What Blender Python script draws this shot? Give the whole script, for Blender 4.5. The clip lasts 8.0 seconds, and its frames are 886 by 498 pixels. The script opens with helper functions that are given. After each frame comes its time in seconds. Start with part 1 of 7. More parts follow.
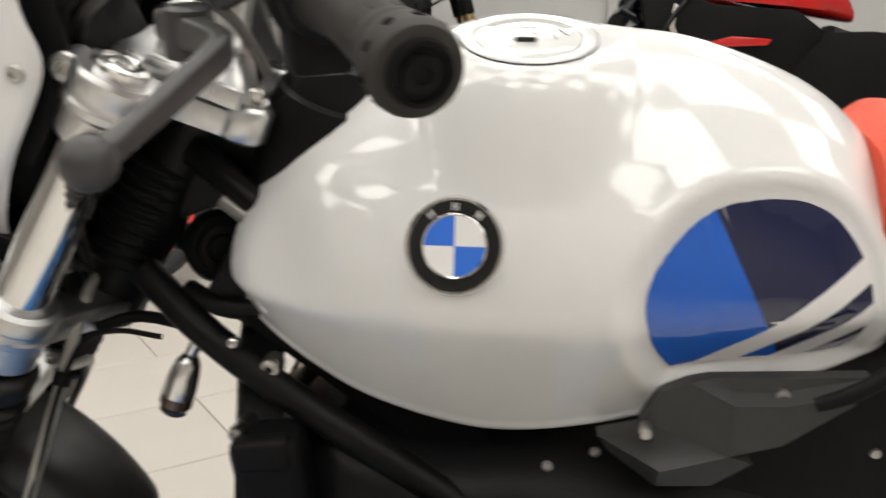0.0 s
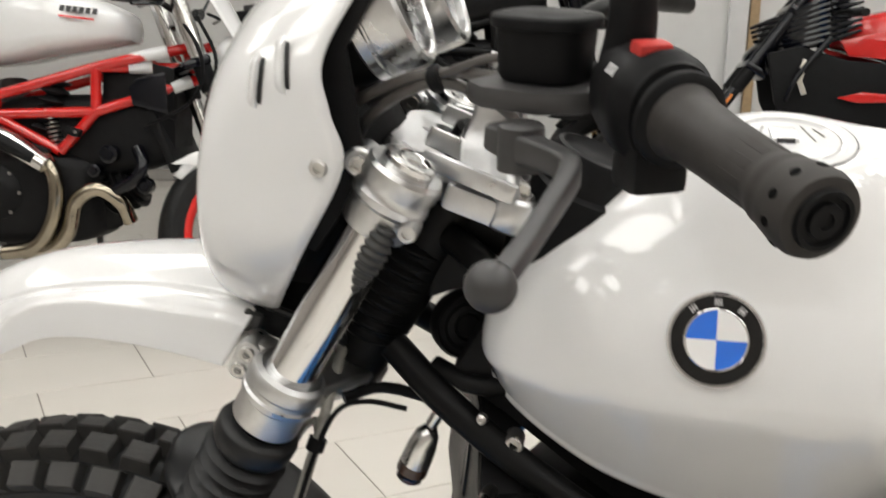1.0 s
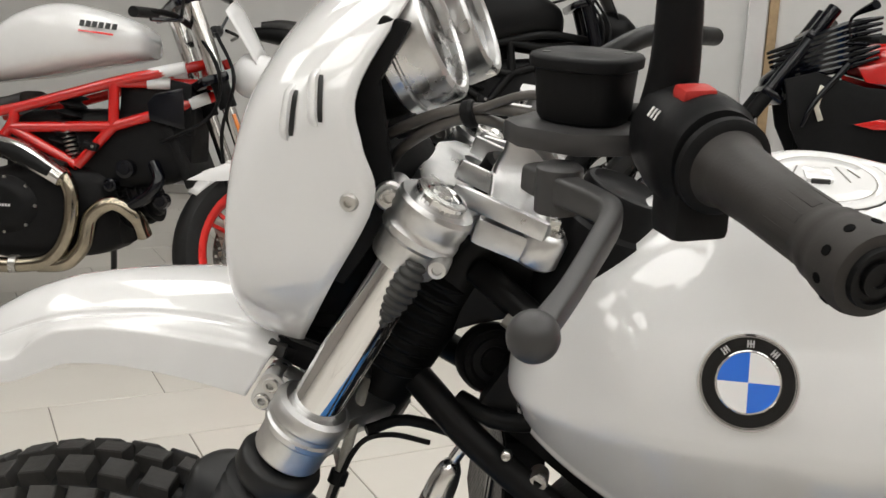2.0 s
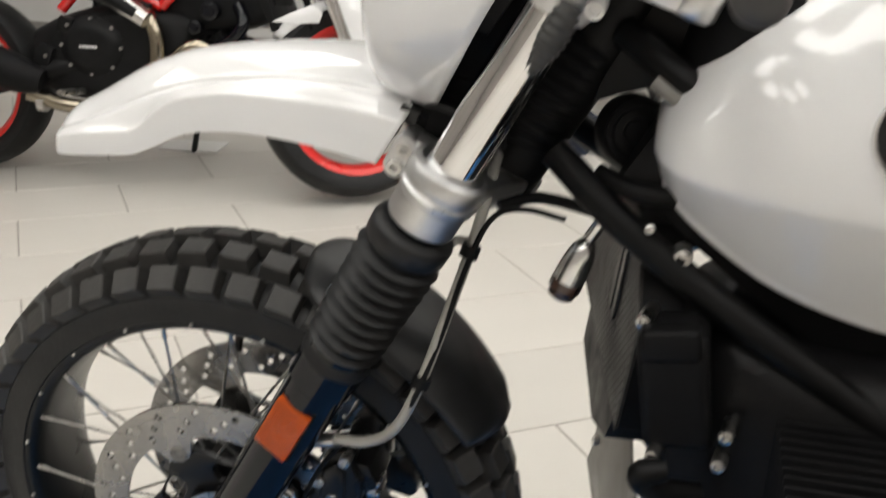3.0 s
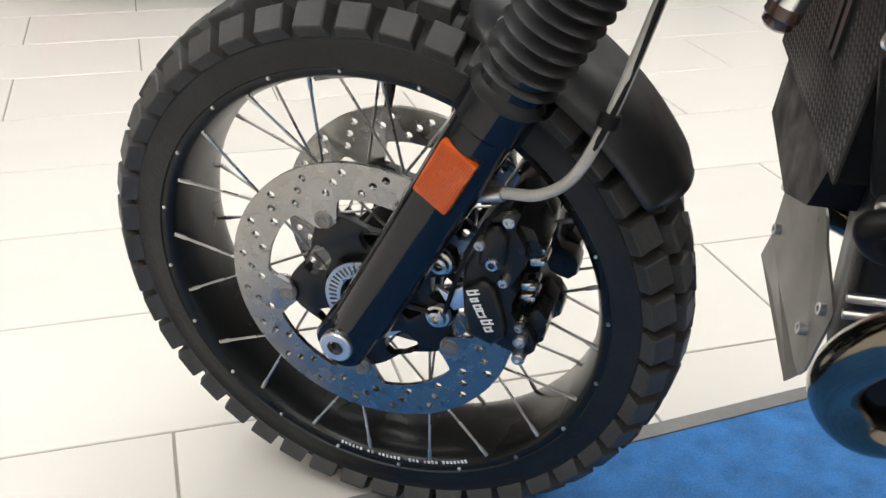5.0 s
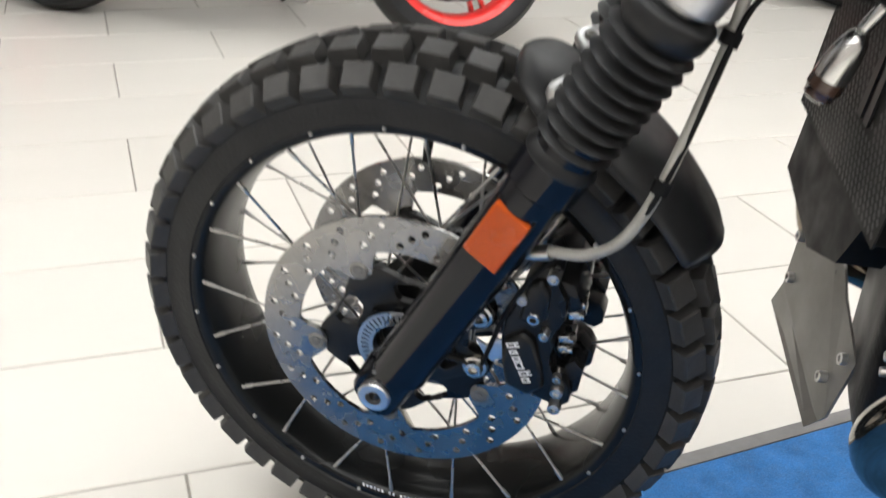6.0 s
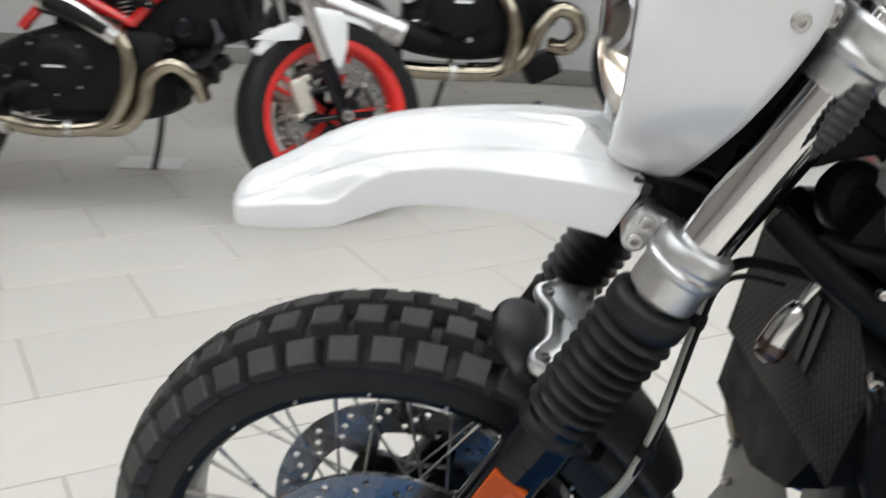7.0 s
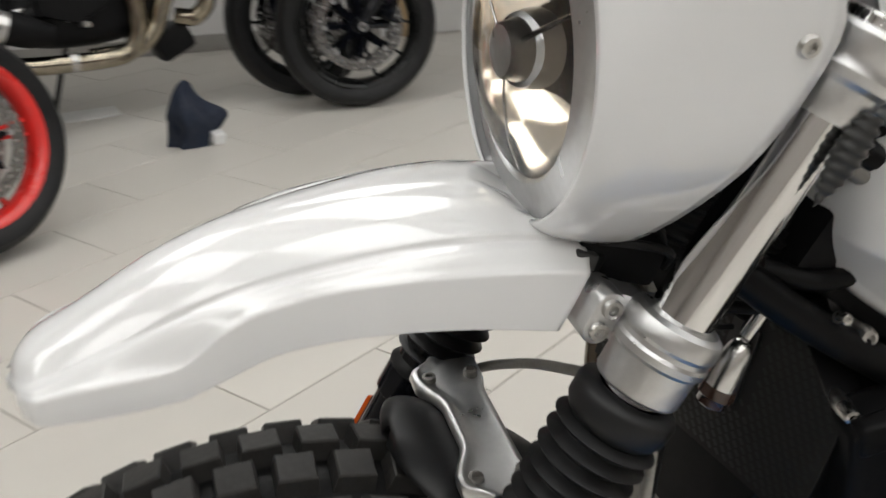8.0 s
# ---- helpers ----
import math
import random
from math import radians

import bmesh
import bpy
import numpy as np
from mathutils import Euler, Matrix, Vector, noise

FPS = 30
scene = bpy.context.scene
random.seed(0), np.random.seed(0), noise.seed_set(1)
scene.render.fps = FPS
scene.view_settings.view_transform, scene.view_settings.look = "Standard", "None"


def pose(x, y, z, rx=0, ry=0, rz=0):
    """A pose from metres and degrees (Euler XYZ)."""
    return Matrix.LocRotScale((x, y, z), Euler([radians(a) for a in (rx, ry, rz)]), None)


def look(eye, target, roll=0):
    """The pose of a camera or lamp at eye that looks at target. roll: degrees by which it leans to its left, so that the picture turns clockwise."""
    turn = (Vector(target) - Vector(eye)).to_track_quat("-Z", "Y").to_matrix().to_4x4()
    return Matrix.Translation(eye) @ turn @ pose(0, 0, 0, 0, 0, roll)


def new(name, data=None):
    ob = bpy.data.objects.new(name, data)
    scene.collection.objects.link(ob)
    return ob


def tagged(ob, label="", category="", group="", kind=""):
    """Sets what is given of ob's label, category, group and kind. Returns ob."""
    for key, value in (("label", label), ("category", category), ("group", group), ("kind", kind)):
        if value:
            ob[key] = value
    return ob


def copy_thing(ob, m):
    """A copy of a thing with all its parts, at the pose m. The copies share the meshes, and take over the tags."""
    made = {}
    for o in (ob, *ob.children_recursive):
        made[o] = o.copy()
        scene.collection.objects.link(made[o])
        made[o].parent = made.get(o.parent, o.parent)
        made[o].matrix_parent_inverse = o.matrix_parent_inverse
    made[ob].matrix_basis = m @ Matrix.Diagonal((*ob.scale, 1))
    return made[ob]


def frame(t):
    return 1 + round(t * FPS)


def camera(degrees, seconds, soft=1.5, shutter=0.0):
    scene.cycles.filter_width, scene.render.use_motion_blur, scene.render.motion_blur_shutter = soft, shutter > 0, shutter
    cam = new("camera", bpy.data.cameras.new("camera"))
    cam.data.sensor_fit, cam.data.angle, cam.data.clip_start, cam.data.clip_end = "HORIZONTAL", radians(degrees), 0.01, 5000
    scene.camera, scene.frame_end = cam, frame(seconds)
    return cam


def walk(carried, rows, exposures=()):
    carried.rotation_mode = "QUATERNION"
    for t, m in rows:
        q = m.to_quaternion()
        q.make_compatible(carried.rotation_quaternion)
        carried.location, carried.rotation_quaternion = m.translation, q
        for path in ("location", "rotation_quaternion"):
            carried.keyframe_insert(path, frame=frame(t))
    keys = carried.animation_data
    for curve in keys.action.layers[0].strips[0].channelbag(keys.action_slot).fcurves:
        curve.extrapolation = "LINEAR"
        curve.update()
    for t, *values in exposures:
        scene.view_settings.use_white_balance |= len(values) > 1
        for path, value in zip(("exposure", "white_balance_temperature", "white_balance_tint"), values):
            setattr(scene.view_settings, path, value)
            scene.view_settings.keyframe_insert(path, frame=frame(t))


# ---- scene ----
cam = camera(47.44, 8.0, 1.5, 0.5)
PATH = [
    (0, (0.658, -0.973, 1.050), (0.544, 0.951, 0.517), 0.8),
    (0.5, (0.582, -1.002, 1.061), (0.357, 0.923, 0.569), 0.7),
    (1, (0.518, -1.014, 1.097), (0.235, 0.911, 0.632), 1.4),
    (1.2, (0.515, -1.019, 1.103), (0.206, 0.911, 0.680), 1.7),
    (2.3, (0.489, -1.003, 1.110), (0.184, 0.921, 0.658), 2.6),
    (2.5, (0.479, -1.009, 1.077), (0.136, 0.897, 0.577), 2.4),
    (2.7, (0.461, -1.009, 1.050), (0.094, 0.866, 0.464), 2.2),
    (3, (0.4406, -0.9991, 1.0020), (0.2355, -0.0795, 0.6671), 2.33),
    (3.5, (0.4132, -0.9915, 0.9530), (0.1692, -0.1055, 0.5588), 1.51),
    (4, (0.3934, -0.9873, 0.8910), (0.1246, -0.1309, 0.4501), 1.16),
    (4.5, (0.3781, -0.9627, 0.8590), (0.0995, -0.1187, 0.4007), 1.00),
    (4.7, (0.3754, -0.9568, 0.8561), (0.0900, -0.1171, 0.3941), 0.96),
    (5.8, (0.3069, -0.9513, 0.8611), (0.0490, -0.0977, 0.4086), 3.49),
    (6, (0.2821, -0.9847, 0.8983), (0.0455, -0.1223, 0.4509), 2.96),
    (6.5, (0.2471, -1.0319, 0.9788), (0.0108, -0.1449, 0.5820), 0.55),
    (7, (0.1485, -1.0180, 1.0506), (0.0450, -0.0816, 0.7152), 2.74),
    (7.5, (0.0164, -0.9404, 1.0900), (0.1195, -0.0036, 0.7555), 3.14),
    (8, (-0.0395, -0.7531, 1.0925), (0.2106, 0.1356, 0.7082), -1.80),
]
walk(cam, [(t, look(eye, target, roll)) for t, eye, target, roll in PATH], [(0, -0.2, 6600, 9), (1.2, -0.1, 6450, 9), (2.5, -0.35, 6450, 9), (3.0, -0.1, 6500, 9), (3.5, 0.15, 6500, 9), (4.0, 0.32, 6350, 9), (4.7, 0.4, 6250, 9), (5.8, 0.42, 6250, 9), (6.2, 0.35, 6150, 9), (6.6, 0.15, 6000, 8), (7.0, -0.1, 5950, 8), (7.5, -0.29, 6100, 9), (8.0, -0.45, 6300, 9)])

# ---- light ----
world = bpy.data.worlds.new("showroom_air")
scene.world = world
world.use_nodes = True
world.node_tree.nodes["Background"].inputs[0].default_value = (0.9, 0.93, 1.0, 1)
world.node_tree.nodes["Background"].inputs[1].default_value = 0.15
PANEL_GLOW = 4.35


# ---- small builders ----
def V(*a):
    return Vector(a)


def part(name, bm, material, parent=None, label="", smooth=40, weld=True):
    """Links a bmesh as one mesh object under a thing or a part."""
    if weld:
        bmesh.ops.remove_doubles(bm, verts=bm.verts, dist=1e-6)
    bmesh.ops.recalc_face_normals(bm, faces=bm.faces)
    me = bpy.data.meshes.new(name)
    bm.to_mesh(me)
    bm.free()
    me.materials.append(material)
    if smooth:
        me.polygons.foreach_set("use_smooth", [True] * len(me.polygons))
        if smooth < 180:
            me.set_sharp_from_angle(angle=radians(smooth))
    ob = new(name, me)
    if parent is not None:
        ob.parent = parent
    if label:
        ob["label"] = label
    return ob


def again(ob, m, parent=None):
    """Another object on the same mesh, at the pose m under the same parent."""
    o = new(ob.name.split(".")[0], ob.data)
    o.parent = parent or ob.parent
    o.matrix_basis = m
    if "label" in ob:
        o["label"] = ob["label"]
    return o


def thing(name, label, category, m=None, group="", kind=""):
    ob = new(name)
    if m is not None:
        ob.matrix_basis = m
    return tagged(ob, label, category, group, kind)


def frame_of(d, up=(0, 0, 1)):
    d = Vector(d).normalized()
    u = Vector(up)
    if abs(d.dot(u)) > 0.98:
        u = Vector((0, 1, 0))
    a = u.cross(d).normalized()
    return a, d.cross(a).normalized(), d


def skin(bm, rings, closed=True, cap0=True, cap1=True):
    """Skins a row of rings of equal length; closed: each ring is a loop."""
    vs = [[bm.verts.new(p) for p in r] for r in rings]
    n = len(vs[0])
    for a, b in zip(vs, vs[1:]):
        for i in range(n if closed else n - 1):
            j = (i + 1) % n
            bm.faces.new((a[i], a[j], b[j], b[i]))
    if closed and cap0:
        bm.faces.new(list(reversed(vs[0])))
    if closed and cap1:
        bm.faces.new(vs[-1])
    return vs


def smooth_line(pts, n):
    """Catmull-Rom through pts, n steps to a span; the points may have any number of coordinates."""
    p = [np.array(q, float) for q in pts]
    p = [2 * p[0] - p[1]] + p + [2 * p[-1] - p[-2]]
    out = []
    for i in range(1, len(p) - 2):
        for k in range(n):
            t = k / n
            a, b, c, d = p[i - 1], p[i], p[i + 1], p[i + 2]
            out.append(0.5 * (2 * b + (c - a) * t + (2 * a - 5 * b + 4 * c - d) * t * t + (3 * b - a - 3 * c + d) * t ** 3))
    out.append(p[-2])
    return out


def tube(bm, pts, r, seg=12, n=6, caps=True):
    """A round tube along a smooth line; r is one radius or one for each point."""
    rs = list(r) if isinstance(r, (list, tuple)) else [r] * len(pts)
    line = smooth_line([(*p, q) for p, q in zip(pts, rs)], n) if n > 1 else [np.array((*p, q)) for p, q in zip(pts, rs)]
    rings, a0 = [], None
    for i, q in enumerate(line):
        lo, hi = line[max(i - 1, 0)], line[min(i + 1, len(line) - 1)]
        d = Vector(hi[:3] - lo[:3]).normalized()
        if a0 is None:
            a0 = frame_of(d)[0]
        a = (a0 - d * a0.dot(d)).normalized()
        b = d.cross(a)
        a0 = a
        c = Vector(q[:3])
        rings.append([c + (a * math.cos(t) + b * math.sin(t)) * q[3] for t in (2 * math.pi * k / seg for k in range(seg))])
    skin(bm, rings, True, caps, caps)
    return bm


def lathe(bm, profile, origin=(0, 0, 0), axis=(0, 0, 1), seg=32, closed=False, start=0.0, sweep=360.0):
    """Turns (radius, height) pairs round an axis; closed: the profile is a loop."""
    a, b, d = frame_of(axis)
    o = Vector(origin)
    prof = list(profile) + ([profile[0]] if closed else [])
    full = sweep >= 359.9
    steps = seg if full else seg + 1
    cols = []
    for k in range(steps):
        t = radians(start + sweep * k / seg)
        e = a * math.cos(t) + b * math.sin(t)
        cols.append([bm.verts.new(o + e * r + d * h) for r, h in prof])
    for k in range(seg):
        p, q = cols[k], cols[(k + 1) % steps]
        for i in range(len(prof) - 1):
            try:
                bm.faces.new((p[i], q[i], q[i + 1], p[i + 1]))
            except ValueError:
                pass
    bmesh.ops.remove_doubles(bm, verts=bm.verts, dist=1e-6)
    return bm


def rod(bm, p, q, r, seg=12, bevel=0.0):
    """A plain round bar from p to q, with softened ends."""
    p, q = Vector(p), Vector(q)
    L = (q - p).length
    e = min(bevel, r * 0.6, L * 0.4)
    prof = [(0, 0), (r - e, 0), (r, e), (r, L - e), (r - e, L), (0, L)] if e else [(0, 0), (r, 0), (r, L), (0, L)]
    return lathe(bm, prof, p, q - p, seg)


def box(bm, size, m=None, bevel=0.0, seg=2):
    """A box of that size round the origin of the pose m, edges rounded."""
    m = m or Matrix()
    t = bmesh.new()
    bmesh.ops.create_cube(t, size=1.0, matrix=Matrix.Diagonal((*size, 1)))
    if bevel:
        bmesh.ops.bevel(t, geom=t.edges[:], offset=bevel, segments=seg, affect="EDGES", profile=0.6)
    t.transform(m)
    me = bpy.data.meshes.new("tmp")
    t.to_mesh(me)
    t.free()
    bm.from_mesh(me)
    bpy.data.meshes.remove(me)
    return bm


def plate(bm, outline, thick, m=None, holes=(), bevel=0.0):
    """A flat plate: an outline in x, y with holes, thickness along z, at the pose m."""
    t = bmesh.new()
    edges = []
    for loop in (outline, *holes):
        vs = [t.verts.new((x, y, 0)) for x, y in loop]
        edges += [t.edges.new((vs[i], vs[(i + 1) % len(vs)])) for i in range(len(vs))]
    bmesh.ops.triangle_fill(t, use_beauty=True, use_dissolve=False, edges=edges)
    bmesh.ops.recalc_face_normals(t, faces=t.faces)
    top = bmesh.ops.extrude_face_region(t, geom=t.faces[:])
    bmesh.ops.translate(t, vec=(0, 0, thick), verts=[v for v in top["geom"] if isinstance(v, bmesh.types.BMVert)])
    bmesh.ops.recalc_face_normals(t, faces=t.faces)
    if bevel:
        rim = [e for e in t.edges if e.is_manifold and e.calc_face_angle(0) > 1.0]
        bmesh.ops.bevel(t, geom=rim, offset=bevel, segments=2, affect="EDGES", profile=0.6)
    if m is not None:
        t.transform(m)
    me = bpy.data.meshes.new("tmp")
    t.to_mesh(me)
    t.free()
    bm.from_mesh(me)
    bpy.data.meshes.remove(me)
    return bm


def circle(r, n=24, cx=0.0, cy=0.0, a0=0.0):
    return [(cx + r * math.cos(a0 + 2 * math.pi * k / n), cy + r * math.sin(a0 + 2 * math.pi * k / n)) for k in range(n)]


def ease(a, b, x):
    t = min(1.0, max(0.0, (x - a) / (b - a)))
    return t * t * (3 - 2 * t)


def B():
    return bmesh.new()


def axes(o, x, z):
    """A pose at o whose x and z axes point so."""
    z = Vector(z).normalized()
    y = z.cross(Vector(x)).normalized()
    x = y.cross(z)
    m = Matrix((x, y, z)).transposed().to_4x4()
    m.translation = Vector(o)
    return m


# ---- materials ----
def material(name, colour, rough=0.5, metal=0.0, coat=0.0, grain=0.0, scale=80.0, bump=0.0, bump_scale=300.0, wear=0.0, spec=0.5, coord="Object"):
    """A surface with colour grain at two scales, uneven gloss and a fine bump."""
    mat = bpy.data.materials.new(name)
    mat.use_nodes = True
    nt = mat.node_tree
    p = nt.nodes["Principled BSDF"]
    p.inputs["Metallic"].default_value = metal
    p.inputs["Specular IOR Level"].default_value = spec
    p.inputs["Coat Weight"].default_value = coat
    p.inputs["Coat Roughness"].default_value = 0.03
    tc = nt.nodes.new("ShaderNodeTexCoord")

    def tex(s, detail=4.0):
        n = nt.nodes.new("ShaderNodeTexNoise")
        n.inputs["Scale"].default_value = s
        n.inputs["Detail"].default_value = detail
        nt.links.new(tc.outputs[coord], n.inputs["Vector"])
        return n

    if grain:
        fine, broad = tex(scale), tex(scale * 0.06, 2.0)
        add = nt.nodes.new("ShaderNodeMath")
        add.operation = "ADD"
        nt.links.new(fine.outputs["Fac"], add.inputs[0])
        nt.links.new(broad.outputs["Fac"], add.inputs[1])
        ramp = nt.nodes.new("ShaderNodeMapRange")
        ramp.inputs["From Min"].default_value, ramp.inputs["From Max"].default_value = 0.65, 1.35
        ramp.inputs["To Min"].default_value, ramp.inputs["To Max"].default_value = 1 - grain, 1 + grain
        nt.links.new(add.outputs[0], ramp.inputs["Value"])
        mul = nt.nodes.new("ShaderNodeVectorMath")
        mul.operation = "MULTIPLY"
        mul.inputs[0].default_value = colour
        nt.links.new(ramp.outputs[0], mul.inputs[1])
        nt.links.new(mul.outputs[0], p.inputs["Base Color"])
    else:
        p.inputs["Base Color"].default_value = (*colour, 1)
    rn = tex(scale * 0.2 if grain else 14.0, 3.0)
    rr = nt.nodes.new("ShaderNodeMapRange")
    rr.inputs["From Min"].default_value, rr.inputs["From Max"].default_value = 0.3, 0.7
    rr.inputs["To Min"].default_value, rr.inputs["To Max"].default_value = max(rough * (1 - 0.25 - wear), 0.015), min(rough * (1 + 0.25 + wear), 1.0)
    nt.links.new(rn.outputs["Fac"], rr.inputs["Value"])
    nt.links.new(rr.outputs[0], p.inputs["Roughness"])
    if bump:
        bn = tex(bump_scale, 3.0)
        bp = nt.nodes.new("ShaderNodeBump")
        bp.inputs["Strength"].default_value = bump
        bp.inputs["Distance"].default_value = 0.002
        nt.links.new(bn.outputs["Fac"], bp.inputs["Height"])
        nt.links.new(bp.outputs["Normal"], p.inputs["Normal"])
    return mat


white_paint = material("white_paint", (0.765, 0.765, 0.765), 0.035, spec=0.5, coat=0.9, grain=0.015, scale=30)
black_plastic = material("black_plastic", (0.0075, 0.0075, 0.008), 0.5, spec=0.11, grain=0.2, scale=120, bump=0.06, bump_scale=900)
grey_plastic = material("grey_plastic", (0.036, 0.036, 0.035), 0.46, spec=0.36, grain=0.12, scale=120, bump=0.06, bump_scale=900)
gaiter_rubber = material("gaiter_rubber", (0.009, 0.0092, 0.0098), 0.42, spec=0.36, grain=0.15, scale=120, bump=0.05, bump_scale=900)
satin_rubber = material("satin_rubber", (0.013, 0.0135, 0.0145), 0.40, spec=0.42, grain=0.15, scale=120, bump=0.05, bump_scale=900)
frame_black = material("frame_black", (0.005, 0.005, 0.0052), 0.42, spec=0.16, grain=0.2, scale=60, bump=0.08, bump_scale=200)
rubber = material("rubber", (0.0100, 0.0103, 0.0108), 0.46, spec=0.30, grain=0.3, scale=60, bump=0.3, bump_scale=250)
tread_rubber = material("tread_rubber", (0.040, 0.0385, 0.0365), 0.52, spec=0.40, grain=0.45, scale=40, bump=0.25, bump_scale=160)
brushed_rim = material("brushed_rim", (0.62, 0.62, 0.62), 0.30, metal=1.0, grain=0.05, scale=200)
hole_black = material("hole_black", (0.004, 0.004, 0.004), 0.9, spec=0.05)
cable_grey = material("cable_grey", (0.085, 0.078, 0.072), 0.34, spec=0.5, grain=0.15, scale=60)
lever_grey = material("lever_grey", (0.043, 0.042, 0.042), 0.42, spec=0.4, grain=0.10, scale=120, bump=0.05, bump_scale=900)
grip_rubber = material("grip_rubber", (0.029, 0.0262, 0.0242), 0.6, spec=0.35, grain=0.12, scale=90, bump=0.05, bump_scale=600)
aluminium = material("cast_aluminium", (0.66, 0.66, 0.66), 0.34, metal=1.0, grain=0.06, scale=150, bump=0.12, bump_scale=900)
bright_alu = material("machined_aluminium", (0.78, 0.78, 0.77), 0.22, metal=1.0, grain=0.05, scale=80)
chrome = material("hard_chrome", (0.80, 0.80, 0.80), 0.045, metal=1.0)
steel = material("steel", (0.55, 0.54, 0.52), 0.3, metal=1.0, grain=0.08, scale=120)
disc_steel = material("brake_disc_steel", (0.32, 0.312, 0.30), 0.27, metal=1.0, grain=0.08, scale=200)
rim_black = material("rim_black", (0.006, 0.0065, 0.0065), 0.28, spec=0.25, coat=0.05, grain=0.15, scale=40)
fork_black = material("fork_black", (0.003, 0.0035, 0.006), 0.12, spec=0.3, coat=0.15, grain=0.1, scale=60)
caliper_black = material("caliper_black", (0.0065, 0.0065, 0.0068), 0.30, spec=0.32, grain=0.2, scale=90, bump=0.08, bump_scale=500)
reflector_orange = material("reflector_orange", (0.46, 0.072, 0.006), 0.25, spec=0.3, coat=0.15, grain=0.08, scale=200)
blue_paint = material("blue_paint", (0.006, 0.105, 0.54), 0.12, coat=1.0)
navy_paint = material("navy_paint", (0.010, 0.014, 0.055), 0.12, coat=1.0)
badge_blue = material("badge_blue", (0.015, 0.16, 0.75), 0.12, coat=1.0)
badge_white = material("badge_white", (0.85, 0.85, 0.85), 0.12, coat=1.0)
badge_black = material("badge_black", (0.005, 0.005, 0.005), 0.08, spec=0.35, coat=0.2)
letter_silver = material("letter_silver", (0.62, 0.62, 0.63), 0.25, metal=0.4)
letter_white = material("letter_white", (0.75, 0.75, 0.75), 0.5)
sticker_black = material("sticker_black", (0.01, 0.01, 0.01), 0.4)
red_paint = material("red_paint", (0.55, 0.012, 0.010), 0.16, coat=0.8, grain=0.05, scale=30)
dark_header = material("dark_heated_chrome", (0.21, 0.182, 0.145), 0.11, metal=1.0, grain=0.3, scale=18)
header_steel = material("heated_exhaust_steel", (0.38, 0.335, 0.26), 0.16, metal=1.0, grain=0.3, scale=18)
grey_metal = material("painted_grey_metal", (0.21, 0.20, 0.185), 0.42, metal=0.4, grain=0.06, scale=90)
wire_grey = material("braided_hose_grey", (0.32, 0.31, 0.28), 0.4, grain=0.15, scale=500)
cloth_navy = material("cloth_navy", (0.012, 0.018, 0.035), 0.9, grain=0.25, scale=80, bump=0.4, bump_scale=400)
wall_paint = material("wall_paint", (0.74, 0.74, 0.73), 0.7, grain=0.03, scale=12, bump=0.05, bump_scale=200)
# tone of the walls out of view, chosen to dim bounce and reflections
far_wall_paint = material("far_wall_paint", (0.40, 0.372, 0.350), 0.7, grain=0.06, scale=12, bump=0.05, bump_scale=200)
ceiling_paint = material("ceiling_paint", (0.72, 0.72, 0.71), 0.8, grain=0.03, scale=10)
skirting_paint = material("skirting_paint", (0.33, 0.32, 0.30), 0.5, grain=0.06, scale=30)
door_wood = material("door_wood", (0.42, 0.30, 0.17), 0.45, grain=0.2, scale=40)


def tile_material(name, colour, rough):
    """Porcelain: one tone to each tile, soft clouds within it, even gloss."""
    mat = bpy.data.materials.new(name)
    mat.use_nodes = True
    nt = mat.node_tree
    p = nt.nodes["Principled BSDF"]
    tc, info = nt.nodes.new("ShaderNodeTexCoord"), nt.nodes.new("ShaderNodeObjectInfo")
    fac = []
    for stretch, detail, lo, hi in (((2.2, 9.0, 1.0), 1.0, 0.975, 1.025), ((40.0, 90.0, 1.0), 2.0, 0.99, 1.01)):
        mp, n, r = nt.nodes.new("ShaderNodeMapping"), nt.nodes.new("ShaderNodeTexNoise"), nt.nodes.new("ShaderNodeMapRange")
        mp.inputs["Scale"].default_value = stretch
        n.inputs["Scale"].default_value, n.inputs["Detail"].default_value = 1.0, detail
        r.inputs["To Min"].default_value, r.inputs["To Max"].default_value = lo, hi
        nt.links.new(tc.outputs["Object"], mp.inputs["Vector"])
        nt.links.new(info.outputs["Random"], mp.inputs["Location"])
        nt.links.new(mp.outputs[0], n.inputs["Vector"])
        nt.links.new(n.outputs["Fac"], r.inputs["Value"])
        fac.append(r.outputs[0])
    tone = nt.nodes.new("ShaderNodeMapRange")
    tone.inputs["To Min"].default_value, tone.inputs["To Max"].default_value = 0.97, 1.03
    nt.links.new(info.outputs["Random"], tone.inputs["Value"])
    fac.append(tone.outputs[0])
    last = None
    for f in fac:
        mul = nt.nodes.new("ShaderNodeVectorMath")
        mul.operation = "MULTIPLY"
        if last is None:
            mul.inputs[0].default_value = colour
        else:
            nt.links.new(last, mul.inputs[0])
        nt.links.new(f, mul.inputs[1])
        last = mul.outputs[0]
    nt.links.new(last, p.inputs["Base Color"])
    p.inputs["Roughness"].default_value = rough
    return mat


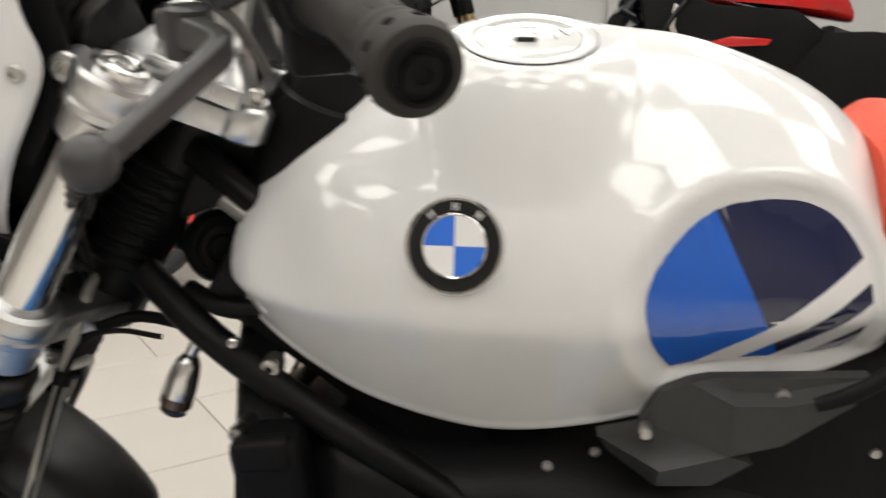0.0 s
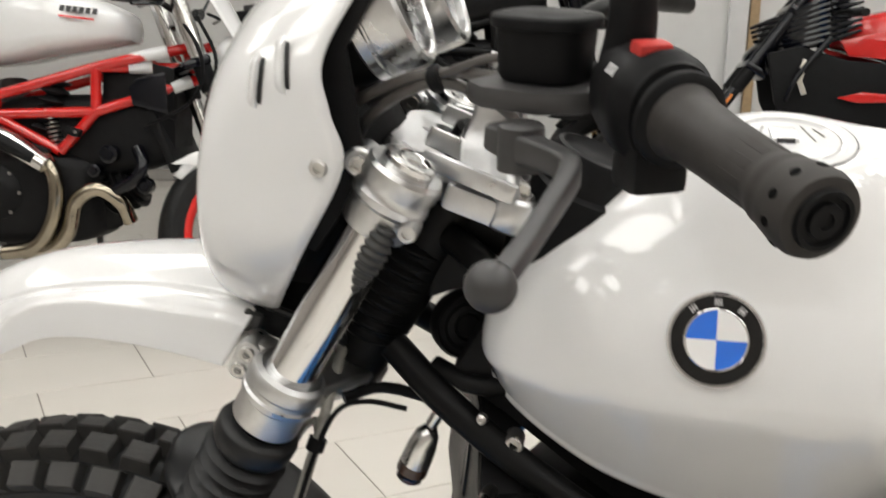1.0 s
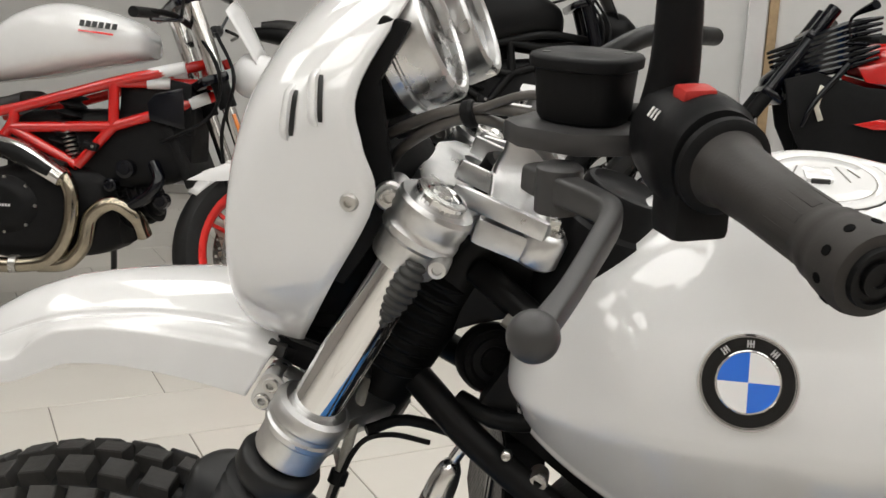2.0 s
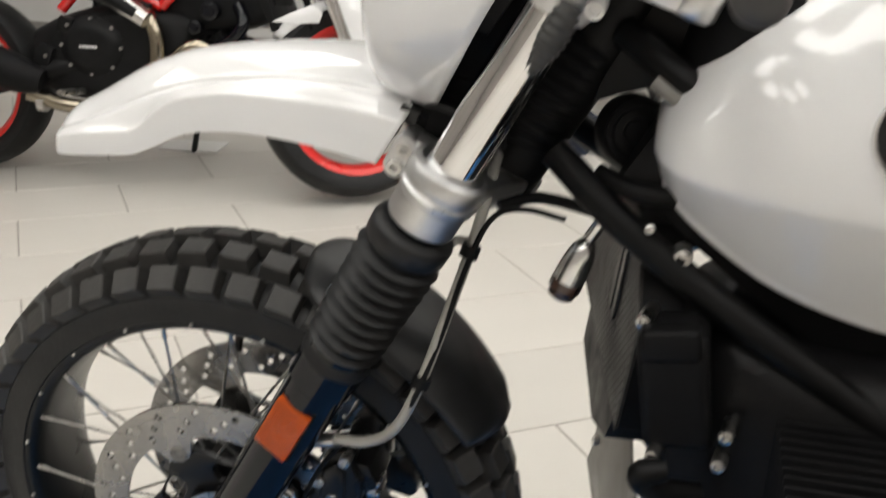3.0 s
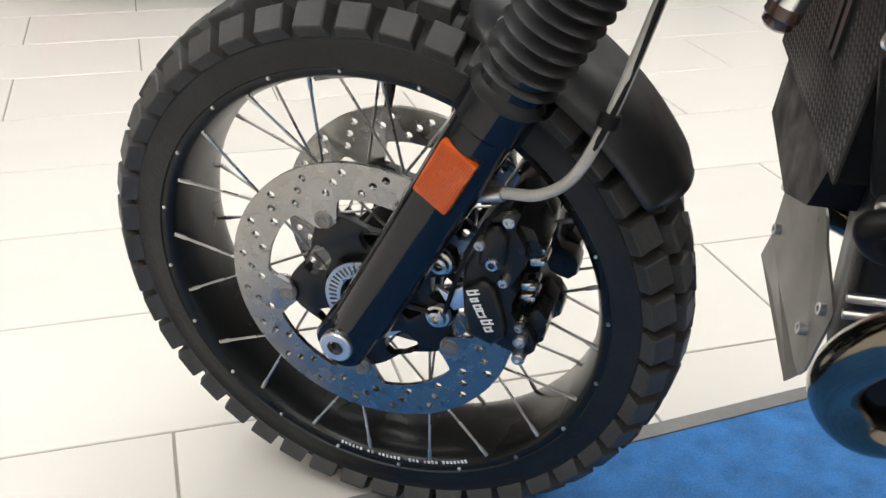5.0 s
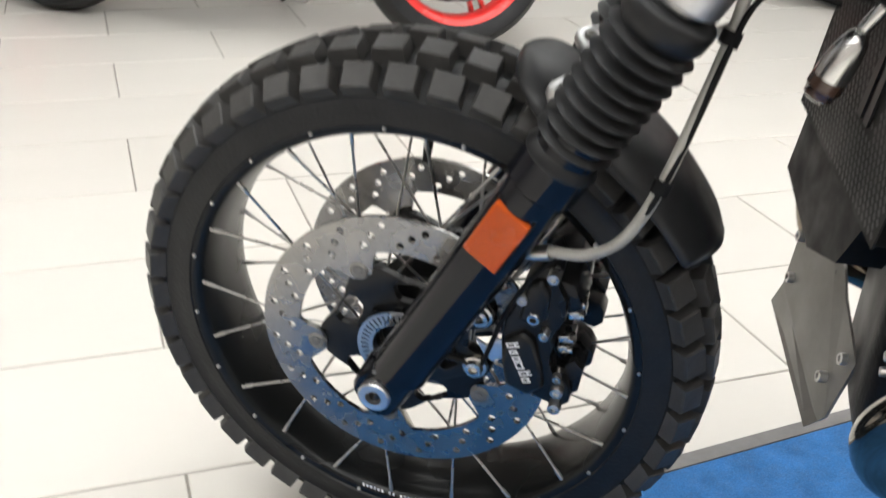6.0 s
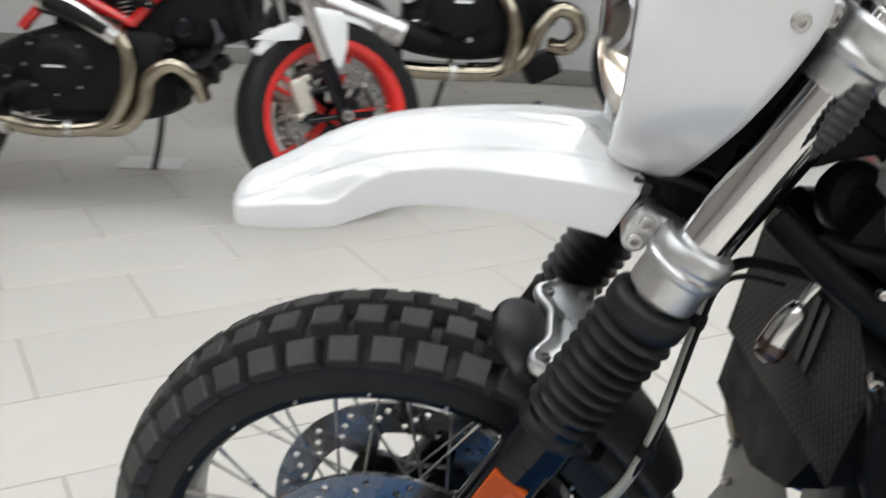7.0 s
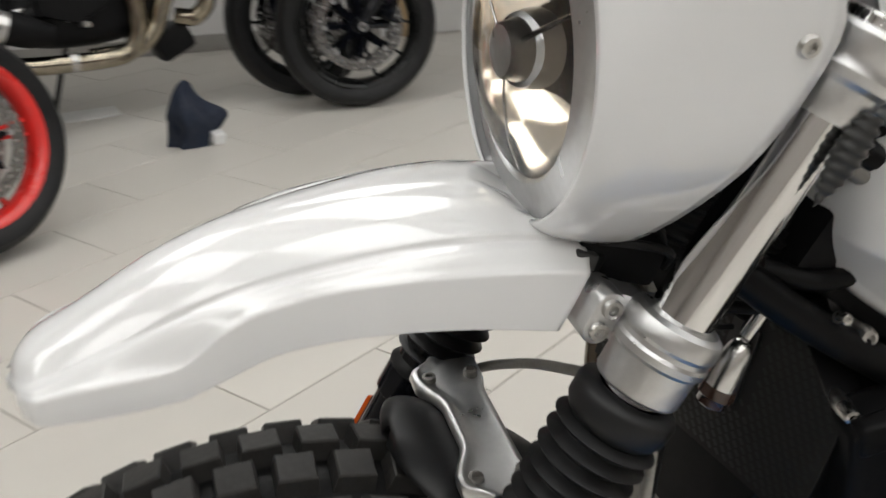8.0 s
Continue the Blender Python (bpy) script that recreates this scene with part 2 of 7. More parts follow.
tile_face = tile_material("tile_face", (0.60, 0.572, 0.525), 0.30)
grout = material("grout", (0.27, 0.25, 0.22), 0.85, grain=0.15, scale=120)
carpet_blue = material("carpet_blue", (0.035, 0.165, 0.43), 0.95, grain=0.35, scale=350, bump=1.0, bump_scale=900)
carpet_edge = material("carpet_edge", (0.16, 0.155, 0.15), 0.7, grain=0.1, scale=90)
seat_vinyl = material("seat_vinyl", (0.02, 0.019, 0.019), 0.55, grain=0.2, scale=60, bump=0.3, bump_scale=300)


def glow(name, colour, strength):
    mat = bpy.data.materials.new(name)
    mat.use_nodes = True
    p = mat.node_tree.nodes["Principled BSDF"]
    p.inputs["Base Color"].default_value = (0.8, 0.8, 0.8, 1)
    p.inputs["Emission Color"].default_value = (*colour, 1)
    p.inputs["Emission Strength"].default_value = strength
    return mat


def glassy(name, colour, rough=0.02):
    mat = bpy.data.materials.new(name)
    mat.use_nodes = True
    p = mat.node_tree.nodes["Principled BSDF"]
    p.inputs["Base Color"].default_value = (*colour, 1)
    p.inputs["Roughness"].default_value = rough
    p.inputs["Transmission Weight"].default_value = 1.0
    p.inputs["IOR"].default_value = 1.45
    return mat


lamp_glow = glow("lamp_panel_glow", (1.0, 0.975, 0.93), PANEL_GLOW)
clear_glass = glassy("clear_glass", (0.97, 0.97, 0.97))

# ---- the showroom ----
ROOM = (-5.5, 5.0, -4.0, 4.95)
CEILING = 3.1
# floor: porcelain planks in running bond, with recessed joints
TILE_L, TILE_W, TILE_TURN, JOINT = 0.654, 0.328, 35.6, 0.004
TILE_U, TILE_V = -0.282, 0.161
floor_bm = B()
x0, x1, y0, y1 = ROOM
box(floor_bm, (x1 - x0, y1 - y0, 0.1), Matrix.Translation(((x0 + x1) / 2, (y0 + y1) / 2, -0.0525)))
floor = tagged(part("floor", floor_bm, grout), "pale beige porcelain tiled showroom floor", "floor", kind="structure")


def wall(name, a, b, height, label, paint=None):
    a, b = Vector((*a, 0)), Vector((*b, 0))
    d = (b - a).normalized()
    bm = B()
    box(bm, ((b - a).length + 0.2, 0.15, height), axes((a + b) / 2 + Vector((0, 0, height / 2)), d, (0, 0, 1)))
    return tagged(part(name, bm, paint or wall_paint), label, "wall", kind="structure")


wall("wall_north", (x0, y1 + 0.075), (x1, y1 + 0.075), CEILING, "smooth white painted showroom back wall")
# three unseen closing walls; their brown gives chrome and blacks something dark to mirror
wall("wall_south", (x0, y0 - 0.075), (x1, y0 - 0.075), CEILING, "unseen showroom wall, toned grey-brown to darken reflections", far_wall_paint)
wall("wall_west", (x0 - 0.075, y0), (x0 - 0.075, y1), CEILING, "unseen showroom wall, toned grey-brown to darken reflections", far_wall_paint)
wall("wall_east", (x1 + 0.075, y0), (x1 + 0.075, y1), CEILING, "unseen showroom wall, toned grey-brown to darken reflections", far_wall_paint)
bm = B()
box(bm, (x1 - x0 + 0.3, y1 - y0 + 0.3, 0.1), Matrix.Translation(((x0 + x1) / 2, (y0 + y1) / 2, CEILING + 0.05)))
tagged(part("ceiling", bm, ceiling_paint), "white suspended showroom ceiling", "ceiling", kind="structure")
bm = B()
box(bm, (x1 - x0, 0.02, 0.09), Matrix.Translation(((x0 + x1) / 2, y1 - 0.012, 0.047)), 0.004)
tagged(part("baseboard", bm, skirting_paint), "grey skirting board along the back wall", "baseboard", kind="structure")


SQUARE = 1.15
GRID_TURN = 38.0


def lamp_panel():
    th = thing("ceiling_light", "square white recessed ceiling light panel, lit", "ceiling light", group="ceiling light panels")
    bm = B()
    f = 0.02
    for sx, sy, px, py in ((SQUARE, f, 0, SQUARE / 2 - f / 2), (SQUARE, f, 0, f / 2 - SQUARE / 2), (f, SQUARE - 2 * f, SQUARE / 2 - f / 2, 0), (f, SQUARE - 2 * f, f / 2 - SQUARE / 2, 0)):
        box(bm, (sx, sy, 0.02), Matrix.Translation((px, py, 0)))
    part("frame", bm, ceiling_paint, th)
    bm = B()
    box(bm, (SQUARE - 2 * f, SQUARE - 2 * f, 0.008), Matrix.Translation((0, 0, 0.004)))
    part("diffuser", bm, lamp_glow, th)
    return th


first_lamp = lamp_panel()
first = True
for i in range(-3, 4):
    for j in range(-3, 3):
        if (i + j) % 2:
            continue
        m = pose(0.2, -0.1, 0, 0, 0, GRID_TURN) @ pose(i * SQUARE, j * SQUARE, CEILING - 0.012)
        if first:
            first_lamp.matrix_basis = m
            first = False
        else:
            copy_thing(first_lamp, m)

# ---- the white motorcycle ----
# Its own frame: x to the rear, y to its right, z up; the front axle stands at (0, 0, 0.325). It leans on its side stand.
LEAN = 6.75
bike = thing("motorcycle", "white street enduro motorcycle with blue tank panels on its stand", "motorcycle", pose(0, 0, 0, LEAN) @ pose(0, 0, 0.0026))
AX = 0.325


def fork_at(z, side=-1):
    return V(0.008 + 0.5483 * (z - AX), 0.126 * side, z)


FORK_UP = V(0.4808, 0, 0.8768)

# front wheel: rim, tyre with blocks, spokes, discs
Y = V(0, 1, 0)
O = V(0, 0, AX)
rim_half = [(0.2520, -0.046), (0.2555, -0.0515), (0.2570, -0.0555), (0.2550, -0.0575), (0.2500, -0.0570), (0.2462, -0.0545), (0.2430, -0.0490), (0.2385, -0.036), (0.2362, -0.020)]
prof = [(0.2470, -0.020), (0.2480, -0.040)] + rim_half + [(0.2355, 0.0)] + [(r, -y) for r, y in reversed(rim_half)] + [(0.2480, 0.040), (0.2470, 0.020)]
wheel = part("front_wheel", lathe(B(), prof, O, Y, 96, closed=True), rim_black, bike, "black wire-spoked rim")
tp = []
for k in range(25):
    a = math.pi * (k / 24)
    yy = -0.064 * math.cos(a) * (1.0 if 2 < k < 22 else 0.93)
    rr = 0.2565 + 0.055 * math.sin(a) ** 0.72
    tp.append((rr, yy))
part("tyre", lathe(B(), [(0.250, -0.050)] + tp + [(0.250, 0.050)], O, Y, 128, closed=True), rubber, wheel, "black tyre carcass with coarse tread")


def block(wide, long, tall, taper):
    bm = B()
    lo = [(-wide / 2, -long / 2), (wide / 2, -long / 2), (wide / 2, long / 2), (-wide / 2, long / 2)]
    k = 1 - taper
    rings = [[(x, y, -0.008) for x, y in lo], [(x, y, tall - 0.0015) for x, y in [(x * (k + 0.02), y * (k + 0.02)) for x, y in lo]],
             [(x, y, tall) for x, y in [(x * (k - 0.06), y * (k - 0.06)) for x, y in lo]]]
    skin(bm, rings)
    return bm


N_BLOCK = 44
rows = ((-0.0495, 0.2980, 0.0, 42, 0.030), (-0.0170, 0.3125, 0.5, 9, 0.031), (0.0170, 0.3125, 0.0, -9, 0.031), (0.0495, 0.2980, 0.5, -42, 0.030))
base = {}
for y, r, ph, tilt, wide in rows:
    key = abs(tilt)
    for k in range(N_BLOCK):
        a = 2 * math.pi * (k + ph) / N_BLOCK
        m = Matrix.Translation(O) @ Matrix.Rotation(a, 4, "Y") @ Matrix.Translation((0, y, r)) @ Matrix.Rotation(radians(tilt), 4, "X") @ pose(0, 0, 0, 0, 0, 90 + random.uniform(-1.5, 1.5))
        if key not in base:
            base[key] = part("tread_block", block(wide, 0.0345, 0.0140, 0.12), tread_rubber, wheel, smooth=0)
            base[key].matrix_basis = m
        else:
            again(base[key], m)

# rim bolts at the flange and spokes crossing to the hub
bolt = None
for k in range(20):
    for s in (-1, 1):
        a = radians(k * 18 + 4)
        p = O + V(0.2525 * math.cos(a), 0.0575 * s, 0.2525 * math.sin(a))
        if bolt is None:
            bolt = part("spoke_nipple", lathe(B(), [(0, 0.0022), (0.0016, 0.002), (0.0023, 0.001), (0.0025, -0.002)], seg=8), steel, wheel)
            bolt.matrix_basis = axes(p, (1, 0, 0), (0, s, 0))
        else:
            again(bolt, axes(p, (1, 0, 0), (0, s, 0)))
spoke = None
for k in range(40):
    s = -1 if k % 2 else 1
    a = 2 * math.pi * k / 40 + 0.07
    lead = (1 if (k // 2) % 2 else -1) * radians(62)
    p = O + V(0.2442 * math.cos(a), s * 0.050, 0.2442 * math.sin(a))
    q = O + V(0.055 * math.cos(a + lead), s * 0.028, 0.055 * math.sin(a + lead))
    if spoke is None:
        length = (q - p).length
        bm = B()
        lathe(bm, [(0, 0), (0.0025, 0), (0.0025, 0.013), (0.0016, 0.015), (0.0016, length), (0, length)], seg=8)
        spoke = part("spoke", bm, steel, wheel, "bright steel spoke")
        spoke.matrix_basis = axes(p, (0, 1, 0.01), q - p)
    else:
        again(spoke, axes(p, (0, 1, 0.01), q - p) @ Matrix.Diagonal((1, 1, (q - p).length / length, 1)))
part("hub", lathe(B(), [(0.0, -0.045), (0.030, -0.045), (0.034, -0.040), (0.058, -0.034), (0.060, -0.024), (0.036, -0.016), (0.032, 0), (0.036, 0.016), (0.060, 0.024), (0.058, 0.034),
     (0.034, 0.040), (0.030, 0.045), (0.0, 0.045)], O, Y, 40), caliper_black, wheel, "black wheel hub")
for s in (-1, 1):
    holes = []
    for k in range(60):
        a = radians(18 * (k // 3) + 5.2 * (k % 3))
        r = (0.1275, 0.1385, 0.1490)[k % 3]
        holes.append(circle(0.0043, 10, r * math.cos(a), r * math.sin(a)))
    tabs = []
    for k in range(180):
        a = 2 * math.pi * k / 180
        near = abs((math.degrees(a) + 45 + 36) % 72 - 36)
        rr = 0.1185 - 0.027 * (1 - ease(6.0, 15.0, near))
        tabs.append((rr * math.cos(a), rr * math.sin(a)))
    m = axes(O + V(0, 0.065 * s - 0.0025, 0), (1, 0, 0), (0, 1, 0))
    disc = part("brake_disc", plate(B(), circle(0.160, 128), 0.005, m, [tabs] + holes), disc_steel, wheel, "drilled steel brake disc", smooth=30)
    # star-shaped carrier with floating buttons
    out = []
    for k in range(160):
        a = 2 * math.pi * k / 160
        lobe = math.cos(5 * (a + radians(45)))
        out.append(((0.089 + 0.010 * lobe) * math.cos(a), (0.089 + 0.010 * lobe) * math.sin(a)))
    m = axes(O + V(0, 0.058 * s - 0.004, 0), (1, 0, 0), (0, 1, 0))
    wins = []
    for q in range(5):
        t0 = radians(72 * q - 9)
        wins.append([(r_ * math.cos(t0 + w_), r_ * math.sin(t0 + w_)) for r_, w_ in ((0.056, -0.20), (0.062, -0.27), (0.072, -0.29), (0.079, -0.22), (0.081, 0.0), (0.079, 0.22), (0.072, 0.29), (0.062, 0.27), (0.056, 0.20))])
    carrier = part("disc_carrier", plate(B(), out, 0.010, m, [circle(0.030, 32)] + wins, 0.0015), caliper_black, wheel, "black disc carrier")
    for q in range(10):
        t0 = radians(36 * q + 20)
        rod_ = lathe(B(), [(0, 0.006), (0.0045, 0.006), (0.005, 0.0)], O + V(0.0475 * math.cos(t0), 0.0635 * s, 0.0475 * math.sin(t0)), (0, s, 0), 8)
        part("carrier_bolt", rod_, frame_black, carrier)
    for k in range(5):
        a = radians(72 * k + 45)
        c = O + V(0.0995 * math.cos(a), 0.067 * s, 0.0995 * math.sin(a))
        bm = B()
        lathe(bm, [(0, 0.0040), (0.0035, 0.0040), (0.004, 0.0025), (0.0062, 0.0025), (0.0066, 0.0036), (0.0088, 0.0034), (0.0095, 0.0015), (0.0105, 0.001), (0.0110, -0.001), (0.0105, -0.004), (0, -0.004)], c, (0, s, 0), 24)
        part("disc_button", bm, grey_metal, wheel, "dull grey floating disc button")
    # toothed sensor ring
    holes = [[((0.035 + 0.009 * u) * math.cos(t + w), (0.035 + 0.009 * u) * math.sin(t + w)) for u, w in ((0, -0.03), (1, -0.03), (1, 0.03), (0, 0.03))] for t in (2 * math.pi * q / 44 for q in range(44))]
    if s < 0:
        m = axes(O + V(0, -0.074, 0), (1, 0, 0), (0, 1, 0))
        part("sensor_ring", plate(B(), circle(0.048, 64), 0.002, m, [circle(0.031, 40)] + holes), steel, wheel, "slotted steel sensor ring", smooth=30)
# small marks stencilled on the rim flange, too small to read
bm = B()
for k in range(34):
    if k in (6, 9, 16, 17, 21, 26):
        continue
    a = radians(-103 + 1.15 * k)
    e = V(math.cos(a), 0, math.sin(a))
    box(bm, (0.0026, 0.0007, (0.0045, 0.0036, 0.0042)[k % 3]), axes(O + e * 0.2425 + V(0, -0.0572, 0), (-e.z, 0, e.x), e) @ pose(0, 0, 0, 0, 0, 0))
part("rim_marks", bm, letter_white, wheel, "tiny white stencilled marks", smooth=0)
# valve and its weight
bm = B()
tube(bm, [O + V(0.01, 0.0, 0.229), O + V(0.010, -0.006, 0.212), O + V(0.010, -0.014, 0.198)], [0.006, 0.005, 0.004], 10, 4)
part("valve", bm, rubber, wheel, "black rubber valve")
bm = B()
lathe(bm, [(0.2245, -0.010), (0.2285, -0.012), (0.2285, 0.012), (0.2245, 0.010)], O, Y, 12, closed=True, start=72, sweep=12)
part("balance_weight", bm, bright_alu, wheel, "grey balance weight")

# forks
for s in (-1, 1):
    P = lambda z: fork_at(z, s)
    fork = part("fork_leg", rod(B(), P(0.345), P(0.64), 0.0295, 32, 0.004), fork_black, bike, "gloss black lower fork leg")
    bm = B()
    rod(bm, P(0.30) + V(-0.002, 0, 0.0), P(0.40), 0.0255, 28, 0.004)
    rod(bm, V(0, 0.100 * s, AX), V(0, 0.145 * s, AX), 0.026, 28, 0.003)
    part("axle_lug", bm, fork_black, fork)
    bm = B()
    lathe(bm, [(0.0085, 0.151), (0.0085, 0.1555), (0.0155, 0.1555), (0.017, 0.154), (0.017, 0.1425), (0.020, 0.142), (0.021, 0.139), (0.021, 0.130), (0, 0.130)], V(0, 0, AX), (0, s, 0), 32)
    lathe(bm, [(0, 0.149), (0.0085, 0.149), (0.0085, 0.1555)], V(0, 0, AX), (0, s, 0), 6)
    part("axle_nut", bm, aluminium, fork, "silver hollow axle end")
    part("fork_tube", rod(B(), P(0.60), P(1.000), 0.0225, 40), chrome, fork, "polished chrome fork tube")
    # ribbed gaiter
    L0, L1 = 0.612, 0.752
    prof = [(0.024, -0.004), (0.0335, -0.004), (0.0345, 0.0)]
    length = (P(L1) - P(L0)).length
    n = 9
    for k in range(n):
        h = 0.012 + (length - 0.040) * k / n
        d = (length - 0.040) / n
        rb = 0.0345 + 0.0035 * (k + 1) / n
        prof += [(rb - 0.0090, h), (rb - 0.0078, h + d * 0.14), (rb - 0.0005, h + d * 0.40), (rb + 0.0014, h + d * 0.52), (rb - 0.0005, h + d * 0.64), (rb - 0.0078, h + d * 0.9)]
    prof += [(0.034, length - 0.026), (0.0375, length - 0.020), (0.038, length - 0.006), (0.036, length - 0.002), (0.024, length)]
    part("gaiter", lathe(B(), prof, P(L0), FORK_UP, 48), gaiter_rubber, fork, "ribbed black rubber fork gaiter", smooth=60)
    bm = B()
    rod(bm, P(0.580), P(0.616), 0.0335, 36, 0.004)
    part("fork_collar", bm, fork_black, fork)
# lower yoke
clamps = []
for s in (-1, 1):
    a, b = fork_at(0.757, s), fork_at(0.808, s)
    Lk = (b - a).length
    clamps.append(lathe(B(), [(0.0225, 0), (0.0300, 0), (0.0312, 0.002), (0.0318, 0.026), (0.0345, 0.029), (0.0350, 0.034), (0.0335, 0.0365), (0.0335, 0.040), (0.0350, 0.043), (0.0350, Lk - 0.008), (0.0330, Lk - 0.003),
                 (0.0285, Lk), (0.0225, Lk)], a, FORK_UP, 40))
lower_yoke = part("lower_yoke", clamps[0], aluminium, bike, "silver cast lower fork clamp", smooth=24)
part("clamp_ring", clamps[1], aluminium, lower_yoke, smooth=24)
bm = B()
plate(bm, [(-0.105, -0.012), (-0.06, -0.010), (0.0, 0.018), (0.06, -0.010), (0.105, -0.012), (0.105, 0.028), (0.055, 0.050), (0.0, 0.078), (-0.055, 0.050), (-0.105, 0.028)], 0.030,
      axes(fork_at(0.778, 0) + V(0, 0, 0), (0, 1, 0), FORK_UP) @ pose(0, 0, -0.015) @ Matrix.Diagonal((1, -1, 1, 1)), (), 0.005)
part("clamp_bridge", bm, aluminium, lower_yoke)
for s in (-1, 1):
    bm = B()
    c = V(0.2237, -0.113 if s < 0 else 0.097, 0.806)
    oval = [(0.0112 * math.cos(q) + (0.0090 if math.cos(q) > 0 else -0.0090), 0.0112 * math.sin(q)) for q in (2 * math.pi * (k + 0.5) / 32 for k in range(32))]
    plate(bm, oval, 0.032, axes(c + V(0, 0.032, 0), FORK_UP, (0, -1, 0)), (), 0.003)
    box(bm, (0.034, 0.026, 0.030), axes(c + V(0.020, 0.0165, -0.004), (0.95, 0, -0.30), FORK_UP), 0.006)
    part("pinch_boss", bm, aluminium, lower_yoke, smooth=28)
    for dz in (0.009, -0.009):
        bm = B()
        lathe(bm, [(0, 0.0), (0.0036, 0.0), (0.0038, 0.0035), (0.0066, 0.0035), (0.0072, 0.0025), (0.0072, -0.002)], c + FORK_UP * dz, (0, -1, 0), 20)
        part("clamp_screw", bm, steel, lower_yoke)

# high front mudguard
CREST = [(-0.161, 0.768), (-0.157, 0.776), (-0.150, 0.7835), (-0.140, 0.7905), (-0.113, 0.805), (-0.068, 0.831), (-0.035, 0.845), (0.000, 0.855), (0.060, 0.864), (0.130, 0.867), (0.175, 0.862), (0.200, 0.853), (0.225, 0.846), (0.250, 0.840)]
GROOVE = [(-0.161, 0.036, 0.766), (-0.150, 0.038, 0.772), (-0.120, 0.039, 0.784), (-0.085, 0.042, 0.7985), (-0.010, 0.050, 0.829), (0.060, 0.057, 0.844), (0.132, 0.063, 0.8505), (0.193, 0.066, 0.8425), (0.250, 0.067, 0.833)]
CREASE = [(-0.161, 0.050, 0.763), (-0.150, 0.053, 0.768), (-0.130, 0.056, 0.7745), (-0.100, 0.062, 0.7815), (-0.056, 0.0675, 0.7885), (-0.040, 0.0695, 0.797), (-0.022, 0.072, 0.813), (0.002, 0.0755, 0.8265), (0.025, 0.078, 0.833), (0.055, 0.081, 0.8380), (0.107, 0.087, 0.8405), (0.165, 0.091, 0.8365), (0.218, 0.0945, 0.827), (0.250, 0.096, 0.820)]
LOWER = [(-0.161, 0.052, 0.7550), (-0.150, 0.055, 0.7535), (-0.130, 0.0575, 0.7540), (-0.100, 0.0635, 0.7580), (-0.056, 0.0700, 0.7655), (-0.040, 0.0725, 0.7715), (-0.022, 0.0745, 0.7800), (0.008, 0.0785, 0.7945), (0.036, 0.0825, 0.8010), (0.075, 0.089, 0.8052), (0.135, 0.094, 0.8020), (0.198, 0.098, 0.7920), (0.250, 0.100, 0.780)]


def along(knots):
    """Reads a smooth line through knots at any place along its first coordinate."""
    dense = np.array(smooth_line(knots, 8))
    return lambda x: [float(np.interp(x, dense[:, 0], dense[:, q])) for q in range(1, dense.shape[1])]


crest, groove, crease, lower = along(CREST), along(GROOVE), along(CREASE), along(LOWER)
rings = []
for k in range(111):
    x = -0.161 + 0.359 * (k / 110) ** 1.12
    zt, = crest(x)
    (yg, zg), (yc, zc), (ys, zs) = groove(x), crease(x), lower(x)
    f = ease(-0.115, -0.045, x) * (1 - 0.55 * ease(0.15, 0.20, x))
    step = 0.0046 * f
    deck = [(yg * u * 0.965, zt + (zg + step - zt) * u ** 2.0) for u in (i / 16 for i in range(17))]
    half = deck + [(yg * 0.985, zg + step * 0.72), (yg + 0.0002, zg + step * 0.25), (yg + 0.0018, zg - 0.0004), (yg + 0.0045, zg - 0.0008)]
    for u in (0.25, 0.45, 0.65, 0.8):
        half.append((yg + 0.005 + (yc - 0.0075 - yg) * u, zg + (zc - zg) * u + 0.0016 * f * math.sin(math.pi * u)))
    half += [(yc - 0.0022, zc + 0.0008), (yc - 0.0006, zc - 0.0006), (yc + 0.0002, zc - 0.0026)]
    for u in (0.25, 0.5, 0.75, 0.95, 1.0):
        half.append((yc + (ys - yc) * u + 0.0008 * math.sin(math.pi * u), zc - 0.0026 + (zs - zc + 0.0026) * u))
    half = [tuple(q) for q in smooth_line(half, 2)]
    half = [(y, z - 0.013 * ease(0.150 + 0.25 * y, 0.176 + 0.25 * y, x) * (1 - ease(0.034, 0.052, y))) for y, z in half]
    blunt = math.sqrt(max(0.0, 1 - (max(0.0, -0.136 - x) / 0.0252) ** 2))
    half = [(y * max(blunt, 0.02), z) for y, z in half]
    lean = ease(0.10, 0.198, x)
    half = [(x + 0.58 * lean * max(0.0, min(z - zs, 0.045)), y, z) for y, z in half]
    rings.append([(a, -y, z) for a, y, z in reversed(half)] + [(a, y, z) for a, y, z in half[1:]])
bm = B()
skin(bm, rings, closed=False)
fender = part("front_mudguard", bm, white_paint, bike, "glossy white high front mudguard", smooth=60)
sol = fender.modifiers.new("thickness", "SOLIDIFY")
sol.thickness, sol.offset = 0.0035, -1
bm = B()
plate(bm, circle(0.006, 16), 0.004, axes((0.190, -0.030, 0.834), (1, 0, -0.5), (0.45, 0, 0.9)), [], 0.001)
part("fixing_hole", bm, sticker_black, fender, "dark fixing screw")

# ---- tank, cowl, cockpit ----
from mathutils.bvhtree import BVHTree

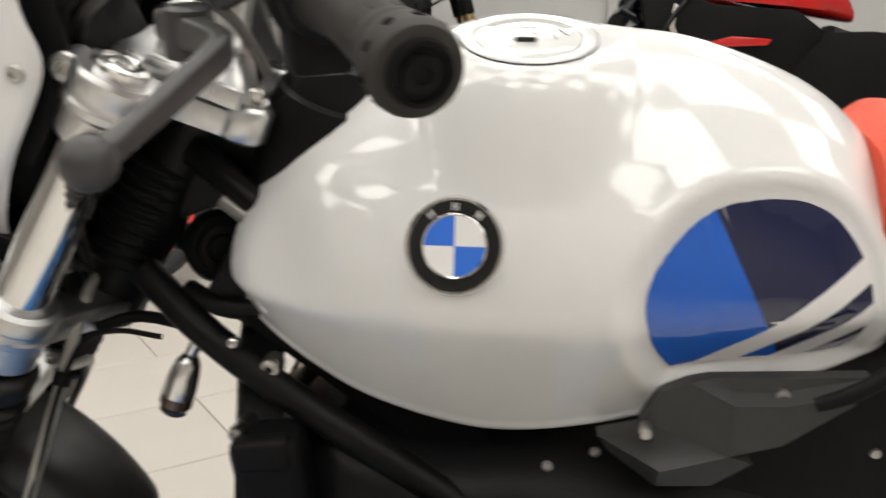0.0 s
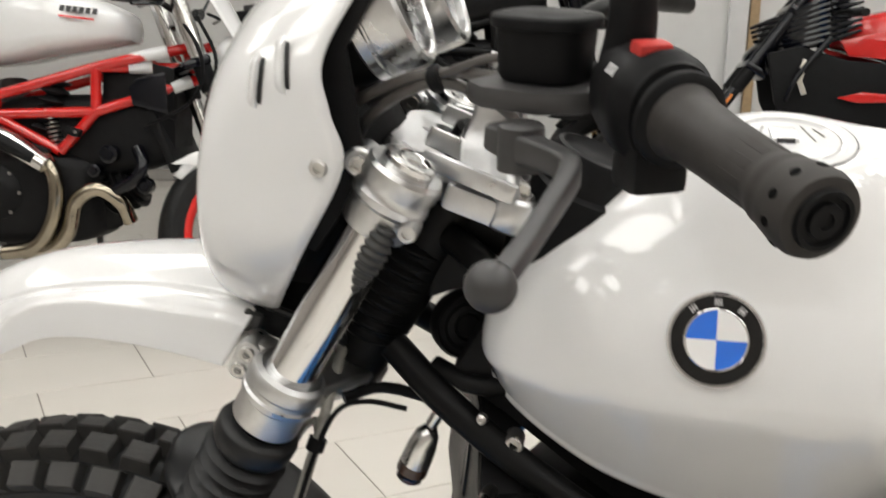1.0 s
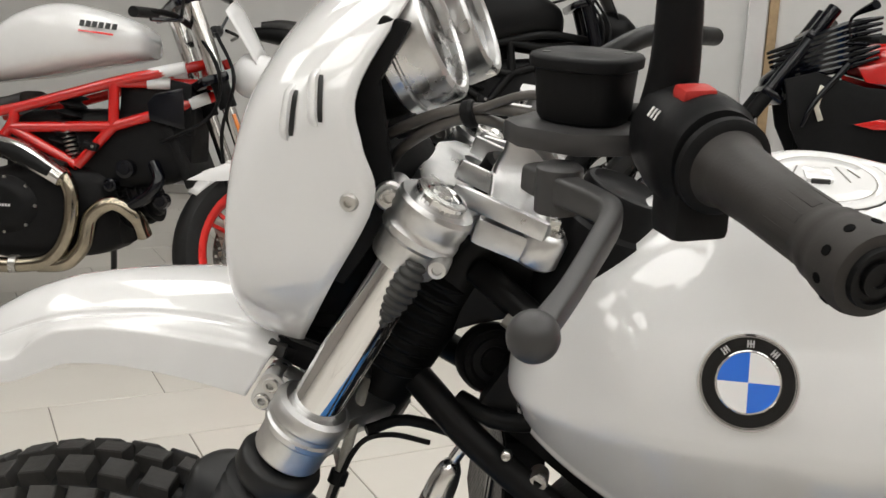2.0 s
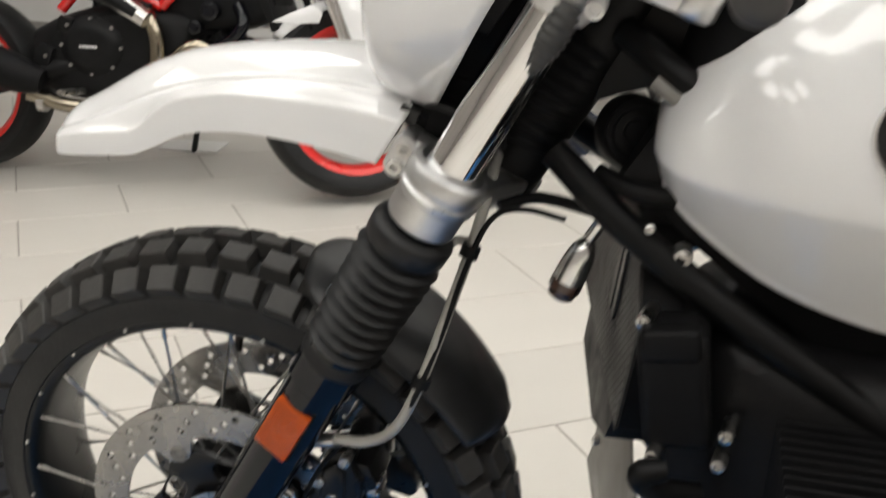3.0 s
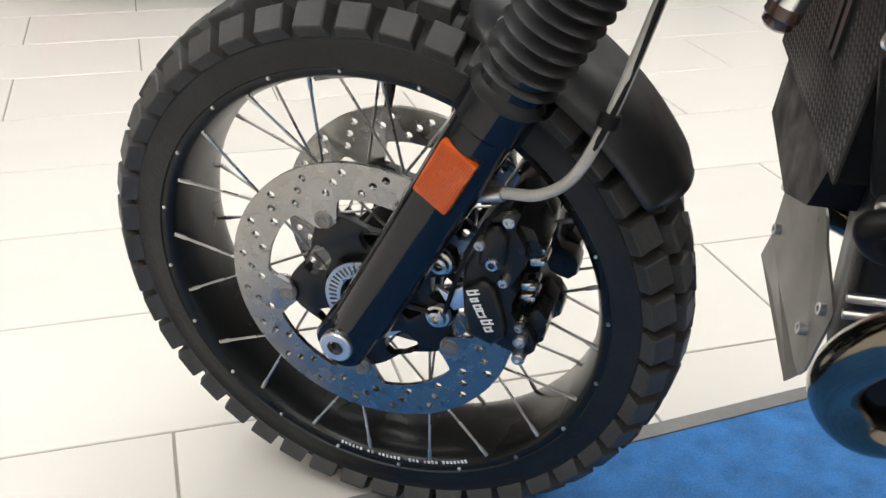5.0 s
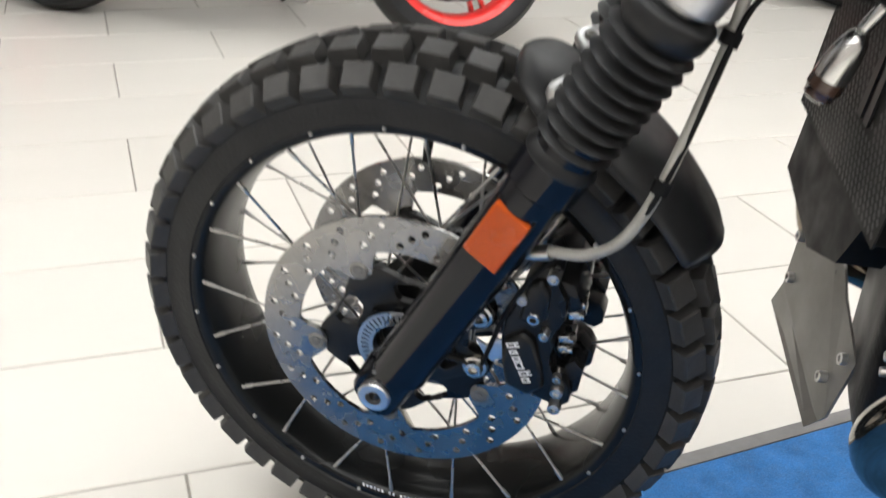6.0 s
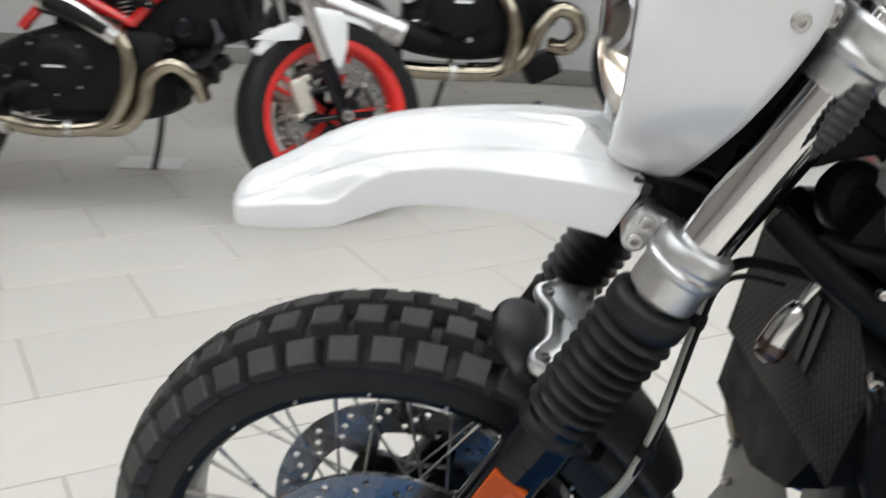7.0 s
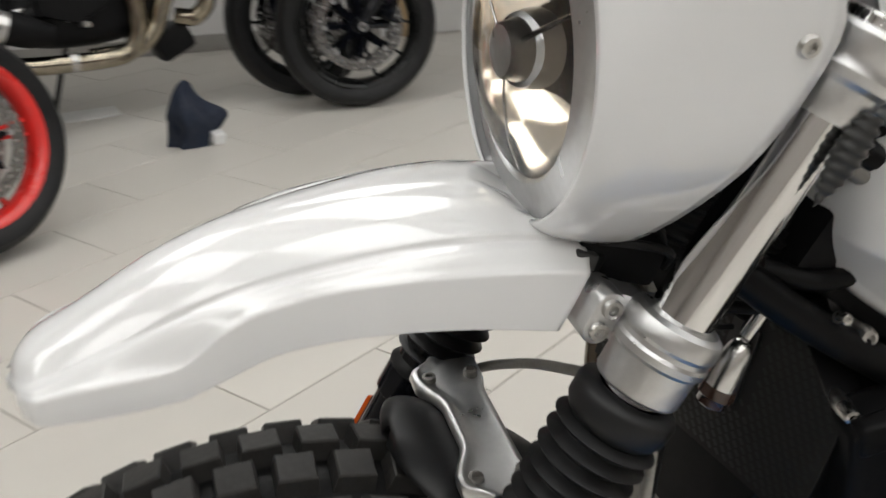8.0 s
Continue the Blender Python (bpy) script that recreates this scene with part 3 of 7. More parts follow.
TANK = [  # x, top, widest, bottom, half width
    (0.4285, 0.838, 0.820, 0.802, 0.050), (0.431, 0.852, 0.819, 0.792, 0.074), (0.440, 0.874, 0.817, 0.778, 0.094), (0.460, 0.902, 0.815, 0.758, 0.110), (0.500, 0.944, 0.813, 0.730, 0.124),
    (0.550, 0.977, 0.812, 0.704, 0.134), (0.620, 1.006, 0.812, 0.684, 0.141), (0.680, 1.014, 0.812, 0.680, 0.143), (0.760, 1.011, 0.812, 0.693, 0.142), (0.820, 1.002, 0.812, 0.714, 0.139),
    (0.900, 0.972, 0.812, 0.735, 0.130), (0.954, 0.932, 0.812, 0.750, 0.116), (0.985, 0.885, 0.812, 0.765, 0.098), (0.997, 0.850, 0.812, 0.780, 0.075)]
KNEE = [(0.797, 0.757), (0.779, 0.784), (0.770, 0.820), (0.777, 0.848), (0.795, 0.873), (0.812, 0.887), (0.832, 0.895), (0.862, 0.898), (0.889, 0.896), (0.910, 0.888), (0.925, 0.876), (0.943, 0.850), (0.952, 0.815),
        (0.950, 0.775), (0.940, 0.768), (0.900, 0.765), (0.850, 0.765), (0.815, 0.762)]


def outline_distance(x, z, poly):
    """Distance to a closed outline in the side view, minus inside it."""
    best, inside = 9.0, False
    n = len(poly)
    for i in range(n):
        (ax, az), (bx, bz) = poly[i], poly[(i + 1) % n]
        dx, dz = bx - ax, bz - az
        t = min(1.0, max(0.0, ((x - ax) * dx + (z - az) * dz) / (dx * dx + dz * dz)))
        best = min(best, math.hypot(x - ax - t * dx, z - az - t * dz))
        if (az > z) != (bz > z) and x < (bx - ax) * (z - az) / (bz - az) + ax:
            inside = not inside
    return -best if inside else best


KNEE_LINE = [tuple(p) for p in smooth_line([*KNEE, KNEE[0]], 3)[:-1]]
rings = []
for x, zt, zc, zb, w in smooth_line(TANK, 8):
    half = []
    for k in range(41):
        a = math.pi / 2 * (1 - k / 40)
        c, sn = max(math.cos(a), 0), max(math.sin(a), 0)
        flat = 0.48 * ease(0.48, 0.58, x)
        half.append((w * c ** (2 / (2.06 - flat)), zc + (zt - zc) * sn ** (2 / (1.98 - flat))))
    for k in range(1, 25):
        t = k / 24
        fold = 0.045 * math.log(1 + math.exp((t - 0.13) / 0.045)) / 0.8706
        half.append((w * (1 - 0.30 * fold), zc + (zb + 0.012 - zc) * t))
    for k in range(1, 9):
        t = k / 8 * math.pi / 2
        half.append((w * 0.70 - 0.014 * (1 - math.cos(t)) - 0.0, zb + 0.012 - 0.012 * math.sin(t)))
    half.append((w * 0.35, zb - 0.002))
    half.append((0.0, zb - 0.002))
    pts = []
    for y, z in half:
        if y > 0.5 * w and x > 0.70:
            d = outline_distance(x, z, KNEE_LINE)
            y = y - 0.011 * ease(0.016, 0.001, d) + 0.0035 * math.exp(-((d - 0.024) / 0.009) ** 2)
        elif y > 0.6 * w and x < 0.56:
            y = y - 0.006 * math.exp(-(((x - 0.487) / 0.024) ** 2 + ((z - 0.860) / 0.055) ** 2))
        pts.append((y, z))
    rings.append([(x, -y, z) for y, z in pts] + [(x, y, z) for y, z in reversed(pts[1:-1])])
bm = B()
skin(bm, rings)
CAP = V(0.676, -0.030, 1.0060)
CAP_R = 0.0550
CAP_SLOPE = 0.176
for v in bm.verts:
    if v.co.z > 0.9:
        d = math.hypot(v.co.x - CAP.x, v.co.y - CAP.y)
        v.co.z += (CAP.z + CAP_SLOPE * (v.co.y - CAP.y) - v.co.z) * (1 - ease(0.056, 0.098, d))
bm.normal_update()
tank_bvh = BVHTree.FromBMesh(bm)
tank = part("fuel_tank", bm, white_paint, bike, "glossy white fuel tank with a recessed blue knee panel", smooth=75)


def on_tank(x, z, lift):
    """A point of the tank's left flank, lifted off it."""
    hit, nor, _, _ = tank_bvh.ray_cast(V(x, -0.5, z), V(0, 1, 0))
    if hit is None:
        return V(x, -0.1, z)
    if nor.y > 0:
        nor = -nor
    return hit + nor * lift


def decal(name, poly, lift, mat, label=""):
    """A thin film on the tank's flank, cut to an outline in the side view; its mirror image lies on the right flank."""
    t = bmesh.new()
    vs = [t.verts.new((x, 0, z)) for x, z in poly]
    edges = [t.edges.new((vs[i], vs[(i + 1) % len(vs)])) for i in range(len(vs))]
    bmesh.ops.triangle_fill(t, use_beauty=True, edges=edges)
    for _ in range(3):
        bmesh.ops.subdivide_edges(t, edges=t.edges[:], cuts=1, use_grid_fill=True)
        bmesh.ops.triangulate(t, faces=t.faces[:])
    for v in t.verts:
        v.co = on_tank(v.co.x, v.co.z, lift)
    return part(name, t, mat, tank, label, smooth=80)


def shrink(poly, by):
    cx, cz = sum(p[0] for p in poly) / len(poly), sum(p[1] for p in poly) / len(poly)
    return [(cx + (x - cx) * (1 - by), cz + (z - cz) * (1 - by)) for x, z in poly]


def clip(poly, a, b, keep):
    """The part of an outline to one side of the line from a to b."""
    def side(p):
        return ((b[0] - a[0]) * (p[1] - a[1]) - (b[1] - a[1]) * (p[0] - a[0])) * keep
    out = []
    for i, p in enumerate(poly):
        q = poly[(i + 1) % len(poly)]
        s, t = side(p), side(q)
        if s >= 0:
            out.append(p)
        if s * t < 0:
            k = s / (s - t)
            out.append((p[0] + (q[0] - p[0]) * k, p[1] + (q[1] - p[1]) * k))
    return out


panel = shrink(KNEE_LINE, 0.01)
split = ((0.823, 0.889), (0.881, 0.776))
decal("blue_panel", clip(panel, *split, -1), 0.0012, blue_paint, "bright blue painted knee panel")
decal("navy_panel", clip(panel, *split, 1), 0.0012, navy_paint, "dark navy painted knee panel")
for off, wide in ((0.0, 0.0190), (0.0425, 0.0165), (0.083, 0.0140)):
    a, b = (0.800 + off * 1.35, 0.752), (0.949 + off * 1.35, 0.8585)
    nx, nz = -(b[1] - a[1]), b[0] - a[0]
    L = math.hypot(nx, nz)
    band = clip(panel, a, b, -1)
    band = clip(band, (a[0] - nx / L * wide, a[1] - nz / L * wide), (b[0] - nx / L * wide, b[1] - nz / L * wide), 1)
    if len(band) > 2:
        decal("white_stripe", band, 0.0018, white_paint, "white diagonal stripe")

# round badge: chrome rim, black ring, blue and white quarters; letters as plain marks
bc = on_tank(0.623, 0.8650, 0.0)
bn = (on_tank(0.638, 0.8650, 0) - on_tank(0.608, 0.8650, 0)).cross(on_tank(0.623, 0.8800, 0) - on_tank(0.623, 0.8500, 0)).normalized()
if bn.y > 0:
    bn = -bn
bm_ = axes(bc + bn * 0.0005, (1, 0, 0), bn)
BK = 1.09
badge = part("badge", lathe(B(), [(0, -0.004), (0.0355 * BK, -0.004), (0.0360 * BK, 0.001), (0.0350 * BK, 0.0035), (0.0335 * BK, 0.0036), (0.0330 * BK, 0.0026), (0, 0.0026)], bm_.translation, bn, 64), chrome, tank, "round badge in blue, white and black with a chrome rim")
part("black_ring", lathe(B(), [(0.0225 * BK, 0.0030), (0.0325 * BK, 0.0030), (0.0325 * BK, 0.0020), (0.0225 * BK, 0.0020)], bm_.translation, bn, 64, closed=True), badge_black, badge)
for k in range(4):
    t0 = radians(90 * k)
    out = [(0, 0)] + [(0.0218 * BK * math.cos(t0 + radians(90) * i / 14), 0.0218 * BK * math.sin(t0 + radians(90) * i / 14)) for i in range(15)]
    part("quarter", plate(B(), out, 0.0012, bm_ @ pose(0, 0, 0.0024)), badge_blue if k % 2 else badge_white, badge, smooth=20)
part("inner_ring", lathe(B(), [(0.0216 * BK, 0.0036), (0.0226 * BK, 0.0038), (0.0230 * BK, 0.0034), (0.0230 * BK, 0.0022), (0.0216 * BK, 0.0022)], bm_.translation, bn, 64, closed=True), chrome, badge)
for a in (128, 90, 52):
    bm = B()
    for dx in (-0.0022, 0.0, 0.0022):
        box(bm, (0.0011, 0.0058, 0.0008), bm_ @ pose(0, 0, 0, 0, 0, a - 90) @ pose(dx, 0.0277 * BK, 0.0033))
    box(bm, (0.0052, 0.0010, 0.0007), bm_ @ pose(0, 0, 0, 0, 0, a - 90) @ pose(0, 0.0277 * BK, 0.0033))
    part("badge_mark", bm, letter_silver, badge, smooth=0)

# filler cap, let into the tank's crown


def on_crown(x, y, lift):
    hit, nor, _, _ = tank_bvh.ray_cast(V(x, y, 1.3), V(0, 0, -1))
    return hit + (nor if nor.z > 0 else -nor) * lift


def crown_ring(radii, lifts, seg=72):
    """A ring or disc laid on the tank's crown round the filler."""
    bm = B()
    cols = [[on_crown(CAP.x + r * math.cos(t), CAP.y + r * math.sin(t), h) for t in (2 * math.pi * k / seg for k in range(seg))] for r, h in zip(radii, lifts)]
    skin(bm, cols, True, False, False)
    return bm


cap = part("filler_cap", crown_ring([0.0005, 0.010, 0.020, 0.030, 0.0415, 0.0422, 0.0428, 0.0434, 0.050, CAP_R - 0.0006, CAP_R, CAP_R + 0.0003], [0.0022, 0.0022, 0.0022, 0.0020, 0.0019, 0.0013, 0.0013, 0.0018, 0.0018, 0.0017, 0.0010, -0.002]), white_paint, tank, "white round flush fuel filler cap")
part("cap_groove", crown_ring([0.0416, 0.0434], [0.00165, 0.00165]), grey_metal, cap, smooth=0)
part("cap_groove", crown_ring([CAP_R - 0.0002, CAP_R + 0.0007, CAP_R + 0.0010], [0.0012, 0.0012, -0.001]), grey_plastic, cap, smooth=0)
cm = axes(on_crown(CAP.x, CAP.y, 0.002), (1, 0, 0), on_crown(CAP.x, CAP.y, 0.1) - on_crown(CAP.x, CAP.y, 0.0))
bm = B()
box(bm, (0.022, 0.026, 0.005), cm @ pose(-0.003, 0.002, 0.001), 0.002)
part("lock_flap", bm, white_paint, cap)
bm = B()
box(bm, (0.015, 0.0028, 0.004), cm @ pose(-0.003, -0.012, 0.002), 0.0008)
part("lock_slot", bm, sticker_black, cap)
for dx, dy, L, q in ((0.0175, 0.008, 0.030, 14), (0.0265, 0.011, 0.017, 24), (-0.020, 0.012, 0.018, -18)):
    bm = B()
    box(bm, (0.0013, L, 0.001), cm @ pose(dx, dy, 0.0003, 0, 0, q))
    part("lock_mark", bm, grey_metal, cap)

# red seat behind the tank
bm = B()
SEAT = [(0.955, 0.930, 0.820, 0.090), (0.985, 0.945, 0.800, 0.115), (1.03, 0.935, 0.785, 0.125), (1.12, 0.905, 0.780, 0.135), (1.30, 0.900, 0.790, 0.150), (1.48, 0.910, 0.820, 0.140), (1.52, 0.890, 0.840, 0.110)]
rings = []
for x, zt, zb, w in smooth_line(SEAT, 5):
    rings.append([(x, w * math.copysign(abs(math.cos(t)) ** 0.6, math.cos(t)), (zt + zb) / 2 + (zt - zb) / 2 * math.copysign(abs(math.sin(t)) ** 0.6, math.sin(t))) for t in (2 * math.pi * k / 32 for k in range(32))])
skin(bm, rings)
red_vinyl = material("red_vinyl", (0.62, 0.06, 0.02), 0.5, grain=0.1, scale=50, bump=0.3, bump_scale=400)
part("seat", bm, red_vinyl, bike, "orange-red vinyl seat")

# folded side cover under the tank
def folded(faces, thick):
    """A folded sheet: polygons that share corners, given a thickness inwards."""
    bm = B()
    seen = {}
    for f in faces:
        bm.faces.new([seen.setdefault(p, bm.verts.new(p)) if p not in seen else seen[p] for p in f])
    bmesh.ops.delete(bm, geom=[v for v in bm.verts if not v.link_faces], context="VERTS")
    bmesh.ops.recalc_face_normals(bm, faces=bm.faces)
    geo = bmesh.ops.extrude_face_region(bm, geom=bm.faces[:])
    bmesh.ops.translate(bm, vec=(0, thick, 0), verts=[v for v in geo["geom"] if isinstance(v, bmesh.types.BMVert)])
    return bm


a0, a1, a2, a3, a4 = (0.776, -0.122, 0.712), (0.790, -0.124, 0.741), (0.813, -0.125, 0.752), (0.828, -0.127, 0.757), (0.950, -0.132, 0.766)
c0_, c1_, c2_ = (0.844, -0.150, 0.746), (0.882, -0.151, 0.748), (0.918, -0.150, 0.756)
d0, d1, d2, d3 = (0.786, -0.131, 0.714), (0.843, -0.152, 0.701), (0.884, -0.150, 0.712), (0.936, -0.145, 0.748)
main = [(a0, a1, d0), (a1, a2, d0), (a2, (0.830, -0.140, 0.749), d1, d0), ((0.830, -0.140, 0.749), c0_, d1), (c0_, c1_, d2, d1), (c1_, c2_, d3, d2), (a2, a3, (0.845, -0.131, 0.749), (0.830, -0.140, 0.749)),
        ((0.830, -0.140, 0.749), (0.845, -0.131, 0.749), (0.880, -0.133, 0.750), c1_, c0_), (a3, a4, (0.880, -0.133, 0.750), (0.845, -0.131, 0.749)), (a4, d3, c2_), ((0.880, -0.133, 0.750), a4, c2_, c1_)]
side = part("side_cover", folded(main, 0.012), grey_plastic, bike, "dark grey folded plastic side cover under the tank", smooth=25)
e0, e1 = (0.742, -0.126, 0.700), (0.787, -0.172, 0.698)
ledge = [(e0, d0, d1, e1), (e1, d1, (0.862, -0.153, 0.696), (0.832, -0.150, 0.672), (0.788, -0.152, 0.671)), (e0, e1, (0.788, -0.152, 0.671), (0.752, -0.124, 0.684))]
part("lower_cover", folded(ledge, 0.014), grey_plastic, side, smooth=25)
part("side_strap", tube(B(), [(0.905, -0.150, 0.750), (0.935, -0.152, 0.765), (0.975, -0.150, 0.795)], [0.006, 0.007, 0.007], 10, 4), black_plastic, side, "black strap")
for p in ((0.777, -0.150, 0.719), (0.883, -0.1365, 0.7495)):
    part("cover_screw", lathe(B(), [(0, 0.0015), (0.0024, 0.0015), (0.0026, 0.0035), (0.0046, 0.003), (0.0054, 0.001), (0.0054, -0.016)], V(*p), (-0.15, -1, 0.25), 20), steel, side)

# headlight cowl
LEFT = [  # front edge, rear edge: from the bottom middle up to the top middle
    ((0.196, 0.000, 0.858), (0.240, 0.000, 0.838)), ((0.197, -0.045, 0.868), (0.247, -0.078, 0.843)), ((0.200, -0.082, 0.905), (0.290, -0.143, 0.920)), ((0.204, -0.097, 0.957), (0.330, -0.154, 0.998)),
    ((0.208, -0.085, 1.006), (0.321, -0.155, 1.042)), ((0.212, -0.055, 1.040), (0.316, -0.149, 1.082)), ((0.216, -0.022, 1.054), (0.345, -0.118, 1.142)), ((0.217, 0.000, 1.056), (0.362, -0.060, 1.185)), ((0.217, 0.012, 1.056), (0.368, 0.0, 1.198))]
edge = smooth_line([(*f, *b) for f, b in LEFT], 6)
edge[-1][1] = 0.0
for e in edge:
    e[0], e[1], e[2] = e[0] - 0.005, e[1] * 1.27, 0.957 + (e[2] - 0.957) * 1.13
half = []
for e in edge:
    f, b = V(*e[:3]), V(*e[3:])
    f.y = min(f.y, 0.0)
    c = V(f.x + 0.002 + 0.05 * (b.x - f.x), b.y * 0.97, f.z + (b.z - f.z) * 0.55)
    half.append([f * (1 - t) ** 2 + c * 2 * t * (1 - t) + b * t * t for t in (k / 18 for k in range(19))])
rings = half + [[V(p.x, -p.y, p.z) for p in col] for col in reversed(half[:-1])]
bm = B()
skin(bm, rings, closed=False)
bm.normal_update()
cowl_bvh = BVHTree.FromBMesh(bm)
cowl = part("headlight_cowl", bm, white_paint, bike, "glossy white headlight cowl with two vent slots", smooth=80)
sol = cowl.modifiers.new("thickness", "SOLIDIFY")
sol.thickness, sol.offset = 0.0035, 0


def on_cowl(x, z, lift=0.0, s=-1):
    hit, nor, _, _ = cowl_bvh.ray_cast(V(x, 0.5 * s, z), V(0, -s, 0))
    if hit is None:
        hit, nor = V(x, 0.15 * s, z), V(0, s, 0)
    if nor.y * s < 0:
        nor = -nor
    return hit + nor * lift, nor


for s in (-1, 1):
    c, n = on_cowl(0.311, 0.998, 0.0005, s)
    part("cowl_screw", lathe(B(), [(0, 0.002), (0.0032, 0.002), (0.0034, 0.005), (0.006, 0.0048), (0.0072, 0.003), (0.0078, 0), (0.0105, 0), (0.0105, -0.003)], c, n, 24), steel, cowl, "steel hex screw")
    for (xa, za), (xb, zb) in (((0.2685, 1.081), (0.265, 1.0415)), ((0.2875, 1.0935), (0.2895, 1.054))):
        (p, n), (q, _) = on_cowl(xa, za, 0, s), on_cowl(xb, zb, 0, s)
        def strip(across, lifts, ends, steps=14):
            bm = B()
            rows_ = []
            for k in range(steps + 1):
                t = -ends + (1 + 2 * ends) * k / steps
                taper = min(1.0, 4.5 * min(k, steps - k) / steps + 0.08)
                rows_.append([on_cowl(xa + (xb - xa) * t + (u if u < 0 else u * taper), za + (zb - za) * t, h * taper, s)[0] for u, h in zip(across, lifts)])
            skin(bm, rows_, closed=False)
            return bm
        part("vent_slot", strip((-0.0022, 0.0, 0.0022), (0.0028, 0.0028, 0.0028), 0.05), sticker_black, cowl, "black vent slot")
        part("vent_lip", strip((-0.0120, -0.0095, -0.0070, -0.0045, -0.0022, -0.0020), (0.0012, 0.0030, 0.0052, 0.0066, 0.0068, 0.0010), 0.06), white_paint, cowl, smooth=80)

# headlight
HC, HN = V(0.2150, 0, 0.957), V(-1, 0, 0.03)
HK = 1.03  # radius of the lamp against a 180 mm one


def lamp(profile):
    return [(r * HK, h) for r, h in profile]


# the bowl's amber tint puts reflections of warm surroundings into its colour
bowl = part("headlight", lathe(B(), lamp([(0.0, -0.085), (0.03, -0.083), (0.06, -0.070), (0.080, -0.045), (0.090, -0.010), (0.092, 0.006), (0.0895, 0.008), (0.087, 0.004), (0.078, -0.030), (0.058, -0.056), (0.03, -0.068), (0, -0.070)]), HC, HN, 40), material("lamp_reflector", (0.93, 0.83, 0.69), 0.12, metal=1.0), bike, "round headlight with a bright faceted reflector", smooth=6)
part("headlight_rim", lathe(B(), [(0.086, 0.004), (0.0875, 0.013), (0.0915, 0.0165), (0.100, 0.0155), (0.1110, 0.0135), (0.1180, 0.008), (0.1200, -0.008), (0.090, -0.008)], HC, HN, 72, closed=True), aluminium, bowl, "satin grey headlight rim")
lens = part("headlight_lens", lathe(B(), lamp([(0.0865, 0.012), (0.078, 0.0205), (0.060, 0.0300), (0.035, 0.0370), (0.0, 0.0395), (0.0, 0.0370), (0.035, 0.0345), (0.060, 0.0275), (0.077, 0.0180), (0.0845, 0.011)]), HC, HN, 64), clear_glass, bowl, "clear glass headlight lens")
part("bulb_shield", lathe(B(), lamp([(0, 0.004), (0.0145, 0.0035), (0.0160, 0.001), (0.0160, -0.022), (0.0185, -0.024), (0.0185, -0.034), (0, -0.034)]), HC, HN, 32), aluminium, bowl, "silver bulb shield")
for a in (55, 180, 305):
    bm = B()
    e = V(0, math.sin(radians(a)), math.cos(radians(a)))
    tube(bm, [HC + HN * -0.01 + e * 0.014, HC + HN * -0.012 + e * 0.05, HC + HN * -0.015 + e * 0.085], 0.0016, 8, 3)
    part("shield_stay", bm, bright_alu, bowl)
bm = B()
lathe(bm, lamp([(0.097, -0.004), (0.105, -0.012), (0.108, -0.06), (0.095, -0.10), (0.05, -0.13), (0, -0.135)]), HC, HN, 40)
part("headlight_shell", bm, black_plastic, bowl, "black headlight bucket")
# bright beads round the reflector's edge, added to stand for glints in the lens
a, b, d = frame_of(HN)
for k in range(64):
    q = 2 * math.pi * k / 64
    e = a * math.cos(q) + b * math.sin(q)
    bm = B()
    box(bm, (0.0050, 0.0068, 0.0035), axes(HC + HN * (-0.012 - 0.006 * (k % 3)) + e * ((0.0815 - 0.0012 * (k % 3)) * HK), e + HN * 0.5, HN), 0.001, 1)
    part("reflector_step", bm, bright_alu, bowl)
# connectors and leads under the headlight
bm = B()
box(bm, (0.070, 0.150, 0.036), pose(0.252, 0, 0.826, 0, 20, 0), 0.008)
box(bm, (0.050, 0.120, 0.040), pose(0.275, 0, 0.862, 0, 10, 0), 0.008)
loom = part("wiring_block", bm, black_plastic, bike, "black wiring block under the headlight")
for k in range(5):
    bm = B()
    box(bm, (0.018, 0.012, 0.014), pose(0.222 + 0.007 * k, -0.076 + 0.004 * k, 0.832 - 0.003 * k, 8 * k, 20, 14 * k), 0.003)
    part("connector", bm, black_plastic if k % 2 else grey_plastic, loom)
for k in range(3):
    part("lead", tube(B(), [(0.225, -0.060 + 0.03 * k, 0.838), (0.250, -0.085 + 0.03 * k, 0.845), (0.285, -0.080 + 0.02 * k, 0.83 + 0.01 * k), (0.30, -0.05, 0.80)], 0.0035, 8, 5), rubber, loom)
# dark inner brackets behind the cowl
for s in (-1, 1):
    bm = B()
    plate(bm, [(0.284, 0.925), (0.298, 0.918), (0.342, 0.985), (0.334, 1.045), (0.328, 1.085), (0.352, 1.130), (0.330, 1.135), (0.300, 1.09), (0.290, 0.96)], 0.010, axes((0, 0.118 * s, 0), (1, 0, 0), (0, -1, 0)), (), 0.003)
    part("cowl_bracket", bm, black_plastic, bike, "black cowl bracket")

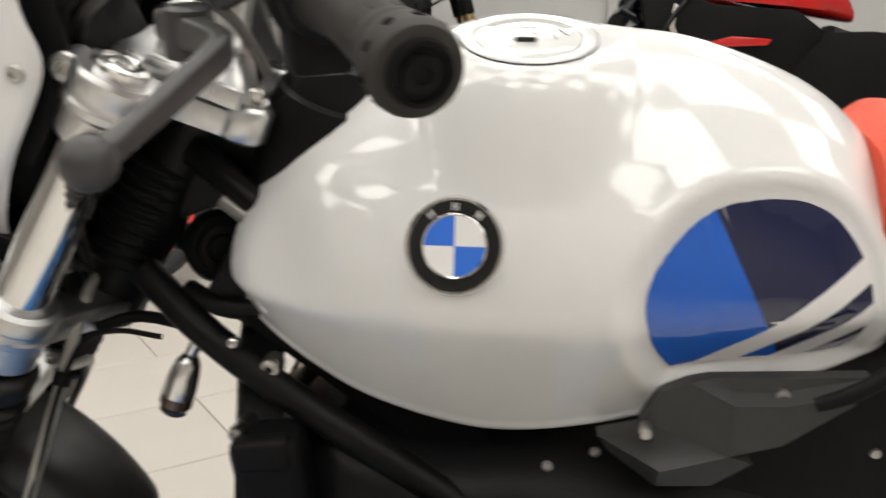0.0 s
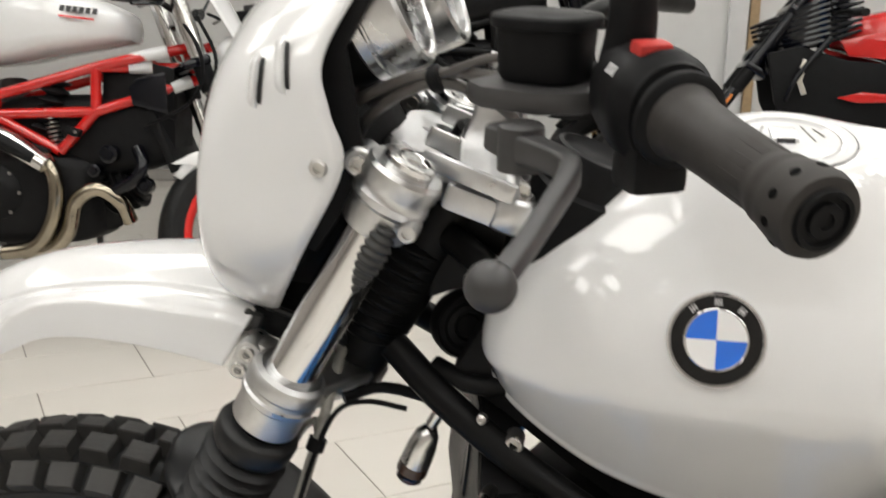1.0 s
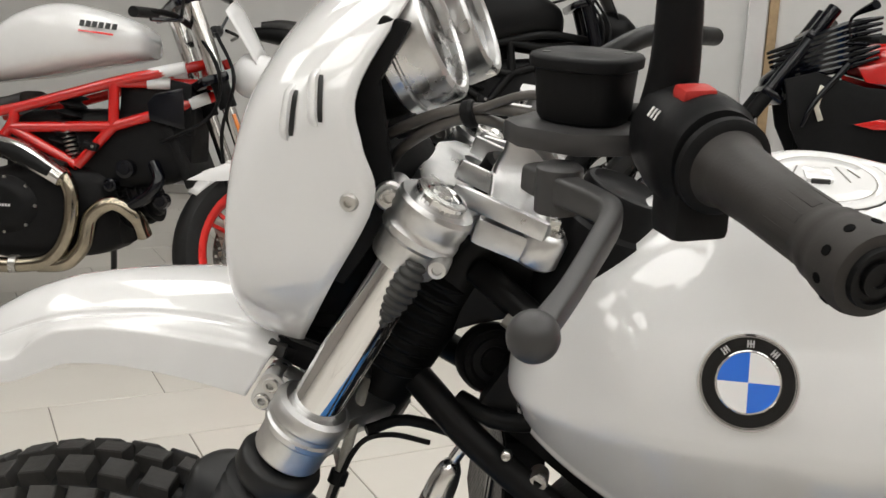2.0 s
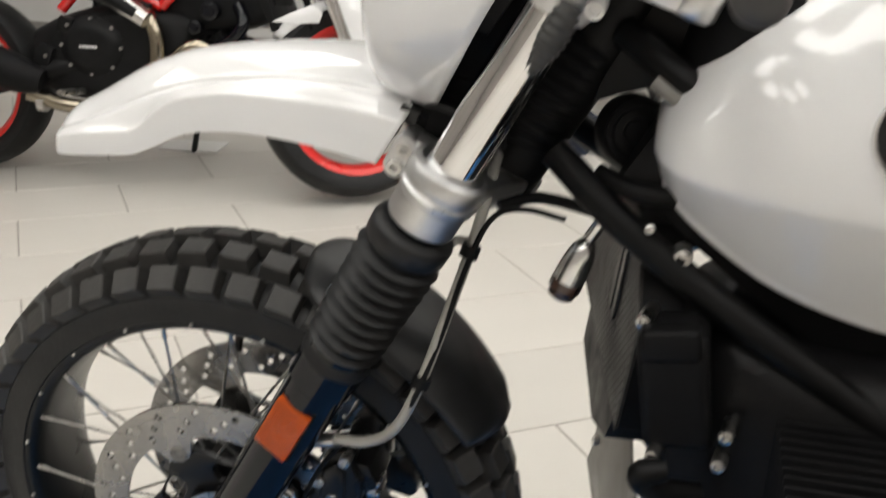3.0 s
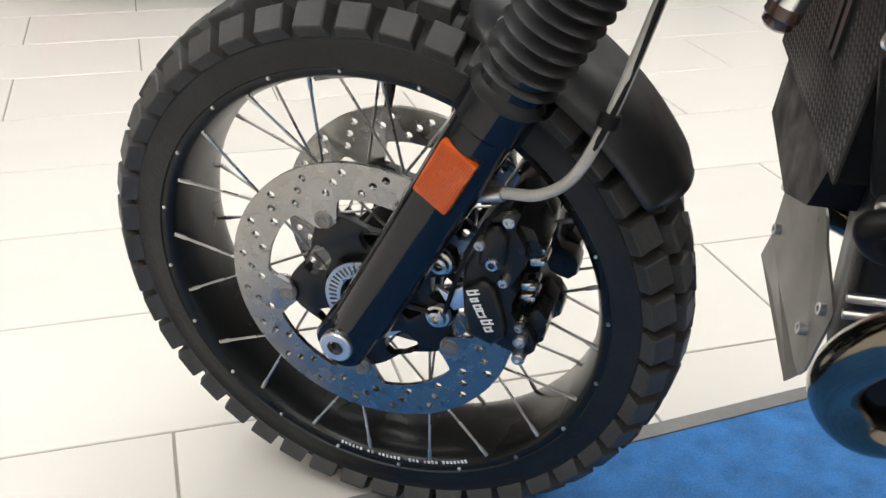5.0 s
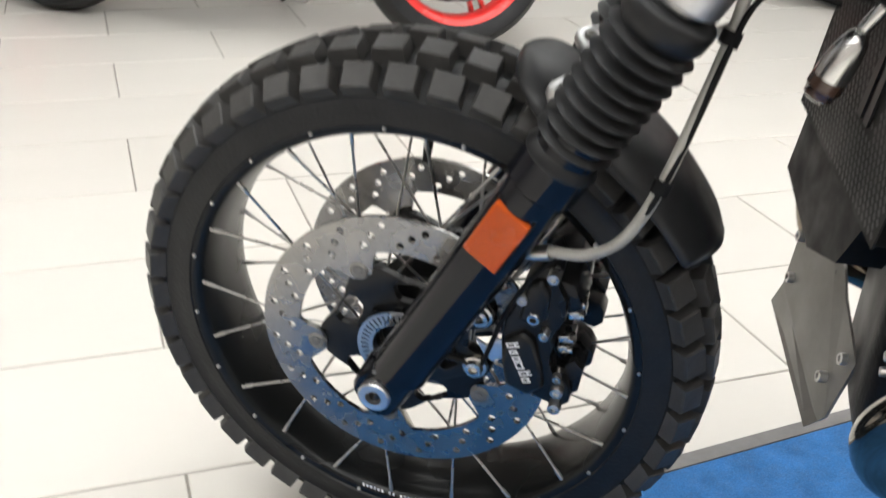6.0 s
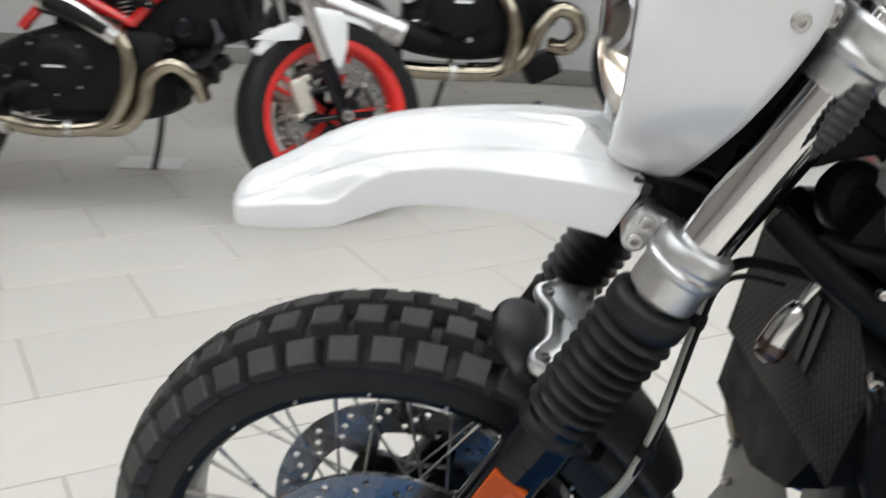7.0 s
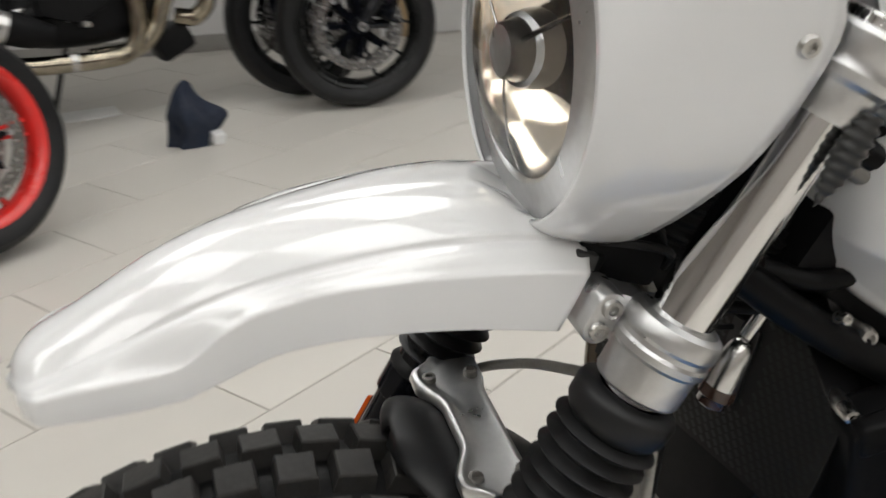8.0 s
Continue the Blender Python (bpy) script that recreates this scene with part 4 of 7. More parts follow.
# upper yoke with fork caps
clamps = []
for s in (-1, 1):
    a = fork_at(0.943, s)
    clamps.append(lathe(B(), [(0.0225, 0), (0.0275, 0), (0.0290, 0.004), (0.0290, 0.022), (0.0325, 0.026), (0.0330, 0.032), (0.0318, 0.035), (0.0318, 0.040), (0.0330, 0.043), (0.0330, 0.054), (0.0310, 0.058), (0.0225, 0.058)], a, FORK_UP, 40))
up = part("upper_yoke", clamps[0], aluminium, bike, "silver cast upper fork clamp", smooth=22)
part("clamp_ring", clamps[1], aluminium, up, smooth=22)
m = axes(fork_at(0.978, 0), (0, 1, 0), FORK_UP)
bm = B()
plate(bm, [(-0.112, 0.015), (-0.085, -0.018), (-0.05, -0.030), (0.05, -0.030), (0.085, -0.018), (0.112, 0.015), (0.09, 0.03), (0.052, 0.045), (0.035, 0.085), (-0.035, 0.085), (-0.052, 0.045), (-0.09, 0.03)], 0.022, m @ Matrix.Diagonal((1, -1, 1, 1)) @ pose(0, 0, -0.012), [circle(0.013, 16, -0.055, 0.012), circle(0.013, 16, 0.055, 0.012)], 0.004)
part("yoke_bridge", bm, aluminium, up)
for s in (-1, 1):
    c = fork_at(0.994, s)
    part("fork_cap", lathe(B(), [(0, 0.010), (0.008, 0.010), (0.009, 0.006), (0.014, 0.006), (0.016, 0.009), (0.021, 0.008), (0.0225, 0.004), (0.0225, -0.004)], c, FORK_UP, 32), bright_alu, up, "machined fork cap")
    # front pinch lug with its screw
    c = fork_at(0.985, s) + V(-0.033, 0.010 * -s, 0.012)
    bm = B()
    rod(bm, c + V(0, -0.016, 0), c + V(0, 0.016, 0), 0.0125, 24, 0.002)
    box(bm, (0.024, 0.026, 0.020), axes(c + V(0.014, 0, -0.004), (1, 0, -0.3), (0.3, 0, 1)), 0.004)
    part("pinch_lug", bm, aluminium, up)
    part("pinch_screw", lathe(B(), [(0, 0.0), (0.004, 0.0), (0.004, 0.004), (0.0068, 0.004), (0.0072, 0)], c + V(0, -0.017, 0), (0, -1, 0), 16), steel, up)
    # cast riser growing out of the bridge, and the stem bolt beside it
    bm = B()
    rings = []
    for cx, cy, cz, hx, hy in smooth_line([(0.433, 0.072, 0.972, 0.028, 0.026), (0.434, 0.068, 0.984, 0.025, 0.024), (0.432, 0.058, 1.004, 0.022, 0.020), (0.436, 0.052, 1.022, 0.018, 0.018), (0.438, 0.049, 1.040, 0.0185, 0.019), (0.438, 0.048, 1.054, 0.018, 0.019)], 4):
        rings.append([(cx + hx * math.copysign(abs(math.cos(t)) ** 0.3, math.cos(t)), cy * s + hy * math.copysign(abs(math.sin(t)) ** 0.3, math.sin(t)), cz - 0.40 * hx * math.cos(t) * (1 if cz < 1.0 else 0.4)) for t in (2 * math.pi * k / 40 for k in range(40))])
    skin(bm, rings)
    box(bm, (0.085, 0.009, 0.016), axes(V(0.420, 0.098 * s, 0.981), (1, 0.25 * s, -0.30), (0.3, 0, 1)), 0.003)
    box(bm, (0.060, 0.007, 0.018), axes(V(0.405, 0.046 * s, 0.990), (1, 0, -0.45), (0.4, 0, 1)), 0.003)
    part("bar_riser", bm, aluminium, up, "silver cast handlebar riser", smooth=30)
    bm = B()
    bx = V(0.445, 0.070 * s, 0.930)
    rod(bm, bx, bx + V(0.012, 0, 0.030), 0.021, 24, 0.004)
    box(bm, (0.050, 0.036, 0.024), axes(bx + V(-0.024, 0, 0.022), (1, 0, -0.35), (0.35, 0, 1)), 0.006)
    part("bolt_boss", bm, aluminium, up, smooth=50)
    bm = B()
    lathe(bm, [(0, 0.010), (0.005, 0.010), (0.005, 0.012), (0.0095, 0.011), (0.0105, 0.004), (0.0105, 0.0)], bx + V(0.012, 0, 0.030), (0.35, 0, 0.93), 6)
    lathe(bm, [(0, 0.003), (0.015, 0.003), (0.016, 0.0)], bx + V(0.012, 0, 0.030), (0.35, 0, 0.93), 20)
    part("yoke_bolt", bm, steel, up)
# clutch line leaf and steering head
bm = B()
rod(bm, fork_at(0.76, 0) + V(0.035, 0, -0.02), fork_at(0.99, 0) + V(0.055, 0, 0), 0.034, 28, 0.004)
head = part("steering_head", bm, frame_black, bike, "black steering head tube")
rib = [(0.0, 0.0)]
for k in range(9):
    rib += [(0.0365, 0.0125 * k), (0.0405, 0.0125 * k + 0.004), (0.0405, 0.0125 * k + 0.006), (0.0365, 0.0125 * k + 0.010)]
part("ribbed_boot", lathe(B(), rib + [(0.0, 0.112)], fork_at(0.80, 0) + V(0.04, 0, 0), FORK_UP, 28), black_plastic, head, "ribbed black rubber boot")

# ribbed black lever boot beside the fork
bm = B()
rings = []
d = (V(0.336, -0.156, 0.897) - V(0.364, -0.156, 0.952)).normalized()
a, b, _ = frame_of(d, (0, 1, 0))
for k in range(61):
    t = k / 60
    w = 0.0112 * math.sin(math.pi * (0.22 + 0.76 * t)) + 0.0013 * math.sin(2 * math.pi * 9 * t) * (1 - t * 0.4)
    c = V(0.364, -0.156, 0.952) + d * (0.064 * t)
    rings.append([c + a * w * 1.0 * math.cos(q) + b * w * 0.75 * math.sin(q) for q in (2 * math.pi * i / 16 for i in range(16))])
skin(bm, rings)
part("side_boot", bm, grey_plastic, bike, "ribbed black rubber boot")
part("boot_bolt", lathe(B(), [(0, 0.003), (0.004, 0.003), (0.0042, 0.007), (0.007, 0.0065), (0.008, 0), (0.008, -0.02)], V(0.380, -0.152, 0.949), (0, -1, 0), 20), aluminium, bike, "silver hex bolt")

# black cover round the ignition, in front of the tank
bm = B()
up_ = V(0.36, 0, 0.93)
c = V(0.490, -0.014, 0.900)
rings = []
for k, (h, rx, ry) in enumerate(((-0.06, 0.040, 0.050), (0.0, 0.046, 0.058), (0.045, 0.045, 0.055), (0.056, 0.044, 0.054), (0.059, 0.041, 0.047), (0.086, 0.039, 0.043), (0.090, 0.037, 0.041), (0.091, 0.033, 0.037), (0.086, 0.031, 0.034), (0.083, 0.025, 0.028), (0.084, 0.012, 0.012))):
    a, b, d = frame_of(up_)
    rings.append([c + d * h + b * rx * math.cos(q) + a * ry * math.sin(q) for q in (2 * math.pi * i / 36 for i in range(36))])
skin(bm, rings)
part("ignition_cover", bm, black_plastic, bike, "black plastic ignition cover")

# handlebar, left grip, switches, lever, reservoir
bar = part("handlebar", tube(B(), [(0.600, -0.380, 1.068), (0.563, -0.295, 1.080), (0.520, -0.20, 1.082), (0.455, -0.115, 1.050), (0.440, -0.05, 1.044), (0.440, 0.05, 1.044), (0.455, 0.115, 1.050), (0.520, 0.20, 1.082), (0.563, 0.295, 1.080), (0.622, 0.425, 1.063)], 0.0112, 16, 5), frame_black, bike, "black tubular handlebar")
g0, g1 = V(0.564, -0.298, 1.079), V(0.622, -0.425, 1.063)
gd = (g1 - g0).normalized()
L = (g1 - g0).length
part("grip_flange", lathe(B(), [(0.012, -0.001), (0.0270, -0.001), (0.0290, 0.002), (0.0285, 0.006), (0.0255, 0.0085), (0.019, 0.0095)], g0, gd, 40), black_plastic, bar, "black flange of the grip")
prof = [(0.012, 0.004), (0.0235, 0.008), (0.0215, 0.0115), (0.0200, 0.02), (0.0184, 0.05), (0.0178, 0.09), (0.0177, L - 0.042), (0.0180, L - 0.038), (0.0196, L - 0.034), (0.0198, L - 0.030), (0.0194, L - 0.028), (0.0208, L - 0.024), (0.0222, L - 0.014), (0.0222, L - 0.006), (0.0205, L - 0.001), (0.0165, L), (0.0, L)]
grip = part("left_grip", lathe(B(), prof, g0, gd, 40), grip_rubber, bar, "worn dark grey rubber grip")
part("bar_end", lathe(B(), [(0.0, 0.002), (0.004, 0.002), (0.0042, 0.0035), (0.0085, 0.0035), (0.009, 0.001), (0.012, 0.001), (0.0125, 0.003), (0.0148, 0.003), (0.0158, -0.002), (0.0, -0.002)], g1, gd, 32), black_plastic, grip, "round black bar end cap")
a, b, _ = frame_of(gd)
for k in range(10):
    q = 2 * math.pi * (k + 0.3) / 10
    e = a * math.cos(q) + b * math.sin(q)
    part("grip_notch", lathe(B(), [(0, 0.0004), (0.0026, 0.0004), (0.0029, -0.0012)], g0 + gd * (L - 0.0115) + e * 0.0222, e, 12), hole_black, grip)
for k in range(10):
    q = 2 * math.pi * k / 10
    e = a * math.cos(q) + b * math.sin(q)
    bm = B()
    box(bm, (0.0008, 0.0056, L - 0.074), axes(g0 + gd * (L / 2 - 0.006) + e * 0.0175, e, gd), 0.0003)
    part("grip_rib", bm, grip_rubber, grip)
sm = axes(V(0.5495, -0.268, 1.086), (0, 0, 1), gd)
bm = B()
rings = []
for h, r, sq in ((-0.030, 0.022, 0), (-0.026, 0.028, 0), (-0.010, 0.0310, 0), (0.008, 0.0320, 0), (0.020, 0.0315, 0), (0.024, 0.0285, 0), (0.030, 0.0275, 0), (0.031, 0.024, 0)):
    ring = []
    for k in range(32):
        q = 2 * math.pi * k / 32
        x, y = r * math.cos(q), r * math.sin(q)
        if x < 0:
            x *= 1.35
        ring.append(sm @ V(x, y, h))
    rings.append(ring)
skin(bm, rings)
sw = part("switch_housing", bm, black_plastic, bar, "black switch housing")
bm = B()
box(bm, (0.034, 0.036, 0.034), sm @ pose(-0.036, 0.004, 0.018, 0, 8, 0), 0.006)
part("switch_foot", bm, black_plastic, sw)
bm = B()
box(bm, (0.010, 0.022, 0.016), sm @ pose(0.0295, 0.006, 0.006), 0.004)
part("hazard_switch", bm, material("switch_red", (0.45, 0.03, 0.025), 0.4), sw, "red rocker switch")
bm = B()
for k in range(3):
    box(bm, (0.0008, 0.0065, 0.0016), sm @ Matrix.Rotation(radians(58), 4, "Z") @ pose(0.0316, 0, -0.004 + 0.004 * k))
part("switch_marks", bm, letter_white, sw)
# mirror stem
bm = B()
tube(bm, [(0.534, -0.245, 1.095), (0.537, -0.248, 1.128), (0.535, -0.255, 1.185), (0.525, -0.29, 1.25)], [0.017, 0.015, 0.013, 0.010], 14, 6)
part("mirror_stem", bm, black_plastic, bar, "black mirror stem")
# reservoir
rm = axes(V(0.484, -0.215, 1.104), (0.9, -0.43, 0), (0, 0, 1))


def pot(rows_, p=0.72):
    """A round-cornered pot: half length, half width and height of each ring."""
    bm = B()
    skin(bm, [[rm @ V(a * math.copysign(abs(math.cos(t)) ** p, math.cos(t)), b * math.copysign(abs(math.sin(t)) ** p, math.sin(t)), h) for t in (2 * math.pi * k / 40 for k in range(40))] for a, b, h in rows_])
    return bm


res = part("clutch_reservoir", pot([(0.027, 0.024, -0.020), (0.029, 0.026, -0.016), (0.0315, 0.0285, 0.014)]), black_plastic, bar, "black clutch fluid reservoir", smooth=50)
part("reservoir_lid", pot([(0.0325, 0.0295, 0.0135), (0.0345, 0.0315, 0.0145), (0.0350, 0.0320, 0.0200), (0.0335, 0.0305, 0.0220), (0.0300, 0.0270, 0.0226)]), black_plastic, res, "black reservoir lid", smooth=50)
for dx in (-0.022, 0.022):
    part("lid_screw", lathe(B(), [(0, 0.001), (0.003, 0.001), (0.0035, -0.001)], rm @ V(dx, 0.014 * math.copysign(1, dx), 0.022), (0, 0, 1), 10), sticker_black, res)
bm = B()
plate(bm, [(-0.040, -0.026), (-0.020, -0.040), (0.022, -0.040), (0.046, -0.020), (0.060, 0.010), (0.030, 0.030), (-0.036, 0.03)], 0.016, rm @ pose(-0.006, 0, -0.037), (), 0.006)
part("master_cylinder", bm, lever_grey, res, "grey cast master cylinder body")
bm = B()
rings = []
blade = smooth_line([(0.456, -0.243, 1.051, 0.013, 0.010), (0.467, -0.256, 1.050, 0.014, 0.010), (0.486, -0.281, 1.050, 0.013, 0.008), (0.5005, -0.301, 1.050, 0.012, 0.0072), (0.5055, -0.312, 1.049, 0.0115, 0.0066), (0.5045, -0.325, 1.046, 0.011, 0.0062), (0.4965, -0.355, 1.038, 0.010, 0.0058), (0.486, -0.388, 1.028, 0.009, 0.0058), (0.476, -0.412, 1.020, 0.008, 0.007)], 6)
for i_, q in enumerate(blade):
    d = Vector(blade[min(i_ + 1, len(blade) - 1)][:3]) - Vector(blade[max(i_ - 1, 0)][:3])
    a, b, _ = frame_of(d)
    rings.append([Vector(q[:3]) + a * q[4] * math.copysign(abs(math.cos(t)) ** 0.4, math.cos(t)) + b * q[3] * 0.70 * math.copysign(abs(math.sin(t)) ** 0.4, math.sin(t)) for t in (2 * math.pi * k / 20 for k in range(20))])
skin(bm, rings)
lever = part("clutch_lever", bm, lever_grey, bar, "dark grey clutch lever")
bm = B()
bmesh.ops.create_uvsphere(bm, u_segments=24, v_segments=14, radius=0.0135, matrix=Matrix.Translation((0.472, -0.420, 1.018)))
part("lever_ball", bm, lever_grey, lever)
part("lever_pivot", lathe(B(), [(0, 0.004), (0.012, 0.004), (0.0145, 0.002), (0.015, -0.004), (0.015, -0.026)], V(0.473, -0.260, 1.060), (0, 0, 1), 28), lever_grey, lever, "round pivot cap")
# two instruments
for yy, xx in ((-0.058, 0.353), (0.066, 0.366)):
    d = V(0.915, 0.0, 0.40).normalized()
    c = V(xx, yy, 1.114)
    ins = part("instrument", lathe(B(), [(0, -0.098), (0.040, -0.096), (0.050, -0.080), (0.055, -0.030), (0.055, -0.004), (0, -0.004)], c, d, 48), black_plastic, bike, "round instrument with a wide silver rim")
    part("instrument_rim", lathe(B(), [(0.046, -0.002), (0.0475, 0.009), (0.0500, 0.0115), (0.0545, 0.0115), (0.0575, 0.009), (0.0585, 0.004), (0.0585, -0.018), (0.0575, -0.0195), (0.0575, -0.0210), (0.0585, -0.0225), (0.0580, -0.031), (0.0555, -0.033), (0.046, -0.012)], c, d, 64, closed=True), brushed_rim, ins, "brushed silver rim", smooth=30)
    part("dial_glass", lathe(B(), [(0.0470, 0.003), (0.0, 0.0045), (0, 0.0032), (0.0470, 0.0018)], c, d, 40), clear_glass, ins)
    for k in range(11):
        q = radians(-140 + 28 * k)
        a, b, _ = frame_of(d)
        bm = B()
        box(bm, (0.0006, 0.0016, 0.008), axes(c - d * 0.0035 + (a * math.cos(q) + b * math.sin(q)) * 0.038, d, a * math.cos(q) + b * math.sin(q)))
        part("dial_mark", bm, letter_white, ins, smooth=0)
# dark tray that carries the instruments inside the cowl
bm = B()
skin(bm, [[(x, w * math.copysign(abs(math.cos(t)) ** 0.5, math.cos(t)), z + h * math.copysign(abs(math.sin(t)) ** 0.5, math.sin(t))) for t in (2 * math.pi * k / 28 for k in range(28))] for x, z, w, h in ((0.250, 1.035, 0.085, 0.030), (0.275, 1.040, 0.112, 0.048), (0.305, 1.045, 0.116, 0.050), (0.318, 1.040, 0.108, 0.036))])
part("instrument_tray", bm, black_plastic, bike, "matt black instrument tray", smooth=50)
# cables from the bars to the headlight
for pts, r in (([(0.300, -0.05, 1.00), (0.325, -0.09, 1.035), (0.375, -0.12, 1.063), (0.415, -0.13, 1.070), (0.46, -0.17, 1.074)], 0.0045), ([(0.310, -0.04, 0.985), (0.340, -0.095, 1.028), (0.385, -0.122, 1.058), (0.42, -0.125, 1.058), (0.455, -0.10, 1.03), (0.47, -0.06, 0.98)], 0.0045),
               ([(0.33, -0.06, 1.03), (0.36, -0.10, 1.048), (0.398, -0.126, 1.066), (0.44, -0.15, 1.085), (0.47, -0.18, 1.09)], 0.0035)):
    part("cable", tube(B(), pts, r, 10, 8), cable_grey, bike, "grey control cable")
bm = B()
rod(bm, V(0.393, -0.125, 1.063), V(0.402, -0.127, 1.066), 0.011, 16, 0.002)
part("cable_clip", bm, black_plastic, bike, "black cable clip")

# ---- mudguard at the wheel, brakes, engine ----
# black inner mudguard behind the fork
rings = []
for k in range(73):
    f = k / 72
    q = radians(72.6 - (72.6 - 27.5) * f)
    r = 0.351 - 0.001 * f
    w = 0.070 + 0.006 * math.sin(math.pi * f)
    e = V(math.cos(q), 0, math.sin(q))
    end = ease(0.90, 1.0, f)
    lobe = min(1.0, f / 0.15)
    start = 1 - lobe
    w *= (1 - 0.45 * end ** 2) * max(0.10, math.sqrt(1 - start ** 2))
    ring = []
    for i in range(21):
        u = i / 10 - 1
        ring.append(O + e * (r - 0.004 - 0.026 * abs(u) ** 3.2 * (1 - 0.6 * start) - 0.004 * start ** 3) + V(0, w * math.copysign(abs(u) ** 0.9, u), 0))
    rings.append(ring)
bm = B()
skin(bm, rings, closed=False)
hug = part("inner_mudguard", bm, satin_rubber, bike, "matt black plastic mudguard hugging the tyre", smooth=80)
sol = hug.modifiers.new("thickness", "SOLIDIFY")
sol.thickness, sol.offset = 0.003, 1
# cast brace between the fork legs, hollowed along its front edge
bm = B()
cols = []
for i in range(41):
    u = i / 20 - 1
    a = abs(u)
    y = 0.092 * u
    xf = 0.153 - 0.015 * ease(0.25, 0.72, a) + 0.020 * ease(0.80, 1.0, a)
    xb = 0.199 + 0.005 * ease(0.5, 0.8, a)
    h = 0.0015 * ease(0.5, 0.8, a)
    cols.append([(xf + 0.002, y, 0.634), (xf - 0.001, y, 0.643), (xf + 0.001, y, 0.6475 + h), (xf + 0.004, y, 0.6485 + h), (xf + 0.008, y, 0.647 + h), (xf + 0.012, y, 0.6435 + h), (xf + 0.020, y, 0.6425 + h), (xb - 0.008, y, 0.6415 + h), (xb - 0.002, y, 0.640 + h), (xb, y, 0.636), (xb - 0.002, y, 0.630), ((xf + xb) / 2, y, 0.634)])
skin(bm, cols)
brace = part("fork_brace", bm, aluminium, bike, "silver cast fork brace", smooth=50)
for s in (-1, 1):
    for x in (0.153, 0.191):
        part("brace_screw", lathe(B(), [(0, 0.001), (0.0030, 0.001), (0.0034, 0.0045), (0.0058, 0.0040), (0.0062, 0), (0.0062, -0.006)], V(x, 0.066 * s, 0.6445), (0, 0, 1), 18), grey_metal, brace)
# side reflectors on the fork legs
for s in (-1, 1):
    m = axes(V(0.1185, 0.152 * s, 0.5385), (0.4808, 0, 0.8768), (-0.22 * 0.877, s, 0.22 * 0.48))
    bm = B()
    box(bm, (0.060, 0.038, 0.010), m, 0.003, 2)
    refl = part("reflector", bm, reflector_orange, bike, "orange rectangular side reflector")
    for k in range(15):
        bm = B()
        box(bm, (0.054, 0.0009, 0.0010), m @ pose(0, -0.0158 + 0.00226 * k, 0.0052))
        part("reflector_rib", bm, reflector_orange, refl, smooth=0)
    bm = B()
    box(bm, (0.070, 0.040, 0.012), m @ pose(0.0, 0.0, -0.008), 0.003)
    part("reflector_mount", bm, black_plastic, refl)
# calipers
def flank_plate(out, thick, y, s, bevel=0.002, holes=()):
    """A plate in the side view whose outer face lies at the distance y from the middle, on the side s."""
    bm = plate(B(), out, thick, axes((0, -y + thick, 0), (1, 0, 0), (0, -1, 0)), holes, bevel)
    if s > 0:
        bm.transform(Matrix.Diagonal((1, -1, 1, 1)))
    return bm


def cap_screw(p, r, s):
    return lathe(B(), [(0, 0.001), (r * 0.45, 0.001), (r * 0.5, 0.0045), (r * 0.85, 0.0045), (r, 0.003), (r, -0.012)], p, (0, s, 0), 18)


